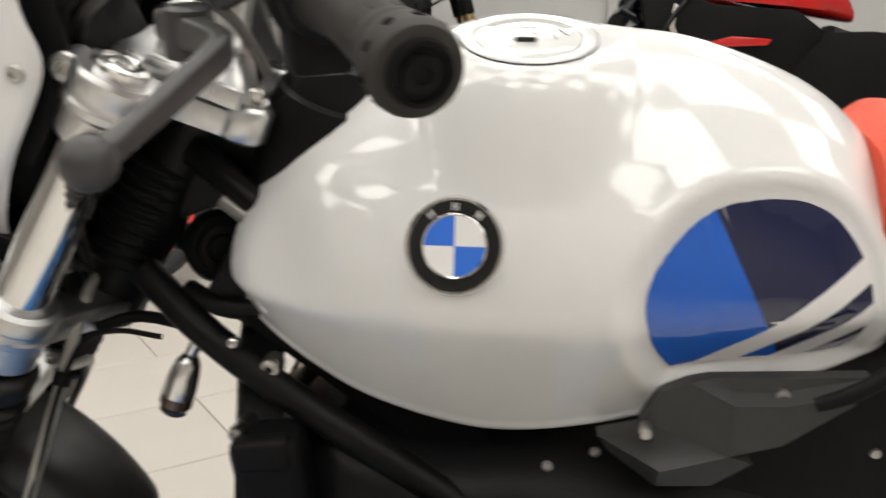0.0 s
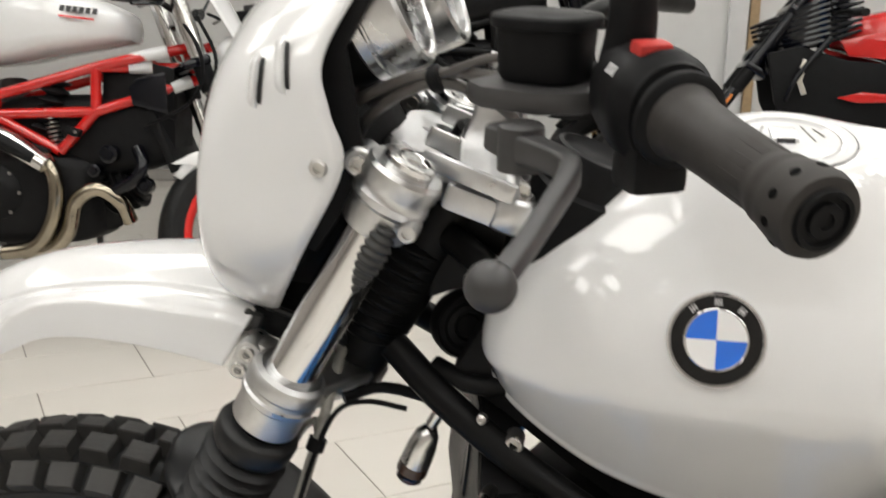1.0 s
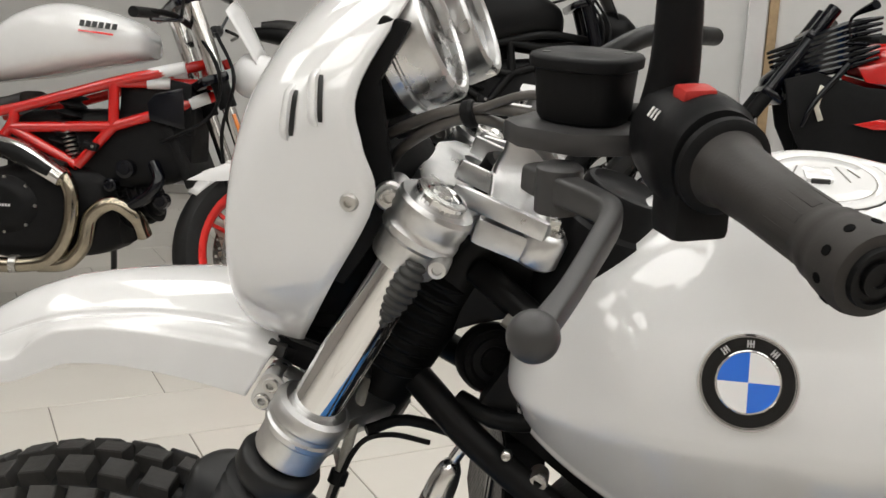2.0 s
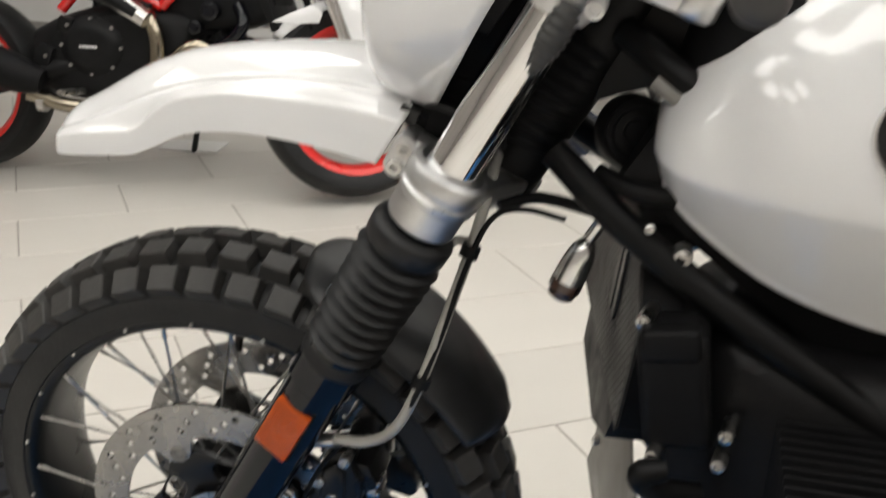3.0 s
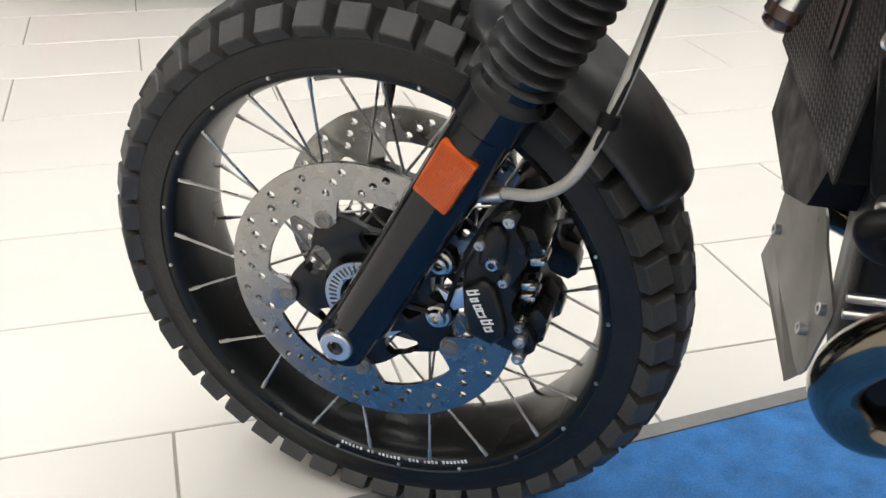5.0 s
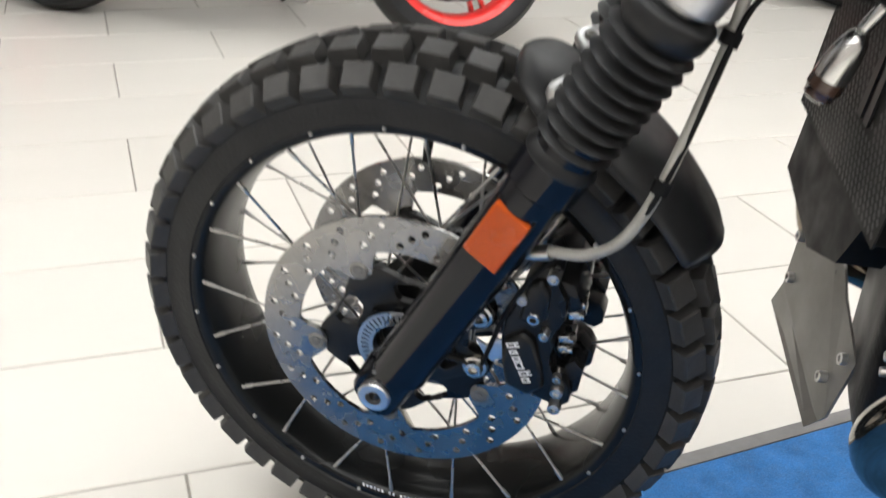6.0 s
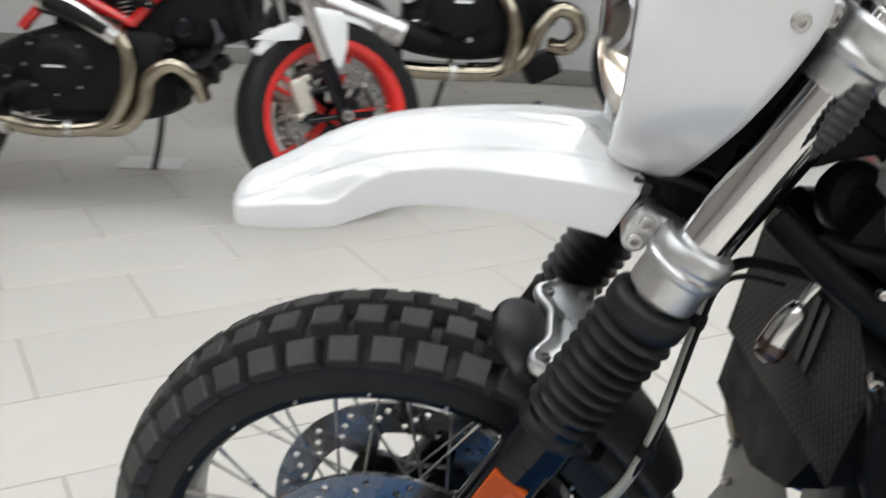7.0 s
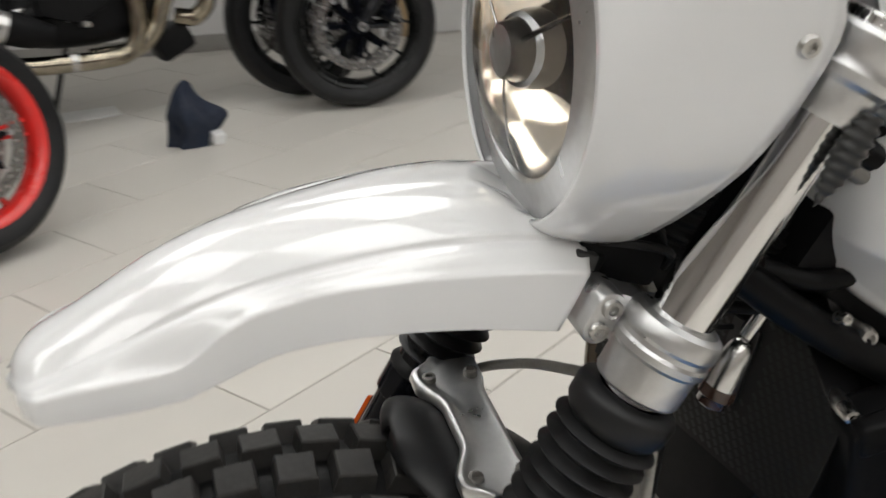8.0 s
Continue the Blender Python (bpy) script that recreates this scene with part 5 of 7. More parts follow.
CAL = [(0.131, 0.440), (0.138, 0.470), (0.150, 0.484), (0.163, 0.489), (0.172, 0.484), (0.170, 0.468), (0.179, 0.450), (0.179, 0.430), (0.170, 0.412), (0.166, 0.404), (0.169, 0.392), (0.167, 0.376), (0.172, 0.364), (0.184, 0.358),
       (0.191, 0.345), (0.190, 0.331), (0.181, 0.323), (0.165, 0.327), (0.150, 0.333), (0.136, 0.334), (0.126, 0.350), (0.121, 0.370), (0.117, 0.390), (0.121, 0.424)]
for s in (-1, 1):
    cal = part("brake_caliper", flank_plate(CAL, 0.030, 0.110, s, 0.004), caliper_black, bike, "black four-piston brake caliper", smooth=45)
    part("caliper_half", flank_plate([(x + 0.012, z + 0.006) for x, z in CAL], 0.030, 0.052, s, 0.004), caliper_black, cal, smooth=45)
    for out in ([(0.126, 0.345), (0.150, 0.336), (0.164, 0.350), (0.161, 0.372), (0.152, 0.404), (0.140, 0.412), (0.122, 0.400), (0.121, 0.372)], [(0.135, 0.428), (0.152, 0.420), (0.162, 0.432), (0.164, 0.462), (0.156, 0.476), (0.142, 0.470)]):
        part("piston_housing", flank_plate(out, 0.014, 0.1185, s, 0.005), caliper_black, cal, smooth=60)
    for out in ([(0.172, 0.362), (0.190, 0.378), (0.200, 0.366), (0.196, 0.338), (0.182, 0.328)], [(0.164, 0.470), (0.184, 0.466), (0.194, 0.440), (0.180, 0.430)]):
        part("caliper_bridge", flank_plate(out, 0.055, 0.100, s, 0.004), caliper_black, cal, smooth=45)
    for x, z, r in ((0.150, 0.433, 0.0066), (0.138, 0.452, 0.0056), (0.161, 0.415, 0.0052), (0.178, 0.349, 0.0066), (0.177, 0.328, 0.0066), (0.166, 0.482, 0.0062), (0.177, 0.366, 0.0045)):
        part("caliper_bolt", cap_screw(V(x, 0.117 * s, z), r, s), steel, cal)
    for k, z in enumerate((0.397, 0.384, 0.440, 0.427)):
        bm = B()
        box(bm, (0.014, 0.020, 0.0085), pose(0.178 + (0.008 if k > 1 else 0), 0.085 * s, z, 0, -12, 0), 0.002)
        box(bm, (0.006, 0.026, 0.005), pose(0.184 + (0.008 if k > 1 else 0), 0.085 * s, z + 0.002, 0, -12, 0), 0.0015)
        part("pad_pin", bm, steel, cal, "bare metal pad pin")
    if s < 0:
        # lettering as plain marks along the housing
        bm = B()
        w = axes(V(0.139, -0.1192, 0.376), (0.022, 0, -0.050), (0, -1, 0))
        for k, (wd, ht, up) in enumerate(((0.0055, 0.0125, 0.002), (0.0040, 0.0085, 0), (0.0055, 0.0085, 0), (0.0095, 0.0085, 0), (0.0055, 0.0125, 0.002), (0.0060, 0.0085, 0))):
            x_ = -0.0225 + 0.0082 * k + (0.002 if k > 3 else 0)
            for q in ((-1, 0), (1, 0)):
                box(bm, (0.0016, ht, 0.0006), w @ pose(x_ + q[0] * wd * 0.38, up, 0, 0, 0, -6))
            box(bm, (wd * 0.8, 0.0016, 0.0006), w @ pose(x_, -ht * 0.42 + up, 0))
            box(bm, (wd * 0.8, 0.0016, 0.0006), w @ pose(x_, ht * 0.30 + up * 0.4, 0))
        part("caliper_mark", bm, letter_white, cal, "white marks", smooth=0)
    # cast bracket from the leg to the caliper
    bm = flank_plate([(0.020, 0.345), (0.062, 0.400), (0.080, 0.425), (0.092, 0.436), (0.108, 0.428), (0.112, 0.410), (0.100, 0.400), (0.086, 0.396), (0.084, 0.372), (0.102, 0.366), (0.110, 0.352), (0.102, 0.340), (0.085, 0.338), (0.060, 0.325), (0.020, 0.312)], 0.016, 0.108, s, 0.003, [[(0.048, 0.350), (0.070, 0.376), (0.074, 0.350), (0.060, 0.340)]])
    lug = part("mount_bracket", bm, caliper_black, cal, smooth=45)
    part("bracket_rib", tube(B(), [V(0.055, 0.110 * s, 0.362), V(0.095, 0.111 * s, 0.358)], 0.004, 8, 1), caliper_black, lug)
    part("bracket_rib", tube(B(), [V(0.060, 0.110 * s, 0.398), V(0.095, 0.111 * s, 0.420)], 0.005, 8, 1), caliper_black, lug)
    for (x, z) in ((0.097, 0.419), (0.093, 0.355)):
        bm = lathe(B(), [(0, 0.003), (0.0045, 0.003), (0.0048, 0.009), (0.0085, 0.0085), (0.0098, 0.004), (0.0125, 0.003), (0.0130, -0.004)], V(x, 0.110 * s, z), (0, s, 0), 20)
        part("caliper_bolt", bm, steel, cal)
    part("caliper_shim", flank_plate([(0.092, 0.392), (0.104, 0.384), (0.119, 0.397), (0.121, 0.373), (0.110, 0.366), (0.102, 0.374)], 0.004, 0.112, s, 0.001), aluminium, cal)
# brake hoses
part("brake_hose", tube(B(), [(0.128, -0.118, 0.500), (0.160, -0.128, 0.516), (0.195, -0.134, 0.524), (0.226, -0.142, 0.552), (0.250, -0.140, 0.606), (0.270, -0.120, 0.672), (0.285, -0.095, 0.728), (0.292, -0.06, 0.770), (0.292, -0.02, 0.79)], 0.0052, 12, 8), wire_grey, bike, "braided grey brake hose")
part("brake_hose", tube(B(), [(0.285, -0.095, 0.728), (0.262, -0.02, 0.690), (0.235, 0.06, 0.650), (0.20, 0.12, 0.60), (0.16, 0.13, 0.53)], 0.0048, 12, 8), wire_grey, bike, "braided grey brake hose")
bm = B()
tube(bm, [(0.128, -0.117, 0.500), (0.150, -0.126, 0.512), (0.163, -0.129, 0.517)], [0.006, 0.0075, 0.0075], 12, 3)
part("hose_fitting", bm, steel, bike, "steel hose fitting")
part("sensor_lead", tube(B(), [(0.10, -0.112, 0.36), (0.13, -0.120, 0.45), (0.17, -0.118, 0.51), (0.215, -0.128, 0.53), (0.244, -0.146, 0.588), (0.264, -0.132, 0.645), (0.284, -0.108, 0.715), (0.30, -0.085, 0.748), (0.325, -0.07, 0.752), (0.36, -0.06, 0.742)], 0.0026, 8, 8), black_plastic, bike, "thin black sensor lead")
for z, p, d in ((0, V(0.250, -0.141, 0.606), V(0.3, 0.1, 1)), (1, V(0.283, -0.099, 0.720), V(0.3, 0.3, 1))):
    part("hose_clip", lathe(B(), [(0.0055, -0.006), (0.0085, -0.006), (0.0085, 0.006), (0.0055, 0.006)], p, d, 14, closed=True), black_plastic, bike, "black hose clip")

# frame tubes
FR = frame_black
for s in (-1, 1):
    part("frame_beam", tube(B(), [(0.345, 0.045 * s, 0.800), (0.40, 0.070 * s, 0.757), (0.470, 0.088 * s, 0.711), (0.580, 0.105 * s, 0.645), (0.70, 0.118 * s, 0.575), (0.86, 0.125 * s, 0.50)], 0.0145, 16, 6), FR, bike, "black tubular frame beam")
    part("frame_rail", tube(B(), [(0.395, 0.030 * s, 0.905), (0.46, 0.062 * s, 0.868), (0.54, 0.085 * s, 0.825), (0.70, 0.095 * s, 0.780)], 0.0135, 14, 5), FR, bike, "black tubular frame rail")
    part("frame_brace", tube(B(), [(0.385, 0.050 * s, 0.785), (0.43, 0.070 * s, 0.777), (0.50, 0.050 * s, 0.778)], 0.009, 12, 4), FR, bike)
part("tube_clamp", tube(B(), [(0.425, -0.058, 0.872), (0.478, -0.078, 0.842)], 0.0075, 12, 2), grey_metal, bike, "bare metal tube under the tank")
part("frame_screw", lathe(B(), [(0, 0.002), (0.004, 0.002), (0.0042, 0.006), (0.0075, 0.005), (0.009, 0), (0.009, -0.02)], V(0.463, -0.088, 0.731), (0, -1, 0.2), 18), steel, bike, "steel frame screw")
# black airbox front that fills the frame between beam and tank
bm = B()
plate(bm, [(0.400, 0.782), (0.430, 0.835), (0.470, 0.828), (0.62, 0.790), (0.66, 0.62), (0.60, 0.635), (0.52, 0.692), (0.45, 0.748)], 0.13, axes((0, 0.065, 0), (1, 0, 0), (0, -1, 0)), (), 0.008)
part("airbox", bm, black_plastic, bike, "black plastic airbox between the frame tubes")
# black gusset between the steering head and the tank
bm = B()
plate(bm, [(0.372, 0.838), (0.395, 0.925), (0.470, 0.950), (0.520, 0.930), (0.520, 0.820), (0.440, 0.836), (0.424, 0.856), (0.396, 0.848)], 0.050, axes((0, 0.025, 0), (1, 0, 0), (0, -1, 0)), (), 0.006)
part("frame_gusset", bm, frame_black, bike, "black frame gusset behind the steering head")
# horn
hn = V(0.4, -0.9, 0.15).normalized()
part("horn", lathe(B(), [(0, 0.004), (0.010, 0.004), (0.012, 0.002), (0.014, 0.006), (0.020, 0.004), (0.024, 0.008), (0.028, 0.004), (0.030, 0.006), (0.033, 0.0), (0.033, -0.012), (0.02, -0.03), (0, -0.03)], V(0.412, -0.030, 0.818), hn, 36), black_plastic, bike, "round black horn")
# bullet indicator in bare metal
sd = (V(0.352, -0.050, 0.642) - V(0.384, -0.050, 0.728)).normalized()
ind = part("indicator", lathe(B(), [(0.0, 0.0), (0.0075, 0.004), (0.0115, 0.012), (0.0140, 0.026), (0.0148, 0.038), (0.0148, 0.046), (0, 0.046)], V(0.382, -0.050, 0.722), sd, 28), bright_alu, bike, "silver bullet-shaped indicator")
part("indicator_lens", lathe(B(), [(0.0150, 0.0), (0.0153, 0.010), (0.0135, 0.012), (0.0130, 0.018), (0.010, 0.021), (0, 0.022)], V(0.382, -0.050, 0.722) + sd * 0.046, sd, 28), material("smoked_brown_lens", (0.055, 0.030, 0.022), 0.2, coat=0.6), ind, "smoked brown lens")
part("indicator_stem", tube(B(), [(0.400, -0.046, 0.752), (0.392, -0.050, 0.740), (0.382, -0.050, 0.722)], 0.006, 12, 4), bright_alu, ind)
part("indicator_bracket", tube(B(), [(0.300, -0.06, 0.748), (0.335, -0.04, 0.752), (0.40, -0.05, 0.745)], 0.0055, 12, 4), black_plastic, bike, "black indicator bracket")

# oil cooler with its pierced guard
c0, cu, cv = V(0.4225, -0.104, 0.557), V(-0.0535, 0.262, 0.003).normalized(), V(0.012, -0.012, 0.107).normalized()
cn = cu.cross(cv).normalized()
cn = -cn if cn.x > 0 else cn
CW, CH = 0.285, 0.185
SHAPE = [(0, 0), (CW, 0), (CW, CH), (0.085, CH), (0.0, 0.108)]


def cooler_at(u, v, h=0.0):
    return c0 + cu * u + cv * v + cn * h


def sheet(outline, h0, h1):
    bm = B()
    skin(bm, [[cooler_at(u, v, h) for u, v in outline] for h in (h0, h1)])
    return bm


cooler = part("oil_cooler", sheet([(u * 0.98 + 0.002, v * 0.98 + 0.002) for u, v in SHAPE], -0.040, -0.003), black_plastic, bike, "black oil cooler behind a pierced guard", smooth=0)
guard = part("cooler_guard", sheet(SHAPE, -0.002, 0.0), material("guard_grey", (0.022, 0.0217, 0.021), 0.62, spec=0.22, grain=0.1, scale=100), cooler, "pierced dark grey metal guard", smooth=0)
bm = B()
nx, ny = 27, 25
for i in range(nx):
    for j in range(ny):
        u = CW * ((i + 0.5 + (0.5 if j % 2 else 0.0) - 0.25) / nx * 0.95 + 0.02)
        v = CH * ((j + 0.5) / ny * 0.95 + 0.025)
        if v > 0.104 + u * 1.02 and u < 0.09:
            continue
        if 0.085 < u < 0.135 and 0.060 < v < 0.15 and not (j % 9 == 0):
            continue
        bm.faces.new([bm.verts.new(cooler_at(u + 0.0041 * a, v + 0.0036 * b, 0.0006)) for a, b in ((-1, -0.2), (-0.3, -1), (1, 0.2), (0.3, 1))])
tagged(part("guard_hole", bm, sticker_black, cooler, smooth=0, weld=False), kind="stuff")
for u in (0.098, 0.118):
    part("guard_mark", sheet([(u, 0.066), (u + 0.011, 0.066), (u + 0.013, 0.145), (u + 0.002, 0.145)], 0.0004, 0.003), sticker_black, cooler, smooth=0)
part("cooler_shroud", sheet([(0.050, -0.004), (0.075, -0.070), (0.150, -0.105), (CW, -0.085), (CW, -0.004)], -0.055, -0.012), black_plastic, cooler, "black shroud under the cooler", smooth=0)
# grey guard plate under it
def sheet_metal(loop, away):
    """A flat sheet with that outline, 3 mm thick."""
    bm = B()
    skin(bm, [loop, [p + away * 0.003 for p in loop]])
    return bm


n = V(-0.945, -0.28, 0.169).normalized()
face_top, tip_left, tip_right, flank, face_low, fold_low = V(0.391, 0.176, 0.330), V(0.398, 0.205, 0.424), V(0.411, 0.170, 0.442), V(0.455, -0.017, 0.374), V(0.441, -0.016, 0.300), V(0.437, -0.008, 0.287)
loop = [face_top, V(0.397, 0.186, 0.388), tip_left, V(0.4025, 0.194, 0.4385), tip_right, V(0.4265, 0.115, 0.4385), V(0.4365, 0.077, 0.424), V(0.441, 0.052, 0.404), flank, face_low, fold_low]
gp = part("guard_plate", sheet_metal(loop, -n), grey_metal, bike, "grey metal guard plate with four screws", smooth=0)
part("plate_fold", sheet_metal([face_top, fold_low, V(0.426, -0.002, 0.270), V(0.3843, 0.1987, 0.2877)], V(0.9, 0.2, 0.4).normalized()), grey_metal, gp, smooth=0)
for p in (V(0.3996, 0.1616, 0.3481), V(0.4017, 0.1747, 0.3967), V(0.4362, 0.0151, 0.3274), V(0.4497, 0.0022, 0.364)):
    bm = B()
    lathe(bm, [(0, 0.006), (0.0030, 0.006), (0.0034, 0.0085), (0.0060, 0.0085), (0.0064, 0.007), (0.0064, -0.004), (0.0088, -0.004), (0.0088, -0.008)], p, n, 18)
    part("plate_screw", bm, steel, gp)
bm = B()
mk = axes(V(0.4245, 0.112, 0.4125) + n * 0.0010, V(0.437, 0.060, 0.400) - V(0.412, 0.150, 0.428), n)
for k, (wd, ht) in enumerate(((0.006, 0.010), (0.003, 0.008), (0.005, 0.008), (0.002, 0.009), (0.005, 0.008), (0.006, 0.010))):
    box(bm, (wd, ht, 0.0008), mk @ pose(-0.026 + 0.0100 * k, 0.003, 0))
part("plate_mark", bm, sticker_black, gp, "dark marks")

# engine block, covers, left cylinder, header pipes
eng_mat = material("engine_black", (0.007, 0.007, 0.0075), 0.42, spec=0.15, grain=0.25, scale=50, bump=0.2, bump_scale=220)
bm = B()
rings = []
for x, zt, zb, w in smooth_line([(0.455, 0.600, 0.34, 0.060), (0.470, 0.640, 0.31, 0.085), (0.52, 0.665, 0.28, 0.115), (0.60, 0.650, 0.26, 0.130), (0.75, 0.655, 0.25, 0.135), (0.90, 0.640, 0.27, 0.120), (1.0, 0.60, 0.32, 0.10)], 4):
    rings.append([(x, w * math.copysign(abs(math.cos(t)) ** 0.35, math.cos(t)), (zt + zb) / 2 + (zt - zb) / 2 * math.copysign(abs(math.sin(t)) ** 0.35, math.sin(t))) for t in (2 * math.pi * k / 28 for k in range(28))])
skin(bm, rings)
engine = part("engine", bm, eng_mat, bike, "black boxer engine")
bm = B()
box(bm, (0.060, 0.050, 0.115), pose(0.470, -0.112, 0.625, 0, -8, 0), 0.010, 3)
blk = part("control_box", bm, black_plastic, bike, "black plastic box beside the oil cooler")
bm = B()
box(bm, (0.050, 0.020, 0.030), pose(0.462, -0.130, 0.672, 0, -8, 0), 0.006, 3)
part("box_lid", bm, black_plastic, blk)
for p in (V(0.438, -0.118, 0.683), V(0.516, -0.150, 0.601), V(0.513, -0.150, 0.571), V(0.458, -0.145, 0.567)):
    part("engine_screw", lathe(B(), [(0, 0.002), (0.003, 0.002), (0.0034, 0.006), (0.006, 0.005), (0.007, 0), (0.007, -0.03)], p, (-0.2, -1, 0.1), 16), steel, engine)
bm = B()
tube(bm, [(0.470, -0.160, 0.565), (0.450, -0.165, 0.560), (0.462, -0.150, 0.535), (0.50, -0.13, 0.52)], [0.010, 0.012, 0.012, 0.012], 14, 5)
part("coolant_stub", bm, frame_black, engine)
for s in (-1, 1):
    cyl = B()
    tube(cyl, [V(0.64, 0.10 * s, 0.53), V(0.64, 0.24 * s, 0.532)], 0.060, 28, 2)
    cy = part("cylinder", cyl, eng_mat, engine, "black finned cylinder")
    for k in range(9):
        bm = B()
        box(bm, (0.165, 0.0030, 0.150), pose(0.64, (0.125 + 0.0125 * k) * s, 0.532), 0.0012)
        part("cooling_fin", bm, eng_mat, cy)
    bm = B()
    rings = []
    for yy, rr in ((0.236, 0.070), (0.245, 0.085), (0.300, 0.088), (0.330, 0.078), (0.345, 0.05)):
        rings.append([(0.64 + rr * 1.05 * math.copysign(abs(math.cos(t)) ** 0.6, math.cos(t)), yy * s, 0.532 + rr * math.copysign(abs(math.sin(t)) ** 0.6, math.sin(t))) for t in (2 * math.pi * k / 32 for k in range(32))])
    skin(bm, rings)
    part("cylinder_head", bm, eng_mat, cy, "black cylinder head cover")
    x_ = 0.0 if s < 0 else -0.044
    part("header_pipe", tube(B(), [(0.625, 0.305 * s, 0.597), (0.540 + x_ * 0.3, 0.300 * s, 0.596), (0.490 + x_, 0.280 * s, 0.562), (0.456 + x_, 0.245 * s, 0.506), (0.4495 + x_, 0.205 * s, 0.440), (0.478 + x_, 0.178 * s, 0.384), (0.545, 0.150 * s, 0.358), (0.70, 0.135 * s, 0.320), (0.90, 0.12 * s, 0.27)], 0.0215, 24, 8), dark_header, engine, "heat-tinted chrome exhaust header pipe")
    part("port_flange", lathe(B(), [(0.022, 0), (0.030, 0.002), (0.031, 0.012), (0.022, 0.014)], V(0.575, 0.303 * s, 0.598), (-1, 0, 0.02), 24, closed=True), steel, engine)
for z in (0.486, 0.470):
    bm = B()
    rod(bm, V(0.447, -0.150, z), V(0.53, -0.150, z + 0.006), 0.0045, 10, 0.001)
    part("stud", bm, steel, engine)
# black covers behind the engine
bm = B()
plate(bm, [(0.93, 0.745), (1.00, 0.775), (1.30, 0.800), (1.34, 0.62), (1.20, 0.46), (0.95, 0.42), (0.86, 0.52), (0.84, 0.66)], 0.20, axes((0, 0.10, 0), (1, 0, 0), (0, -1, 0)), (), 0.012)
rear_cover = part("rear_cover", bm, black_plastic, bike, "black plastic cover behind the engine")
for p in (V(0.978, -0.100, 0.677), V(1.05, -0.100, 0.60)):
    part("cover_screw", lathe(B(), [(0, 0.001), (0.0020, 0.001), (0.0022, 0.003), (0.0042, 0.0025), (0.005, 0), (0.005, -0.01)], p, (0, -1, 0), 18), steel, rear_cover)
SCREW = [(0, 0.001), (0.0020, 0.001), (0.0022, 0.003), (0.0042, 0.0025), (0.005, 0), (0.005, -0.01)]
part("frame_screw", lathe(B(), SCREW, V(0.434, -0.095, 0.757), (0, -0.93, 0.38), 18), steel, bike)
for p in (V(0.704, -0.099, 0.650), V(0.746, -0.082, 0.655)):
    part("casing_screw", lathe(B(), SCREW, p, (0, -0.6, 0.8), 18), grey_metal, engine)
# side stand, rear wheel and tail close the rest of the machine
bm = B()
tube(bm, [(0.86, -0.12, 0.33), (0.90, -0.22, 0.16), (0.94, -0.27, 0.035)], 0.012, 12, 4)
part("side_stand", bm, frame_black, bike, "black side stand")
part("rear_wheel", lathe(B(), [(0.215, -0.06), (0.23, -0.07), (0.24, -0.07), (0.30, -0.085), (0.325, -0.05), (0.333, 0), (0.325, 0.05), (0.30, 0.085), (0.24, 0.07), (0.23, 0.07), (0.215, 0.06)], V(1.53, 0, 0.331), Y, 64, closed=True), rubber, bike, "black rear tyre")
bm = B()
tube(bm, [(0.9, 0.10, 0.38), (1.2, 0.13, 0.36), (1.53, 0.10, 0.33)], [0.045, 0.04, 0.05], 16, 4)
part("swingarm", bm, frame_black, bike, "black single-sided swingarm")
part("rear_hub", lathe(B(), [(0, -0.05), (0.21, -0.012), (0.216, 0.0), (0.21, 0.012), (0, 0.05)], V(1.53, 0, 0.331), Y, 40), rim_black, bike, "black rear wheel centre")

# ---- mat ----
mat_m = pose(0.10, 0.045, 0, 0, 0, 40.8)
mat = thing("display_mat", "bright blue carpet mat with a grey edge strip", "mat", mat_m)
bm = B()
bm_l, bm_w = 2.9, 0.85
box(bm, (bm_l, bm_w, 0.008), Matrix.Translation((bm_l / 2 - 0.62, -bm_w / 2 - 0.026, 0.004)), 0.002)
part("carpet", bm, carpet_blue, mat, "bright blue carpet")
bm = B()
box(bm, (bm_l, 0.026, 0.010), Matrix.Translation((bm_l / 2 - 0.62, -0.013, 0.005)), 0.003)
part("edge_strip", bm, carpet_edge, mat, "dark grey edge strip")

# ---- the other motorcycles ----
red_rim = material("red_rim", (0.72, 0.03, 0.025), 0.3, coat=0.4, grain=0.05, scale=30)
gold_fork = material("gold_fork", (0.62, 0.47, 0.24), 0.25, metal=1.0, grain=0.06, scale=60)
silver_tube = material("silver_tube", (0.72, 0.71, 0.69), 0.15, metal=1.0)
engine_dark = material("engine_dark", (0.008, 0.008, 0.0085), 0.45, spec=0.14, grain=0.3, scale=40, bump=0.15, bump_scale=150)
pale_caliper = material("pale_caliper", (0.60, 0.57, 0.50), 0.35, metal=0.6, grain=0.1, scale=90)
amber_lens = material("amber_lens", (0.70, 0.20, 0.03), 0.2, coat=0.6)
silencer_metal = material("silencer_metal", (0.62, 0.61, 0.60), 0.3, metal=0.9, grain=0.06, scale=50)


REAR = -1.46


def side_ring(x, w, zt, zb, n=24, p=0.6):
    return [(x, w * math.copysign(abs(math.cos(t)) ** p, math.cos(t)), (zt + zb) / 2 + (zt - zb) / 2 * math.copysign(abs(math.sin(t)) ** p, math.sin(t))) for t in (2 * math.pi * k / n for k in range(n))]


def body(rows, n=24, p=0.6, steps=5):
    bm = B()
    skin(bm, [side_ring(x, w, zt, zb, n, p) for x, zt, zb, w in smooth_line(rows, steps)])
    return bm


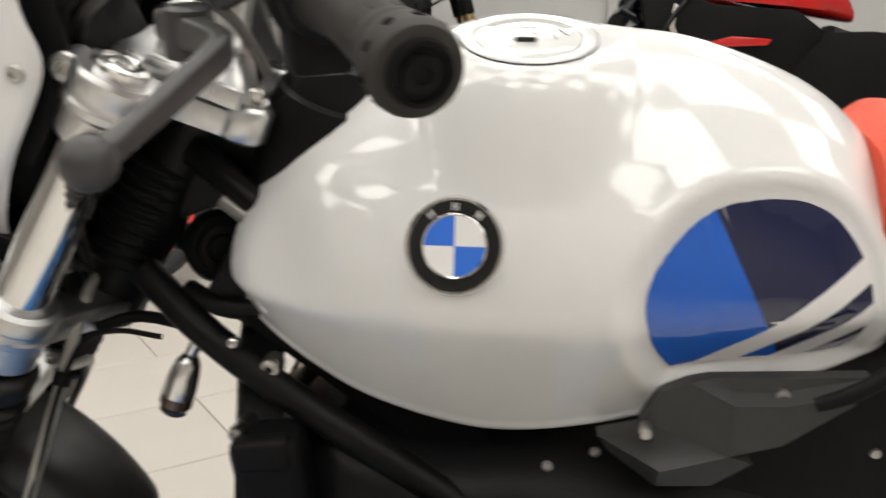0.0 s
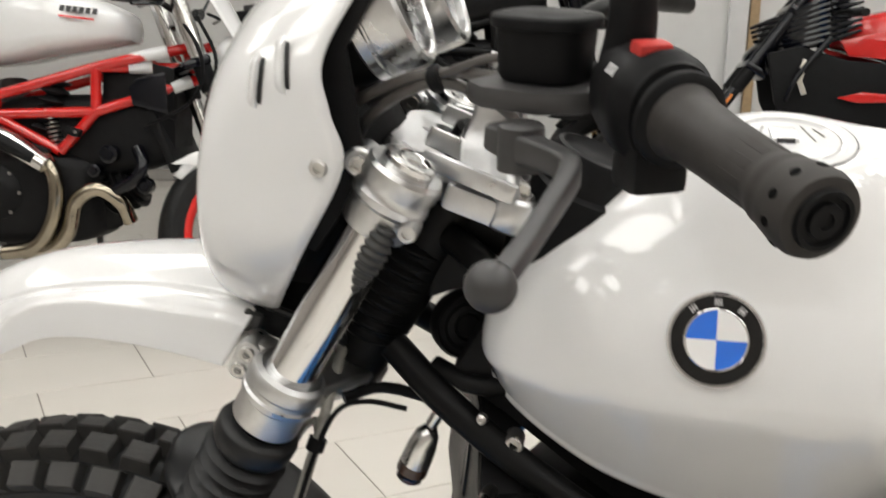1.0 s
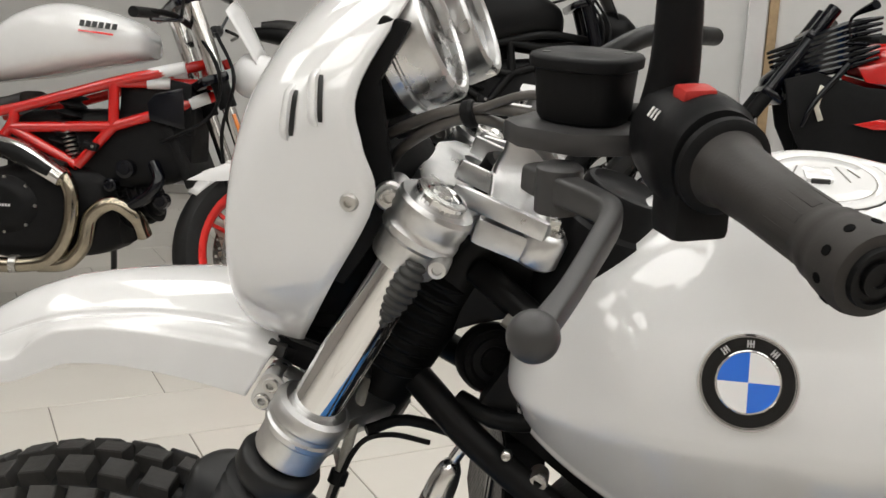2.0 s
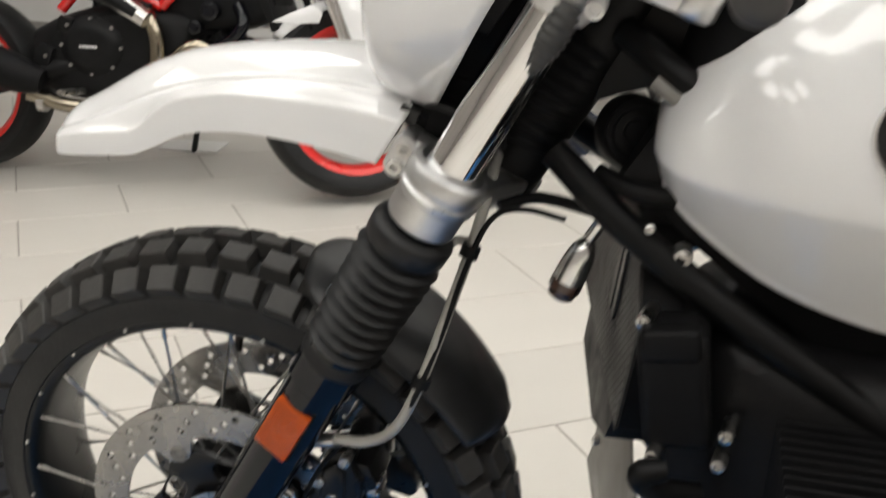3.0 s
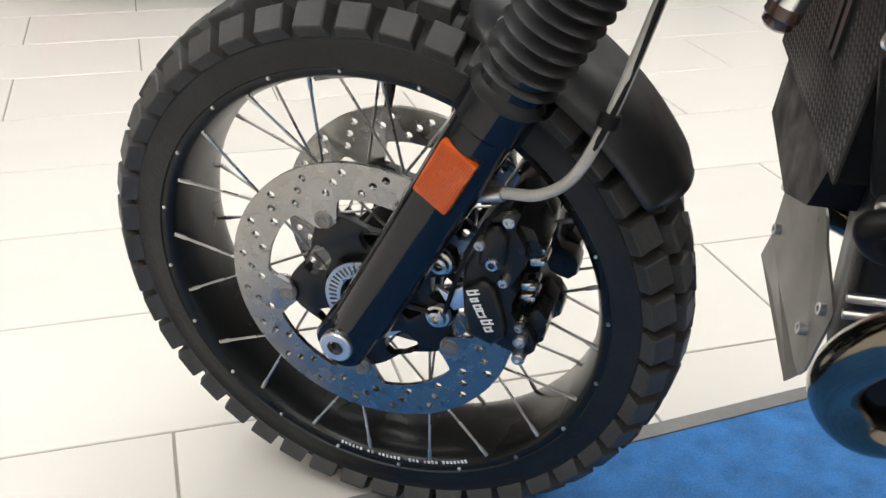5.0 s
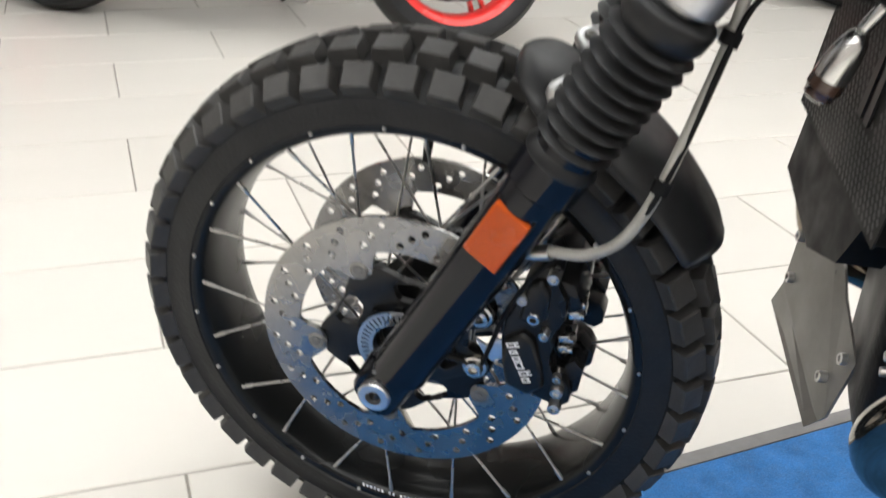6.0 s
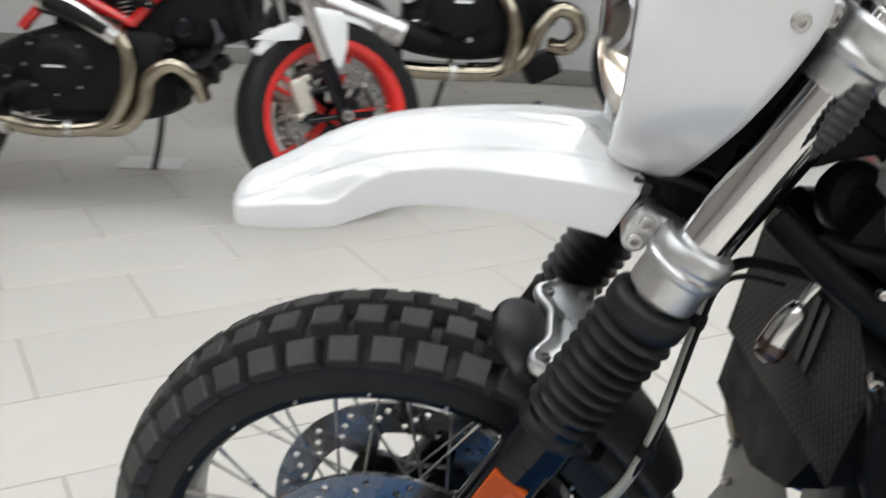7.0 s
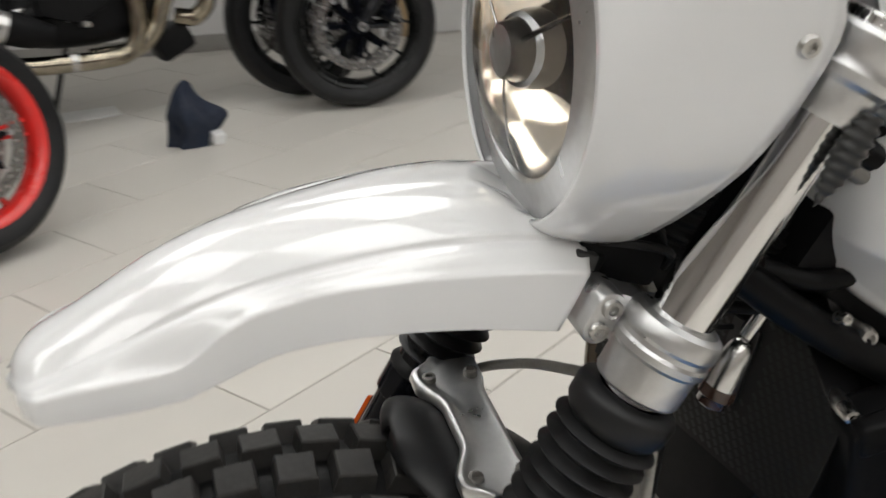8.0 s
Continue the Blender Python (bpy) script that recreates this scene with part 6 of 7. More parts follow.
def road_wheel(parent, name, c, r, wide, rim_mat, discs=True, spokes=5, fine=False):
    """A cast wheel with its tyre, spokes and discs; the axle runs along y."""
    c = Vector(c)
    h = wide / 2
    R = r - 0.085
    w = part(name, lathe(B(), [(R - 0.022, -h * 0.55), (R - 0.004, -h * 0.80), (R + 0.008, -h * 0.82), (R + 0.010, -h * 0.72), (R - 0.010, -h * 0.5), (R - 0.020, 0), (R - 0.010, h * 0.5), (R + 0.010, h * 0.72), (R + 0.008, h * 0.82), (R - 0.004, h * 0.80), (R - 0.022, h * 0.55), (R - 0.034, 0)], c, Y, 56, closed=True), rim_mat, parent)
    prof = [(R + 0.002, -h * 0.75), (R + 0.030, -h * 0.98), (R + 0.055, -h), (r - 0.018, -h * 0.82), (r - 0.005, -h * 0.45), (r, 0), (r - 0.005, h * 0.45), (r - 0.018, h * 0.82), (R + 0.055, h), (R + 0.030, h * 0.98), (R + 0.002, h * 0.75)]
    part("tyre", lathe(B(), prof, c, Y, 64, closed=True), rubber, w, "black road tyre")
    part("hub", lathe(B(), [(0, -0.055), (0.024, -0.055), (0.034, -0.030), (0.034, 0.030), (0.024, 0.055), (0, 0.055)], c, Y, 24), rim_mat, w)
    first_spoke = None
    for k in range(spokes):
        for d in ((-0.10, 0.10) if not fine else (0.0,)):
            a = 2 * math.pi * k / spokes + d + 0.3
            if first_spoke is None:
                bm = B()
                skin(bm, [[(x, y, z) for x, y in ((-0.006 * q, -0.010 * q), (0.006 * q, -0.010 * q), (0.006 * q, 0.010 * q), (-0.006 * q, 0.010 * q))] for z, q in ((0.020, 1.5), (R * 0.5, 0.9), (R - 0.015, 1.1))])
                first_spoke = part("wheel_spoke", bm, rim_mat, w, smooth=30)
                first_spoke.matrix_basis = Matrix.Translation(c) @ Matrix.Rotation(a, 4, "Y")
            else:
                again(first_spoke, Matrix.Translation(c) @ Matrix.Rotation(a, 4, "Y"))
    if discs:
        for s in (-1, 1):
            rr = R * 0.72
            holes = [circle(0.006, 8, q * math.cos(t), q * math.sin(t)) for q, t in ((rr - 0.012 - 0.012 * (k % 2), 2 * math.pi * k / 36) for k in range(36))]
            part("brake_disc", plate(B(), circle(rr, 56), 0.005, axes(c + V(0, 0.062 * s, 0), (1, 0, 0), (0, 1, 0)), [circle(rr - 0.040, 40)] + holes), disc_steel, w, "drilled brake disc", smooth=20)
            star = []
            for k in range(64):
                t = 2 * math.pi * k / 64
                rad_ = 0.052 + (rr - 0.096) * max(0.0, math.cos(8 * t)) ** 0.8
                star.append((rad_ * math.cos(t), rad_ * math.sin(t)))
            part("disc_carrier", plate(B(), star, 0.006, axes(c + V(0, 0.058 * s, 0), (1, 0, 0), (0, 1, 0)), [circle(0.034, 20)]), fork_black, w, "black star disc carrier", smooth=20)
            for k in range(8):
                a = 2 * math.pi * k / 8
                part("disc_button", lathe(B(), [(0, 0.006), (0.008, 0.006), (0.010, 0)], c + V((rr - 0.042) * math.cos(a), 0.066 * s, (rr - 0.042) * math.sin(a)), (0, s, 0), 8), aluminium, w)
    return w


def bars(parent, name, pts_list, r, mat, label=""):
    for pts in pts_list:
        part(name, tube(B(), pts, r, 12, 5 if len(pts) > 2 else 1), mat, parent, label)


def naked_bike(m, label, tank_mat, frame_mat, rim_mat, fork_mat, fender_mat, eng=0.0, group="parked motorcycles", fine=False, tail_mat=None, can_mat=None, fairing=False, tank_marks=None, back=0.0, steer=0.0, looped=False, low=0.0, trellis=False):
    """A naked sports motorcycle; x ahead, its front wheel stands on the origin, its right side faces -y."""
    b = thing("motorcycle", label, "motorcycle", m, group)
    hub = V(0.09, 0, 0.345)
    road_wheel(b, "front_wheel", hub, 0.345, 0.13, rim_mat, True, 5 if not fine else 10, fine)
    road_wheel(b, "rear_wheel", V(REAR, 0, 0.330), 0.330, 0.19, rim_mat, False, 5 if not fine else 10, fine)
    top = V(-0.167 - back, 0, 1.235)
    fd = (top - hub).normalized()
    for s in (-1, 1):
        o = V(0, 0.115 * s, 0)
        part("fork_tube", rod(B(), hub + o + fd * 0.62, top + o, 0.030, 20, 0.003), fork_black if fine else silver_tube, b, "fork tube")
        part("fork_slider", rod(B(), hub + o + fd * 0.13, hub + o + fd * 0.55, 0.0235, 20, 0.003), fork_mat, b)
        part("fork_slider", rod(B(), hub + o + fd * 0.53, hub + o + fd * 0.63, 0.031, 20, 0.003), black_plastic, b)
        bm = B()
        box(bm, (0.012, 0.010, 0.09), axes(hub + o + V(0.0, 0.034 * s, 0) + fd * 0.46, (1, 0, 0), fd), 0.003)
        part("fork_reflector", bm, amber_lens, b, "amber fork reflector")
        bm = B()
        box(bm, (0.060, 0.036, 0.125), axes(hub + V(-0.135, 0.075 * s, 0.075), (1, 0, 0.25), (-0.25, 0, 1)), 0.010)
        box(bm, (0.030, 0.042, 0.020), axes(hub + V(-0.120, 0.075 * s, 0.135), (1, 0, 0.25), (-0.25, 0, 1)), 0.005)
        box(bm, (0.034, 0.042, 0.018), axes(hub + V(-0.150, 0.075 * s, 0.010), (1, 0, 0.25), (-0.25, 0, 1)), 0.005)
        for j_ in (-1, 1):
            rod(bm, hub + V(-0.135 - 0.012 * j_, 0.093 * s, 0.075 + 0.04 * j_), hub + V(-0.135 - 0.012 * j_, 0.098 * s, 0.075 + 0.04 * j_), 0.016, 16, 0.002)
        part("brake_caliper", bm, pale_caliper if not fine else fork_black, b, "pale metal brake caliper" if not fine else "")
        bm = B()
        tube(bm, [hub + o + fd * 0.20, hub + o + fd * 0.10, hub + o + V(0, 0, 0.0)], [0.026, 0.030, 0.022], 14, 4)
        tube(bm, [hub + o + fd * 0.11, hub + V(-0.11, 0.085 * s, 0.085)], 0.011, 10, 1)
        tube(bm, [hub + o, hub + V(-0.125, 0.085 * s, -0.01)], 0.010, 10, 1)
        rod(bm, hub + V(0, 0.09 * s, 0), hub + V(0, 0.142 * s, 0), 0.028, 20, 0.004)
        part("fork_foot", bm, fork_black, b)
        part("axle_end", lathe(B(), [(0.008, 0.004), (0.018, 0.004), (0.020, 0)], hub + V(0, 0.143 * s, 0), (0, s, 0), 16), steel, b)
    for h in (0.58, 0.86):
        bm = B()
        box(bm, (0.10, 0.30, 0.035), axes(hub + fd * (h + 0.05) + V(-0.02, 0, 0), (1, 0, 0.25), fd), 0.012)
        part("fork_clamp", bm, fork_black, b)
    # front mudguard
    bm = B()
    rows_ = []
    for k in range(19):
        q = radians(62 + 78 * k / 18)
        e = V(math.cos(q), 0, math.sin(q))
        wd = 0.075 * (0.55 + 0.45 * math.sin(math.pi * (0.15 + 0.85 * k / 18)))
        rows_.append([hub + e * (0.362 - 0.035 * abs(u) ** 2.5) + V(0, wd * u, 0) for u in (i / 6 - 1 for i in range(13))])
    skin(bm, rows_, closed=False)
    fg = part("front_mudguard", bm, fender_mat, b, smooth=80)
    md = fg.modifiers.new("thickness", "SOLIDIFY")
    md.thickness = 0.004
    for s in (-1, 1):
        bm = B()
        plate(bm, [(-0.012, 0.713), (0.075, 0.700), (0.110, 0.690), (0.120, 0.650), (0.112, 0.575), (0.082, 0.500), (0.060, 0.525), (0.035, 0.600), (0.010, 0.660)], 0.006, axes((0.0, 0.125 * s, 0.0), (1, 0, 0), (0, -1, 0)), (), 0.002)
        part("fork_guard", bm, fender_mat, b)
        bm = B()
        plate(bm, [(-0.215, 0.612), (-0.150, 0.640), (-0.070, 0.668), (-0.035, 0.640), (-0.050, 0.606), (-0.130, 0.604)], 0.006, axes((0.0, 0.098 * s, 0.0), (1, 0, 0), (0, -1, 0)), (), 0.002)
        part("mudguard_stay", bm, fender_mat, b)
    fixed = {ch for ch in b.children if not ch.name.startswith("rear_wheel")}
    # frame
    for s in (-1, 1):
        k = 0.135 * s
        red = [((-0.135, 0.05 * s, 1.06), (-0.33, k, 1.075), (-0.50, k, 1.045), (-0.765, k, 0.968), (-0.90, k, 0.90)), ((-0.10, 0.05 * s, 0.99), (-0.20, k * 0.8, 0.985), (-0.49, k, 0.90)), ((-0.77, k, 0.872), (-0.597, k, 0.763)),
               ((-0.49, k, 0.90), (-0.545, k, 0.83), (-0.597, k, 0.763)), ((-0.505, k, 1.045), (-0.49, k, 0.90)), ((-0.49, k, 0.90), (-0.62, k, 0.905), (-0.80, k, 0.91)), ((-0.765, k, 0.968), (-0.82, k, 0.86), (-0.87, k, 0.74)), ((-0.16, 0.05 * s, 1.04), (-0.35, k * 0.9, 1.020), (-0.50, k, 1.035))]
        if trellis:
            h1, h2, pt, t1, t2, lf, lu = (-0.145, 0.05 * s, 0.958), (-0.150, 0.05 * s, 0.850), (-0.463, k, 0.877), (-0.465, k, 0.735), (-0.587, k, 0.603), (-0.815, k, 0.716), (-0.800, k, 0.778)
            red = [(h1, (-0.300, k * 0.88, 0.917), pt, lu, (-0.98, k, 0.745)), (lf, t1), (lf, t2), (t1, t2), (pt, t1), (t1, (-0.30, k * 0.9, 0.790), h2), (lu, lf, (-0.935, k, 0.575)), (pt, (-0.150, 0.05 * s, 0.885))]
        bars(b, "frame_tube", red, 0.0175 if trellis else 0.0185, frame_mat, "steel frame tube")
        if trellis:
            for p, q in (((-0.235, k * 0.80, 0.9345), (-0.350, k * 0.92, 0.9065)), ((-0.170, k * 0.52, 0.843), (-0.225, k * 0.70, 0.818)), ((-0.290, 0.0970 * s, 0.8806), (-0.360, 0.1162 * s, 0.8792))):
                bm = B()
                rod(bm, p, q, 0.0200, 14, 0.001)
                part("frame_sticker", bm, letter_white, b, "white label on the frame")
    # tank, seat, tail
    tk = part("fuel_tank", body([(-0.255, 1.165, 1.095, 0.060), (-0.28, 1.205, 1.085, 0.105), (-0.36, 1.250, 1.065, 0.150), (-0.50, 1.285, 1.035, 0.170), (-0.62, 1.275, 1.005, 0.165), (-0.74, 1.215, 0.985, 0.140), (-0.84, 1.10, 0.970, 0.110), (-0.88, 1.03, 0.965, 0.08)], 28, 0.62), tank_mat, b)
    if tank_marks:
        bm = B()
        for j in range(6):
            box(bm, (0.016, 0.002, 0.022), pose(-0.385 - 0.0215 * (j - 2.5), -0.1655 + 0.0015 * abs(j - 2.5), 1.195 + 0.002 * j, -14, 6, 0), 0.0)
        part("tank_mark", bm, tank_marks, tk, "dark block marks", smooth=0)
        bm = B()
        box(bm, (0.115, 0.002, 0.008), pose(-0.39, -0.170, 1.172, -10, 6, 0))
        part("tank_stripe", bm, red_paint, tk, smooth=0)
    part("seat", body([(-0.80, 1.02, 0.95, 0.10), (-0.90, 0.99, 0.92, 0.13), (-1.10, 1.00, 0.93, 0.13), (-1.30, 1.06, 0.97, 0.11), (-1.50, 1.10, 1.02, 0.09), (-1.62, 1.09, 1.05, 0.06)]), seat_vinyl, b, "black seat")
    part("tail", body([(-1.0, 0.97, 0.90, 0.11), (-1.25, 1.02, 0.93, 0.12), (-1.50, 1.07, 0.98, 0.10), (-1.70, 1.06, 1.02, 0.05)]), tail_mat or tank_mat, b)
    # engine
    e = eng
    part("engine", body([(-0.33 + e, 0.66, 0.40, 0.09), (-0.40 + e, 0.70, 0.36, 0.14), (-0.60 + e, 0.72, 0.33, 0.16), (-0.80 + e, 0.66, 0.34, 0.16), (-0.92 + e, 0.60, 0.38, 0.12)], 20, 0.4), engine_dark, b, "black engine")
    part("airbox", body([(-0.22, 0.98, 0.74, 0.09), (-0.27, 0.99, 0.70, 0.12), (-0.45, 0.97, 0.66, 0.12), (-0.75, 0.95, 0.66, 0.11), (-0.85, 0.90, 0.70, 0.09)], 20, 0.4), engine_dark, b, "black airbox and radiator cover")
    bm = B()
    lathe(bm, [(0, 0.030), (0.060, 0.030), (0.085, 0.024), (0.100, 0.010), (0.110, 0.006), (0.112, -0.03)], V(-0.69 + e, -0.155, 0.545), (0, -1, 0), 36)
    part("clutch_cover", bm, engine_dark, b, "round black clutch cover")
    for k in range(8):
        a = 2 * math.pi * k / 8
        part("cover_screw", lathe(B(), [(0, 0.003), (0.006, 0.003), (0.007, 0)], V(-0.69 + e + 0.104 * math.cos(a), -0.166, 0.545 + 0.104 * math.sin(a)), (0, -1, 0), 8), steel, b)
    bm = B()
    for j in range(6):
        box(bm, (0.0075, 0.001, 0.010), pose(-0.69 + e - 0.026 + 0.0105 * j, -0.1862, 0.545))
    part("cover_mark", bm, letter_white, b, smooth=0)
    for k in range(5):
        bm = B()
        box(bm, (0.13, 0.20, 0.006), pose(-0.37 + e, 0, 0.535 + 0.02 * k, 0, -18, 0), 0.002)
        part("cooling_fin", bm, engine_dark, b)
    # cylinder barrels with fins
    for (px, pz, qx, qz) in ((-0.52, 0.62, -0.46, 0.86), (-0.45, 0.52, -0.24, 0.60)):
        bar_ = part("cylinder", rod(B(), V(px + e, 0, pz), V(qx + e, 0, qz), 0.085, 24, 0.01), engine_dark, b, "black finned cylinder")
        for j in range(7):
            f_ = j / 7
            part("cylinder_fin", rod(B(), V(px + e, 0, pz).lerp(V(qx + e, 0, qz), f_ + 0.03), V(px + e, 0, pz).lerp(V(qx + e, 0, qz), f_ + 0.05), 0.108, 24), engine_dark, bar_)
    for (x_, z_, w_, h_) in ((-0.52, 0.70, 0.07, 0.05), (-0.78, 0.62, 0.05, 0.06), (-0.40, 0.78, 0.05, 0.03), (-0.86, 0.50, 0.06, 0.08)):
        bm = B()
        box(bm, (w_, 0.03, h_), pose(x_ + e, -0.158, z_, 0, 18, 0), 0.008)
        part("engine_cover", bm, engine_dark, b)
        part("cover_screw", lathe(B(), [(0, 0.004), (0.006, 0.004), (0.007, 0)], V(x_ + e + 0.012, -0.173, z_), (0, -1, 0), 8), steel, b)
    if looped:
        bm = B()
        plate(bm, [(x_ + e, z_) for x_, z_ in ((-0.80, 0.47), (-0.66, 0.43), (-0.55, 0.48), (-0.53, 0.60), (-0.58, 0.68), (-0.72, 0.69), (-0.80, 0.60))], 0.05, axes((0, -0.15, 0), (1, 0, 0), (0, -1, 0)), (), 0.012)
        part("side_case", bm, engine_dark, b, "black angular engine case")
        bm = B()
        box(bm, (0.075, 0.001, 0.014), pose(-0.66 + e, -0.2015, 0.585))
        part("case_mark", bm, letter_white, b, smooth=0)
        part("gear_lever", tube(B(), [(-0.86 + e, -0.20, 0.50), (-0.98 + e, -0.21, 0.46), (-1.06 + e, -0.22, 0.47)], 0.009, 8, 4), aluminium, b, "silver brake lever")
        part("shock_boss", lathe(B(), [(0.012, 0.01), (0.03, 0.01), (0.034, 0.0), (0.034, -0.03)], V(-0.90 + e, -0.17, 0.60), (0, -1, 0), 20), aluminium, b, "silver pivot ring")
    if trellis:
        bm = B()
        plate(bm, [(-0.215, 0.715), (-0.330, 0.735), (-0.460, 0.715), (-0.455, 0.885), (-0.330, 0.905), (-0.215, 0.880)], 0.05, axes((0, -0.055, 0), (1, 0, 0), (0, -1, 0)), (), 0.010)
        part("airbox_cover", bm, engine_dark, b, "black cover behind the frame tubes")
        bm = B()
        plate(bm, [(-0.218, 0.735), (-0.335, 0.760), (-0.345, 0.815), (-0.320, 0.845), (-0.228, 0.868)], 0.010, axes((0, -0.150, 0), (1, 0, 0), (0, -1, 0)), (), 0.004)
        part("side_panel", bm, fork_black, b, "dark grey side panel")
        for j in range(9):
            part("spring_coil", lathe(B(), [(0.018, -0.004), (0.024, 0), (0.018, 0.004)], V(-0.600 - 0.004 * j, -0.125, 0.625 + 0.014 * j), (-0.25, 0, 1), 16), steel, b)
        part("engine_hose", tube(B(), [(-0.33, -0.13, 0.62), (-0.30, -0.165, 0.57), (-0.33, -0.17, 0.52), (-0.40, -0.15, 0.48)], 0.020, 14, 6), fork_black, b, "black coolant hose")
        for x_, z_, r_ in ((-0.42, 0.60, 0.030), (-0.30, 0.50, 0.026), (-0.47, 0.545, 0.022)):
            part("engine_boss", lathe(B(), [(0, 0.012), (r_ * 0.6, 0.012), (r_ * 0.66, 0.006), (r_, 0.004), (r_, -0.03)], V(x_, -0.150, z_), (0, -1, 0), 20), fork_black, b)
    rad = B()
    box(rad, (0.03, 0.28, 0.24), pose(-0.245, 0, 0.80, 0, -20, 0), 0.006)
    part("radiator", rad, engine_dark, b, "black radiator")
    # exhaust
    if looped:
        part("exhaust_pipe", tube(B(), [(-1.20, -0.18, 0.30), (-1.03, -0.18, 0.284), (-0.756, -0.18, 0.285), (-0.676, -0.185, 0.335), (-0.654, -0.185, 0.45), (-0.68, -0.175, 0.58), (-0.774, -0.14, 0.68)], 0.036, 18, 7), header_steel, b, "heat-tinted exhaust pipe")
        part("exhaust_pipe", tube(B(), [(-0.85, -0.16, 0.290), (-0.68, -0.16, 0.305), (-0.585, -0.165, 0.38), (-0.535, -0.17, 0.49), (-0.461, -0.17, 0.565), (-0.385, -0.165, 0.545), (-0.360, -0.16, 0.470), (-0.410, -0.14, 0.405), (-0.48, -0.10, 0.41)], 0.036, 18, 7), header_steel, b, "looped heat-tinted exhaust pipe")
        part("pipe_clamp", tube(B(), [(-0.93, -0.18, 0.285), (-0.90, -0.18, 0.285)], 0.040, 16, 1), steel, b)
        bm = B()
        box(bm, (0.16, 0.18, 0.12), pose(-0.50, -0.02, 0.31, 0, -25, 0), 0.03)
        part("oil_pan", bm, engine_dark, b, "black oil pan")
    elif trellis:
        part("exhaust_pipe", tube(B(), [(-0.66, -0.15, 0.59), (-0.612, -0.18, 0.568), (-0.583, -0.185, 0.500), (-0.594, -0.185, 0.390), (-0.650, -0.185, 0.298), (-0.76, -0.185, 0.270), (-0.90, -0.185, 0.270), (-1.03, -0.19, 0.300)], 0.0255, 18, 7), header_steel, b, "heat-tinted exhaust pipe")
        part("exhaust_pipe", tube(B(), [(-0.370, -0.10, 0.380), (-0.388, -0.14, 0.445), (-0.455, -0.165, 0.487), (-0.525, -0.17, 0.440), (-0.548, -0.17, 0.350), (-0.605, -0.175, 0.285), (-0.70, -0.175, 0.272)], 0.0255, 18, 7), header_steel, b, "heat-tinted exhaust pipe")
        for x_ in (-0.775, -0.985):
            part("pipe_clamp", tube(B(), [(x_ - 0.012, -0.185, 0.272), (x_ + 0.012, -0.185, 0.272)], 0.030, 16, 1), steel, b)
    else:
        part("exhaust_pipe", tube(B(), [(-0.60 + e, -0.12, 0.70), (-0.60 + e, -0.165, 0.66), (-0.575 + e, -0.185, 0.58), (-0.60 + e, -0.185, 0.46), (-0.68 + e, -0.18, 0.405), (-0.85 + e, -0.18, 0.395), (-1.02, -0.18, 0.40)], 0.0275, 18, 7), header_steel, b, "heat-tinted exhaust pipe")
        part("exhaust_pipe", tube(B(), [(-0.33 + e, -0.05, 0.55), (-0.31 + e, -0.10, 0.63), (-0.375 + e, -0.15, 0.66), (-0.455 + e, -0.165, 0.62), (-0.47 + e, -0.165, 0.52), (-0.55 + e, -0.165, 0.41), (-0.75 + e, -0.165, 0.37)], 0.0275, 18, 7), header_steel, b, "heat-tinted exhaust pipe")
    if not fine:
        bm = B()
        tube(bm, [(-0.845, -0.19, 0.662), (-0.74, -0.200, 0.635), (-0.605, -0.205, 0.560)], [0.036, 0.038, 0.030], 16, 5)
        hs = part("heat_shield", bm, silver_tube, b, "silver heat shield with a dark insert")
        bm = B()
        tube(bm, [(-0.83, -0.208, 0.660), (-0.74, -0.217, 0.635), (-0.635, -0.218, 0.580)], [0.024, 0.027, 0.021], 16, 5)
        part("shield_insert", bm, engine_dark, hs)
    bm = B()
    tube(bm, [(-1.00, -0.19, 0.40), (-1.08, -0.20, 0.42), (-1.18, -0.21, 0.455), (-1.62, -0.24, 0.62)], [0.035, 0.055, 0.062, 0.060], 22, 4)
    part("silencer", bm, can_mat or silencer_metal, b, "pale silencer")
    bm = B()
    tube(bm, [(-0.98, -0.19, 0.395), (-1.06, -0.20, 0.415), (-1.14, -0.208, 0.445)], [0.040, 0.060, 0.066], 22, 3)
    part("silencer_cap", bm, black_plastic, b)
    for s in (-1, 1):
        bm = B()
        tube(bm, [(-0.86, 0.12 * s, 0.52), (-1.1, 0.14 * s, 0.46), (REAR, 0.12 * s, 0.345)], [0.045, 0.040, 0.040], 14, 4)
        part("swingarm", bm, engine_dark, b)
    spr = B()
    lathe(spr, [(0.035 + 0.012 * math.cos(2 * math.pi * k / 6), 0.006 * k) for k in range(37)], V(-0.66, -0.10, 0.80), (0.25, 0, 1), 18)
    part("shock_spring", spr, engine_dark, b)
    # stand
    part("side_stand", tube(B(), [(-0.58, 0.14, 0.34), (-0.66, 0.33, 0.16), (-0.745, 0.47, -0.030)] if trellis else [(-0.66 + e, 0.14, 0.36), (-0.70 + e, 0.29, 0.18), (-0.74 + e, 0.39, 0.012)], 0.012, 10, 4), fork_black, b, "black side stand")
    part("foot_peg", tube(B(), [(-0.86, -0.14, 0.42), (-0.86, -0.30, 0.43)], 0.012, 10, 1), steel, b)
    # cockpit
    bars(b, "handlebar", [((-0.30, -0.38, 1.30), (-0.24, -0.25, 1.31), (-0.20, -0.10, 1.27), (-0.20, 0.10, 1.27), (-0.24, 0.25, 1.31), (-0.30, 0.38, 1.30))], 0.0115, frame_black)
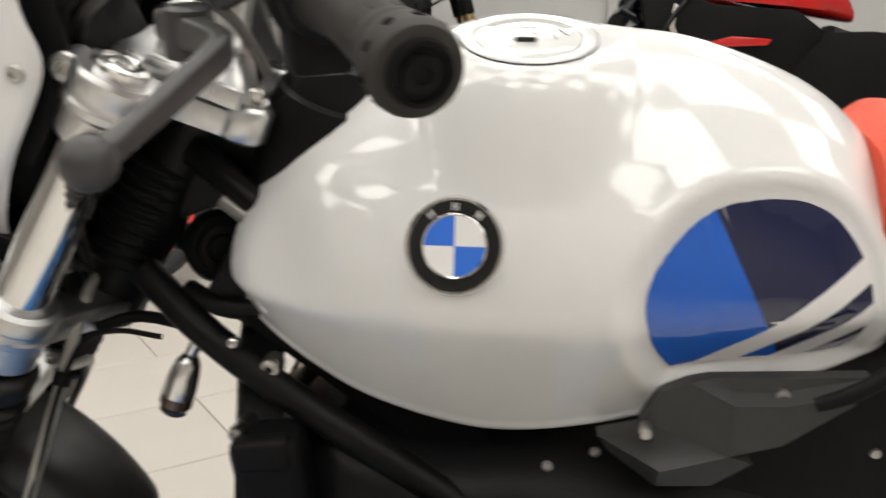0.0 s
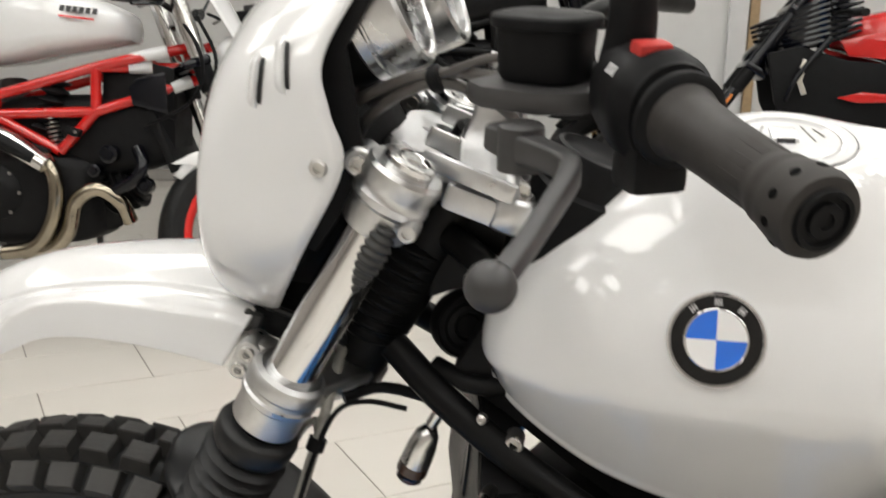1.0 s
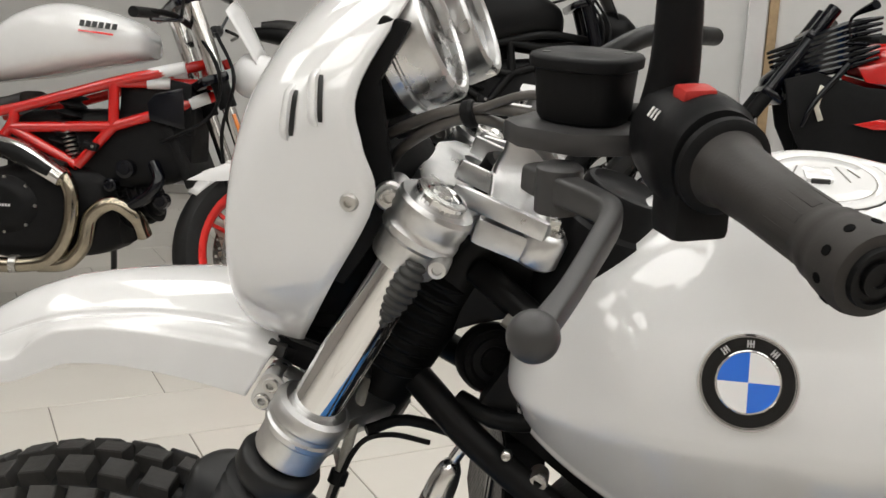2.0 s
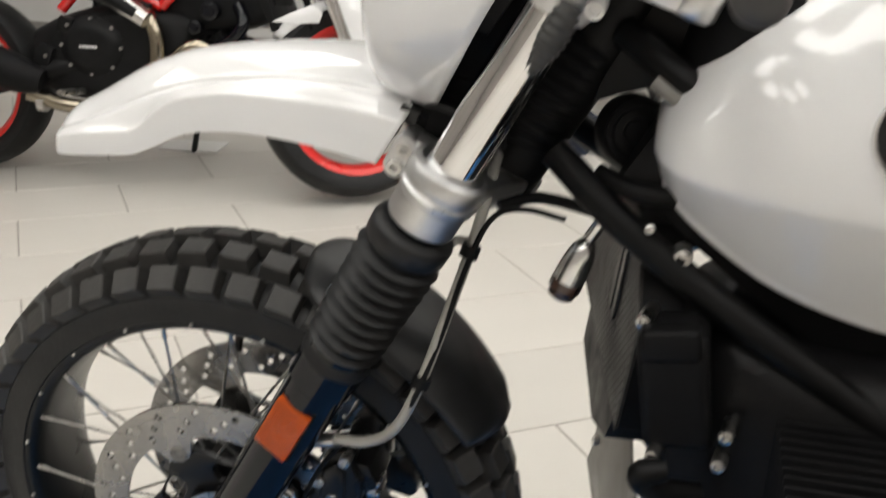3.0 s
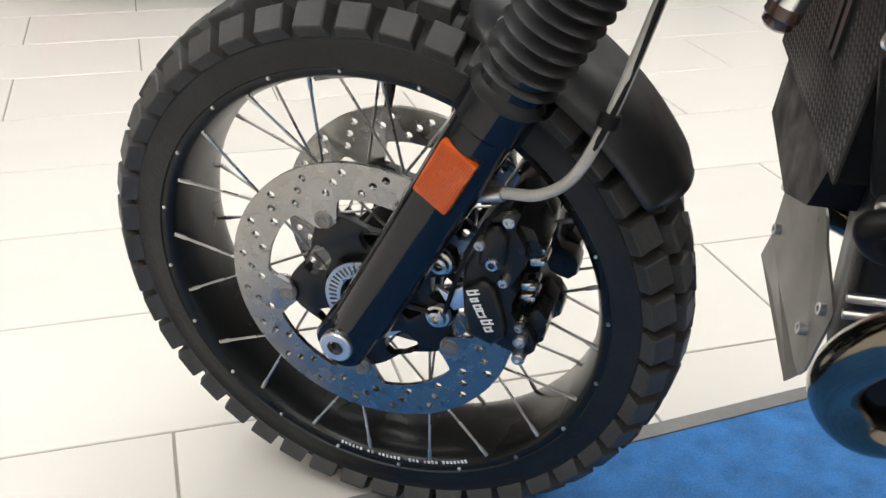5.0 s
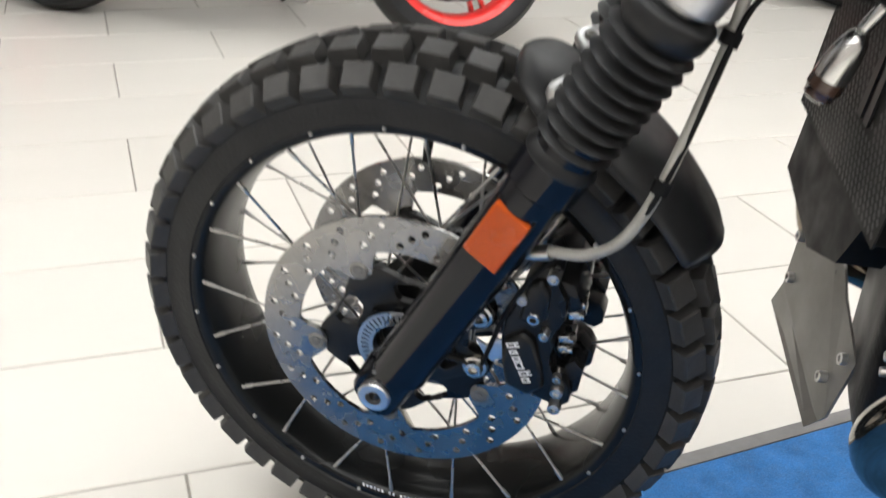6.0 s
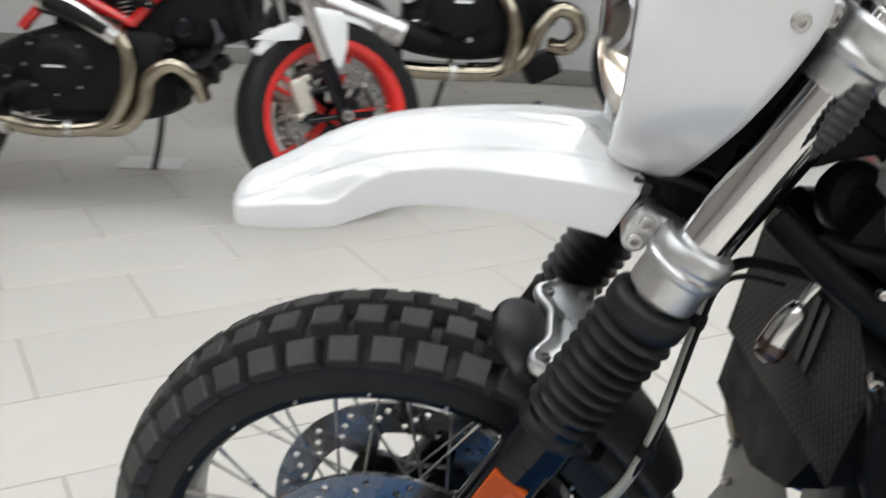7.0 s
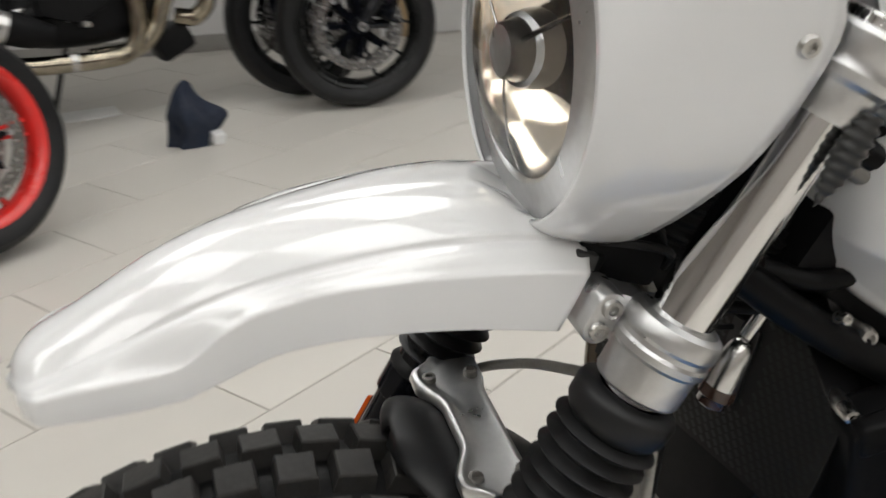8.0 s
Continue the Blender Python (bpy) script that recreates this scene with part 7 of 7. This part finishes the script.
    for s in (-1, 1):
        part("grip", tube(B(), [(-0.27, 0.29 * s, 1.305), (-0.30, 0.385 * s, 1.30)], 0.019, 14, 1), rubber, b)
        part("lever", tube(B(), [(-0.21, 0.23 * s, 1.30), (-0.19, 0.30 * s, 1.285), (-0.24, 0.40 * s, 1.275)], 0.007, 8, 4), fork_black, b)
        part("mirror", tube(B(), [(-0.22, 0.20 * s, 1.30), (-0.20, 0.26 * s, 1.40), (-0.26, 0.38 * s, 1.45)], [0.006, 0.006, 0.022], 10, 4), fork_black, b)
    part("headlight", body([(-0.10, 1.16, 1.06, 0.06), (-0.06, 1.20, 1.03, 0.09), (0.02, 1.19, 1.02, 0.095), (0.07, 1.15, 1.05, 0.07), (0.09, 1.12, 1.07, 0.04)], 20, 0.8), fender_mat, b, "headlight shell")
    bm = B()
    skin(bm, [[(-0.10 + 0.10 * u, 0.13 * v * (1 - 0.35 * u), 1.34 - 0.20 * u + 0.05 * (1 - v * v)) for v in (i / 6 - 1 for i in range(13))] for u in (j / 6 for j in range(7))], closed=False)
    scr = part("fly_screen", bm, fender_mat, b, smooth=80)
    md = scr.modifiers.new("thickness", "SOLIDIFY")
    md.thickness = 0.004
    bars(b, "cable", [((-0.14, -0.10, 1.26), (-0.06, -0.16, 1.10), (-0.10, -0.15, 0.90), (-0.09, -0.12, 0.70)), ((-0.20, -0.15, 1.28), (-0.10, -0.19, 1.12), (-0.13, -0.17, 0.96), (-0.30, -0.15, 0.85))], 0.006, black_plastic, "black cable")
    if fairing:
        for s in (-1, 1):
            bm = B()
            plate(bm, [(0.02, 1.12), (-0.10, 1.16), (-0.30, 1.10), (-0.62, 1.08), (-0.74, 0.98), (-0.60, 0.80), (-0.30, 0.70), (-0.10, 0.72), (-0.02, 0.90)], 0.03, axes((0, 0.19 * s, 0), (1, 0, 0), (0, -1, 0)), (), 0.010)
            part("side_fairing", bm, black_plastic, b, "satin black side fairing")
            part("fairing_strut", tube(B(), [(-0.22, 0.215 * s, 1.20), (-0.10, 0.225 * s, 1.02), (-0.06, 0.22 * s, 0.90)], [0.016, 0.012, 0.010], 10, 4), fork_black, b)
            bm = B()
            plate(bm, [(-0.135, 1.09), (-0.115, 1.10), (-0.095, 1.0), (-0.12, 0.93), (-0.14, 0.94), (-0.118, 1.0)], 0.008, axes((0, 0.228 * s, 0), (1, 0, 0), (0, -1, 0)), (), 0.002)
            part("fairing_trim", bm, pale_caliper, b, "pale trim blade")
            bm = B()
            plate(bm, [(-0.26, 1.19), (-0.42, 1.235), (-0.68, 1.20), (-0.74, 1.08), (-0.56, 1.10), (-0.30, 1.12)], 0.02, axes((0, 0.178 * s, 0), (1, 0, 0), (0, -1, 0)), (), 0.008)
            part("tank_panel", bm, red_paint, b, "red tank panel")
            bm = B()
            plate(bm, [(-0.35, 0.82), (-0.60, 0.98), (-0.95, 0.99), (-1.20, 0.95), (-1.22, 0.60), (-0.90, 0.46), (-0.50, 0.48), (-0.28, 0.60)], 0.05, axes((0, 0.165 * s, 0), (1, 0, 0), (0, -1, 0)), (), 0.014)
            part("rear_side_panel", bm, black_plastic, b, "black side panel")
            bm = B()
            plate(bm, [(-0.26, 0.925), (-0.36, 0.955), (-0.52, 0.945), (-0.50, 0.915), (-0.34, 0.905)], 0.012, axes((0, 0.213 * s, 0), (1, 0, 0), (0, -1, 0)), (), 0.004)
            part("fairing_stripe", bm, red_paint, b, "red stripe on the fairing")
            for k in range(5):
                part("panel_screw", lathe(B(), [(0, 0.003), (0.006, 0.003), (0.007, 0)], V(-0.50 - 0.13 * k, 0.192 * s, 0.60 + 0.05 * (k % 2)), (0, s, 0), 8), steel, b)
            for k in range(8):
                bm = B()
                tube(bm, [(0.02 + 0.006 * k, 0.05 * s, 1.10 + 0.022 * k), (-0.10, 0.14 * s, 1.15 + 0.025 * k), (-0.22, 0.18 * s, 1.19 + 0.028 * k), (-0.34, 0.17 * s, 1.24 + 0.026 * k)], [0.008, 0.018, 0.018, 0.008], 8, 4)
                part("cowl_strake", bm, fork_black, b)
    if low:
        # the body sits lower on its wheels than the plain machine
        drop = {"fuel_tank": low + 0.06, "engine": low + 0.04, "clutch_cover": low + 0.04, "cover_screw": low + 0.04, "cover_mark": low + 0.04, "cooling_fin": low + 0.04, "cylinder": low + 0.04, "engine_cover": low + 0.04}
        for ch in b.children:
            kind = ch.name.split(".")[0]
            if ch in fixed or kind in ("rear_wheel", "side_stand") or (trellis and kind in ("frame_tube", "frame_sticker", "exhaust_pipe", "pipe_clamp", "heat_shield", "airbox_cover", "side_panel", "spring_coil", "engine_hose", "engine_boss")):
                continue
            if kind in ("silencer", "silencer_cap"):
                ch.matrix_basis = Matrix.Translation((0, 0, -0.055))
            else:
                ch.matrix_basis = Matrix.Translation((0, 0, drop.get(kind, low))) @ Matrix.Diagonal((1, 1, 0.87, 1))
    if trellis:
        for ch in b.children:
            if ch.name.startswith("fuel_tank"):
                ch.matrix_basis = Matrix.Translation((-0.12, 0, 0)) @ ch.matrix_basis
            if ch in fixed:
                ch.matrix_basis = Matrix.Translation((0.09, 0, 0)) @ Matrix.Translation((0, 0, 0.32)) @ Matrix.Rotation(radians(-5), 4, "Y") @ Matrix.Translation((0, 0, -0.32)) @ Matrix.Scale(0.93, 4) @ Matrix.Translation((-0.09, 0, 0))
            elif ch.name.startswith("rear_wheel"):
                ch.matrix_basis = Matrix.Translation((REAR + 0.09, 0, 0)) @ Matrix.Scale(0.93, 4) @ Matrix.Translation((-REAR, 0, 0))
        hub = V(0.09, 0, 0.345 * 0.93)
    if steer:
        foot = hub + V(0, -0.115, 0)
        turn = Matrix.Translation(foot + V(0, 0, 0.030)) @ Matrix.Rotation(radians(steer), 4, fd) @ Matrix.Translation(-foot)
        for ch in fixed:
            ch.matrix_basis = turn @ ch.matrix_basis
    if back:
        for ch in b.children:
            if ch not in fixed:
                ch.matrix_basis = Matrix.Translation((-back, 0, 0)) @ ch.matrix_basis
    return b


leanA = pose(-0.62, 2.16, 0, -5, 0, 4)
naked_bike(leanA, "white naked motorcycle with red trellis frame and red wheels", white_paint, red_paint, red_rim, silver_tube, white_paint, tank_marks=sticker_black, steer=34.0, eng=-0.13, low=-0.05, trellis=True)
naked_bike(pose(0.53, 3.73, 0, -5, 0, 12), "black motorcycle with black wheels and tan exhaust pipes", frame_black, frame_black, rim_black, gold_fork, frame_black, eng=-0.22, fine=True, looped=True)
naked_bike(pose(0.89, 3.44, 0, 5, 0, 180), "black and red motorcycle with satin black side fairing", red_paint, frame_black, rim_black, fork_black, fork_black, eng=0.0, fairing=True, fine=True, back=0.33, low=-0.04)
# stand plates
for (x, y, turn) in ((-1.395, 2.600, 8), (-0.33, 3.74, 12)):
    bm = B()
    box(bm, (0.235, 0.165, 0.008), Matrix.Translation((0, 0, 0.004)), 0.002)
    pl = part("stand_plate", bm, material("pale_plate", (0.80, 0.80, 0.78), 0.5, grain=0.05, scale=40), None)
    pl.matrix_basis = pose(x, y, 0, 0, 0, turn)
    tagged(pl, "pale square plate under a side stand on the floor", "stand plate", "stand plates")
# folded dark cloth on the floor
bm = B()
rings = []
for k in range(17):
    t = k / 16
    z = 0.250 * t
    w = 0.062 * (1 - t) ** 0.7 + 0.030 * math.exp(-((t - 0.45) / 0.25) ** 2) + 0.012
    if k == 16:
        w *= 0.5
    ring = []
    for i in range(40):
        q = 2 * math.pi * i / 40
        rr = w * (1 + 0.16 * math.sin(3 * q + 2.0 * t) + 0.12 * math.sin(5 * q - 4 * t) + 0.07 * math.sin(11 * q + 9 * t))
        bulge = 0.050 * math.exp(-((t - 0.40) / 0.22) ** 2) * max(0.0, math.cos(q))
        ring.append((rr * 1.05 * math.cos(q) + bulge - 0.010 + 0.012 * math.sin(6 * t), rr * 0.8 * math.sin(q), z))
    rings.append(ring)
skin(bm, rings)
cloth = part("cloth", bm, cloth_navy, None, smooth=60)
cloth.matrix_basis = pose(0.07, 3.12, 0.0, 0, 0, 10)
tagged(cloth, "crumpled navy blue cloth standing on the tiled floor", "cloth")
bm = B()
box(bm, (0.05, 0.06, 0.05), pose(0.155, 3.09, 0.027, 10, 0, 20), 0.012, 3)
tagged(part("crumpled_paper", bm, letter_white, None), "small white crumpled paper beside the dark cloth", "paper")
# door and frame in the back wall
door = thing("door_1", "white door with a pale wooden edge strip in the back wall", "door", pose(1.69, y1 - 0.02, 0), kind="structure")
bm = B()
box(bm, (0.86, 0.04, 2.06), pose(0.06, 0.0, 1.035), 0.004)
part("door_leaf", bm, wall_paint, door)
for x in (-0.42, 0.54):
    bm = B()
    box(bm, (0.10, 0.07, 2.14), pose(x, -0.02, 1.075), 0.005)
    part("door_jamb", bm, white_paint, door)
bm = B()
box(bm, (0.05, 0.075, 2.14), pose(-0.335, -0.022, 1.075), 0.004)
part("wood_strip", bm, door_wood, door)
bm = B()
box(bm, (1.06, 0.07, 0.10), pose(0.06, -0.02, 2.19), 0.005)
part("door_head", bm, white_paint, door)

# ---- floor tiles, each a piece of the floor ----
tm = Matrix.Rotation(radians(TILE_TURN), 4, "Z")
t_ = bmesh.new()
bmesh.ops.create_cube(t_, size=1.0, matrix=Matrix.Diagonal((TILE_L - JOINT, TILE_W - JOINT, 0.006, 1)))
bmesh.ops.bevel(t_, geom=[e for e in t_.edges if e.verts[0].co.z > 0 and e.verts[1].co.z > 0], offset=0.0012, segments=1, affect="EDGES")
tile_mesh = part("floor_tile", t_, tile_face, floor, smooth=0)
used = False
for j in range(-27, 29):
    for i in range(-12, 13):
        c = Vector((TILE_U + (i + (0.5 if j % 2 else 0.0)) * TILE_L, TILE_V + (j + 0.5) * TILE_W, -0.003))
        w = tm @ c
        if not (x0 - 0.4 < w.x < x1 + 0.4 and y0 - 0.4 < w.y < y1 + 0.4):
            continue
        m = tm @ Matrix.Translation(c) @ pose(0, 0, random.uniform(-0.0002, 0.0002), random.uniform(-0.02, 0.02), random.uniform(-0.02, 0.02), 0)
        corners = [m @ Vector((TILE_L / 2 * p, TILE_W / 2 * q, 0)) for p in (-1, 1) for q in (-1, 1)]
        if any(not (x0 < q.x < x1 and y0 < q.y < y1) for q in corners):
            # a tile cut to the wall
            cut = B()
            bmesh.ops.create_cube(cut, size=1.0, matrix=m @ Matrix.Diagonal((TILE_L - JOINT, TILE_W - JOINT, 0.006, 1)))
            for co, no in (((x0, 0, 0), (-1, 0, 0)), ((x1, 0, 0), (1, 0, 0)), ((0, y0, 0), (0, -1, 0)), ((0, y1, 0), (0, 1, 0))):
                bmesh.ops.bisect_plane(cut, geom=cut.verts[:] + cut.edges[:] + cut.faces[:], plane_co=co, plane_no=no, clear_outer=True)
            if len(cut.faces) > 2:
                part("floor_tile", cut, tile_face, floor, smooth=0)
            else:
                cut.free()
            continue
        if not used:
            tile_mesh.matrix_basis = m
            used = True
        else:
            again(tile_mesh, m)
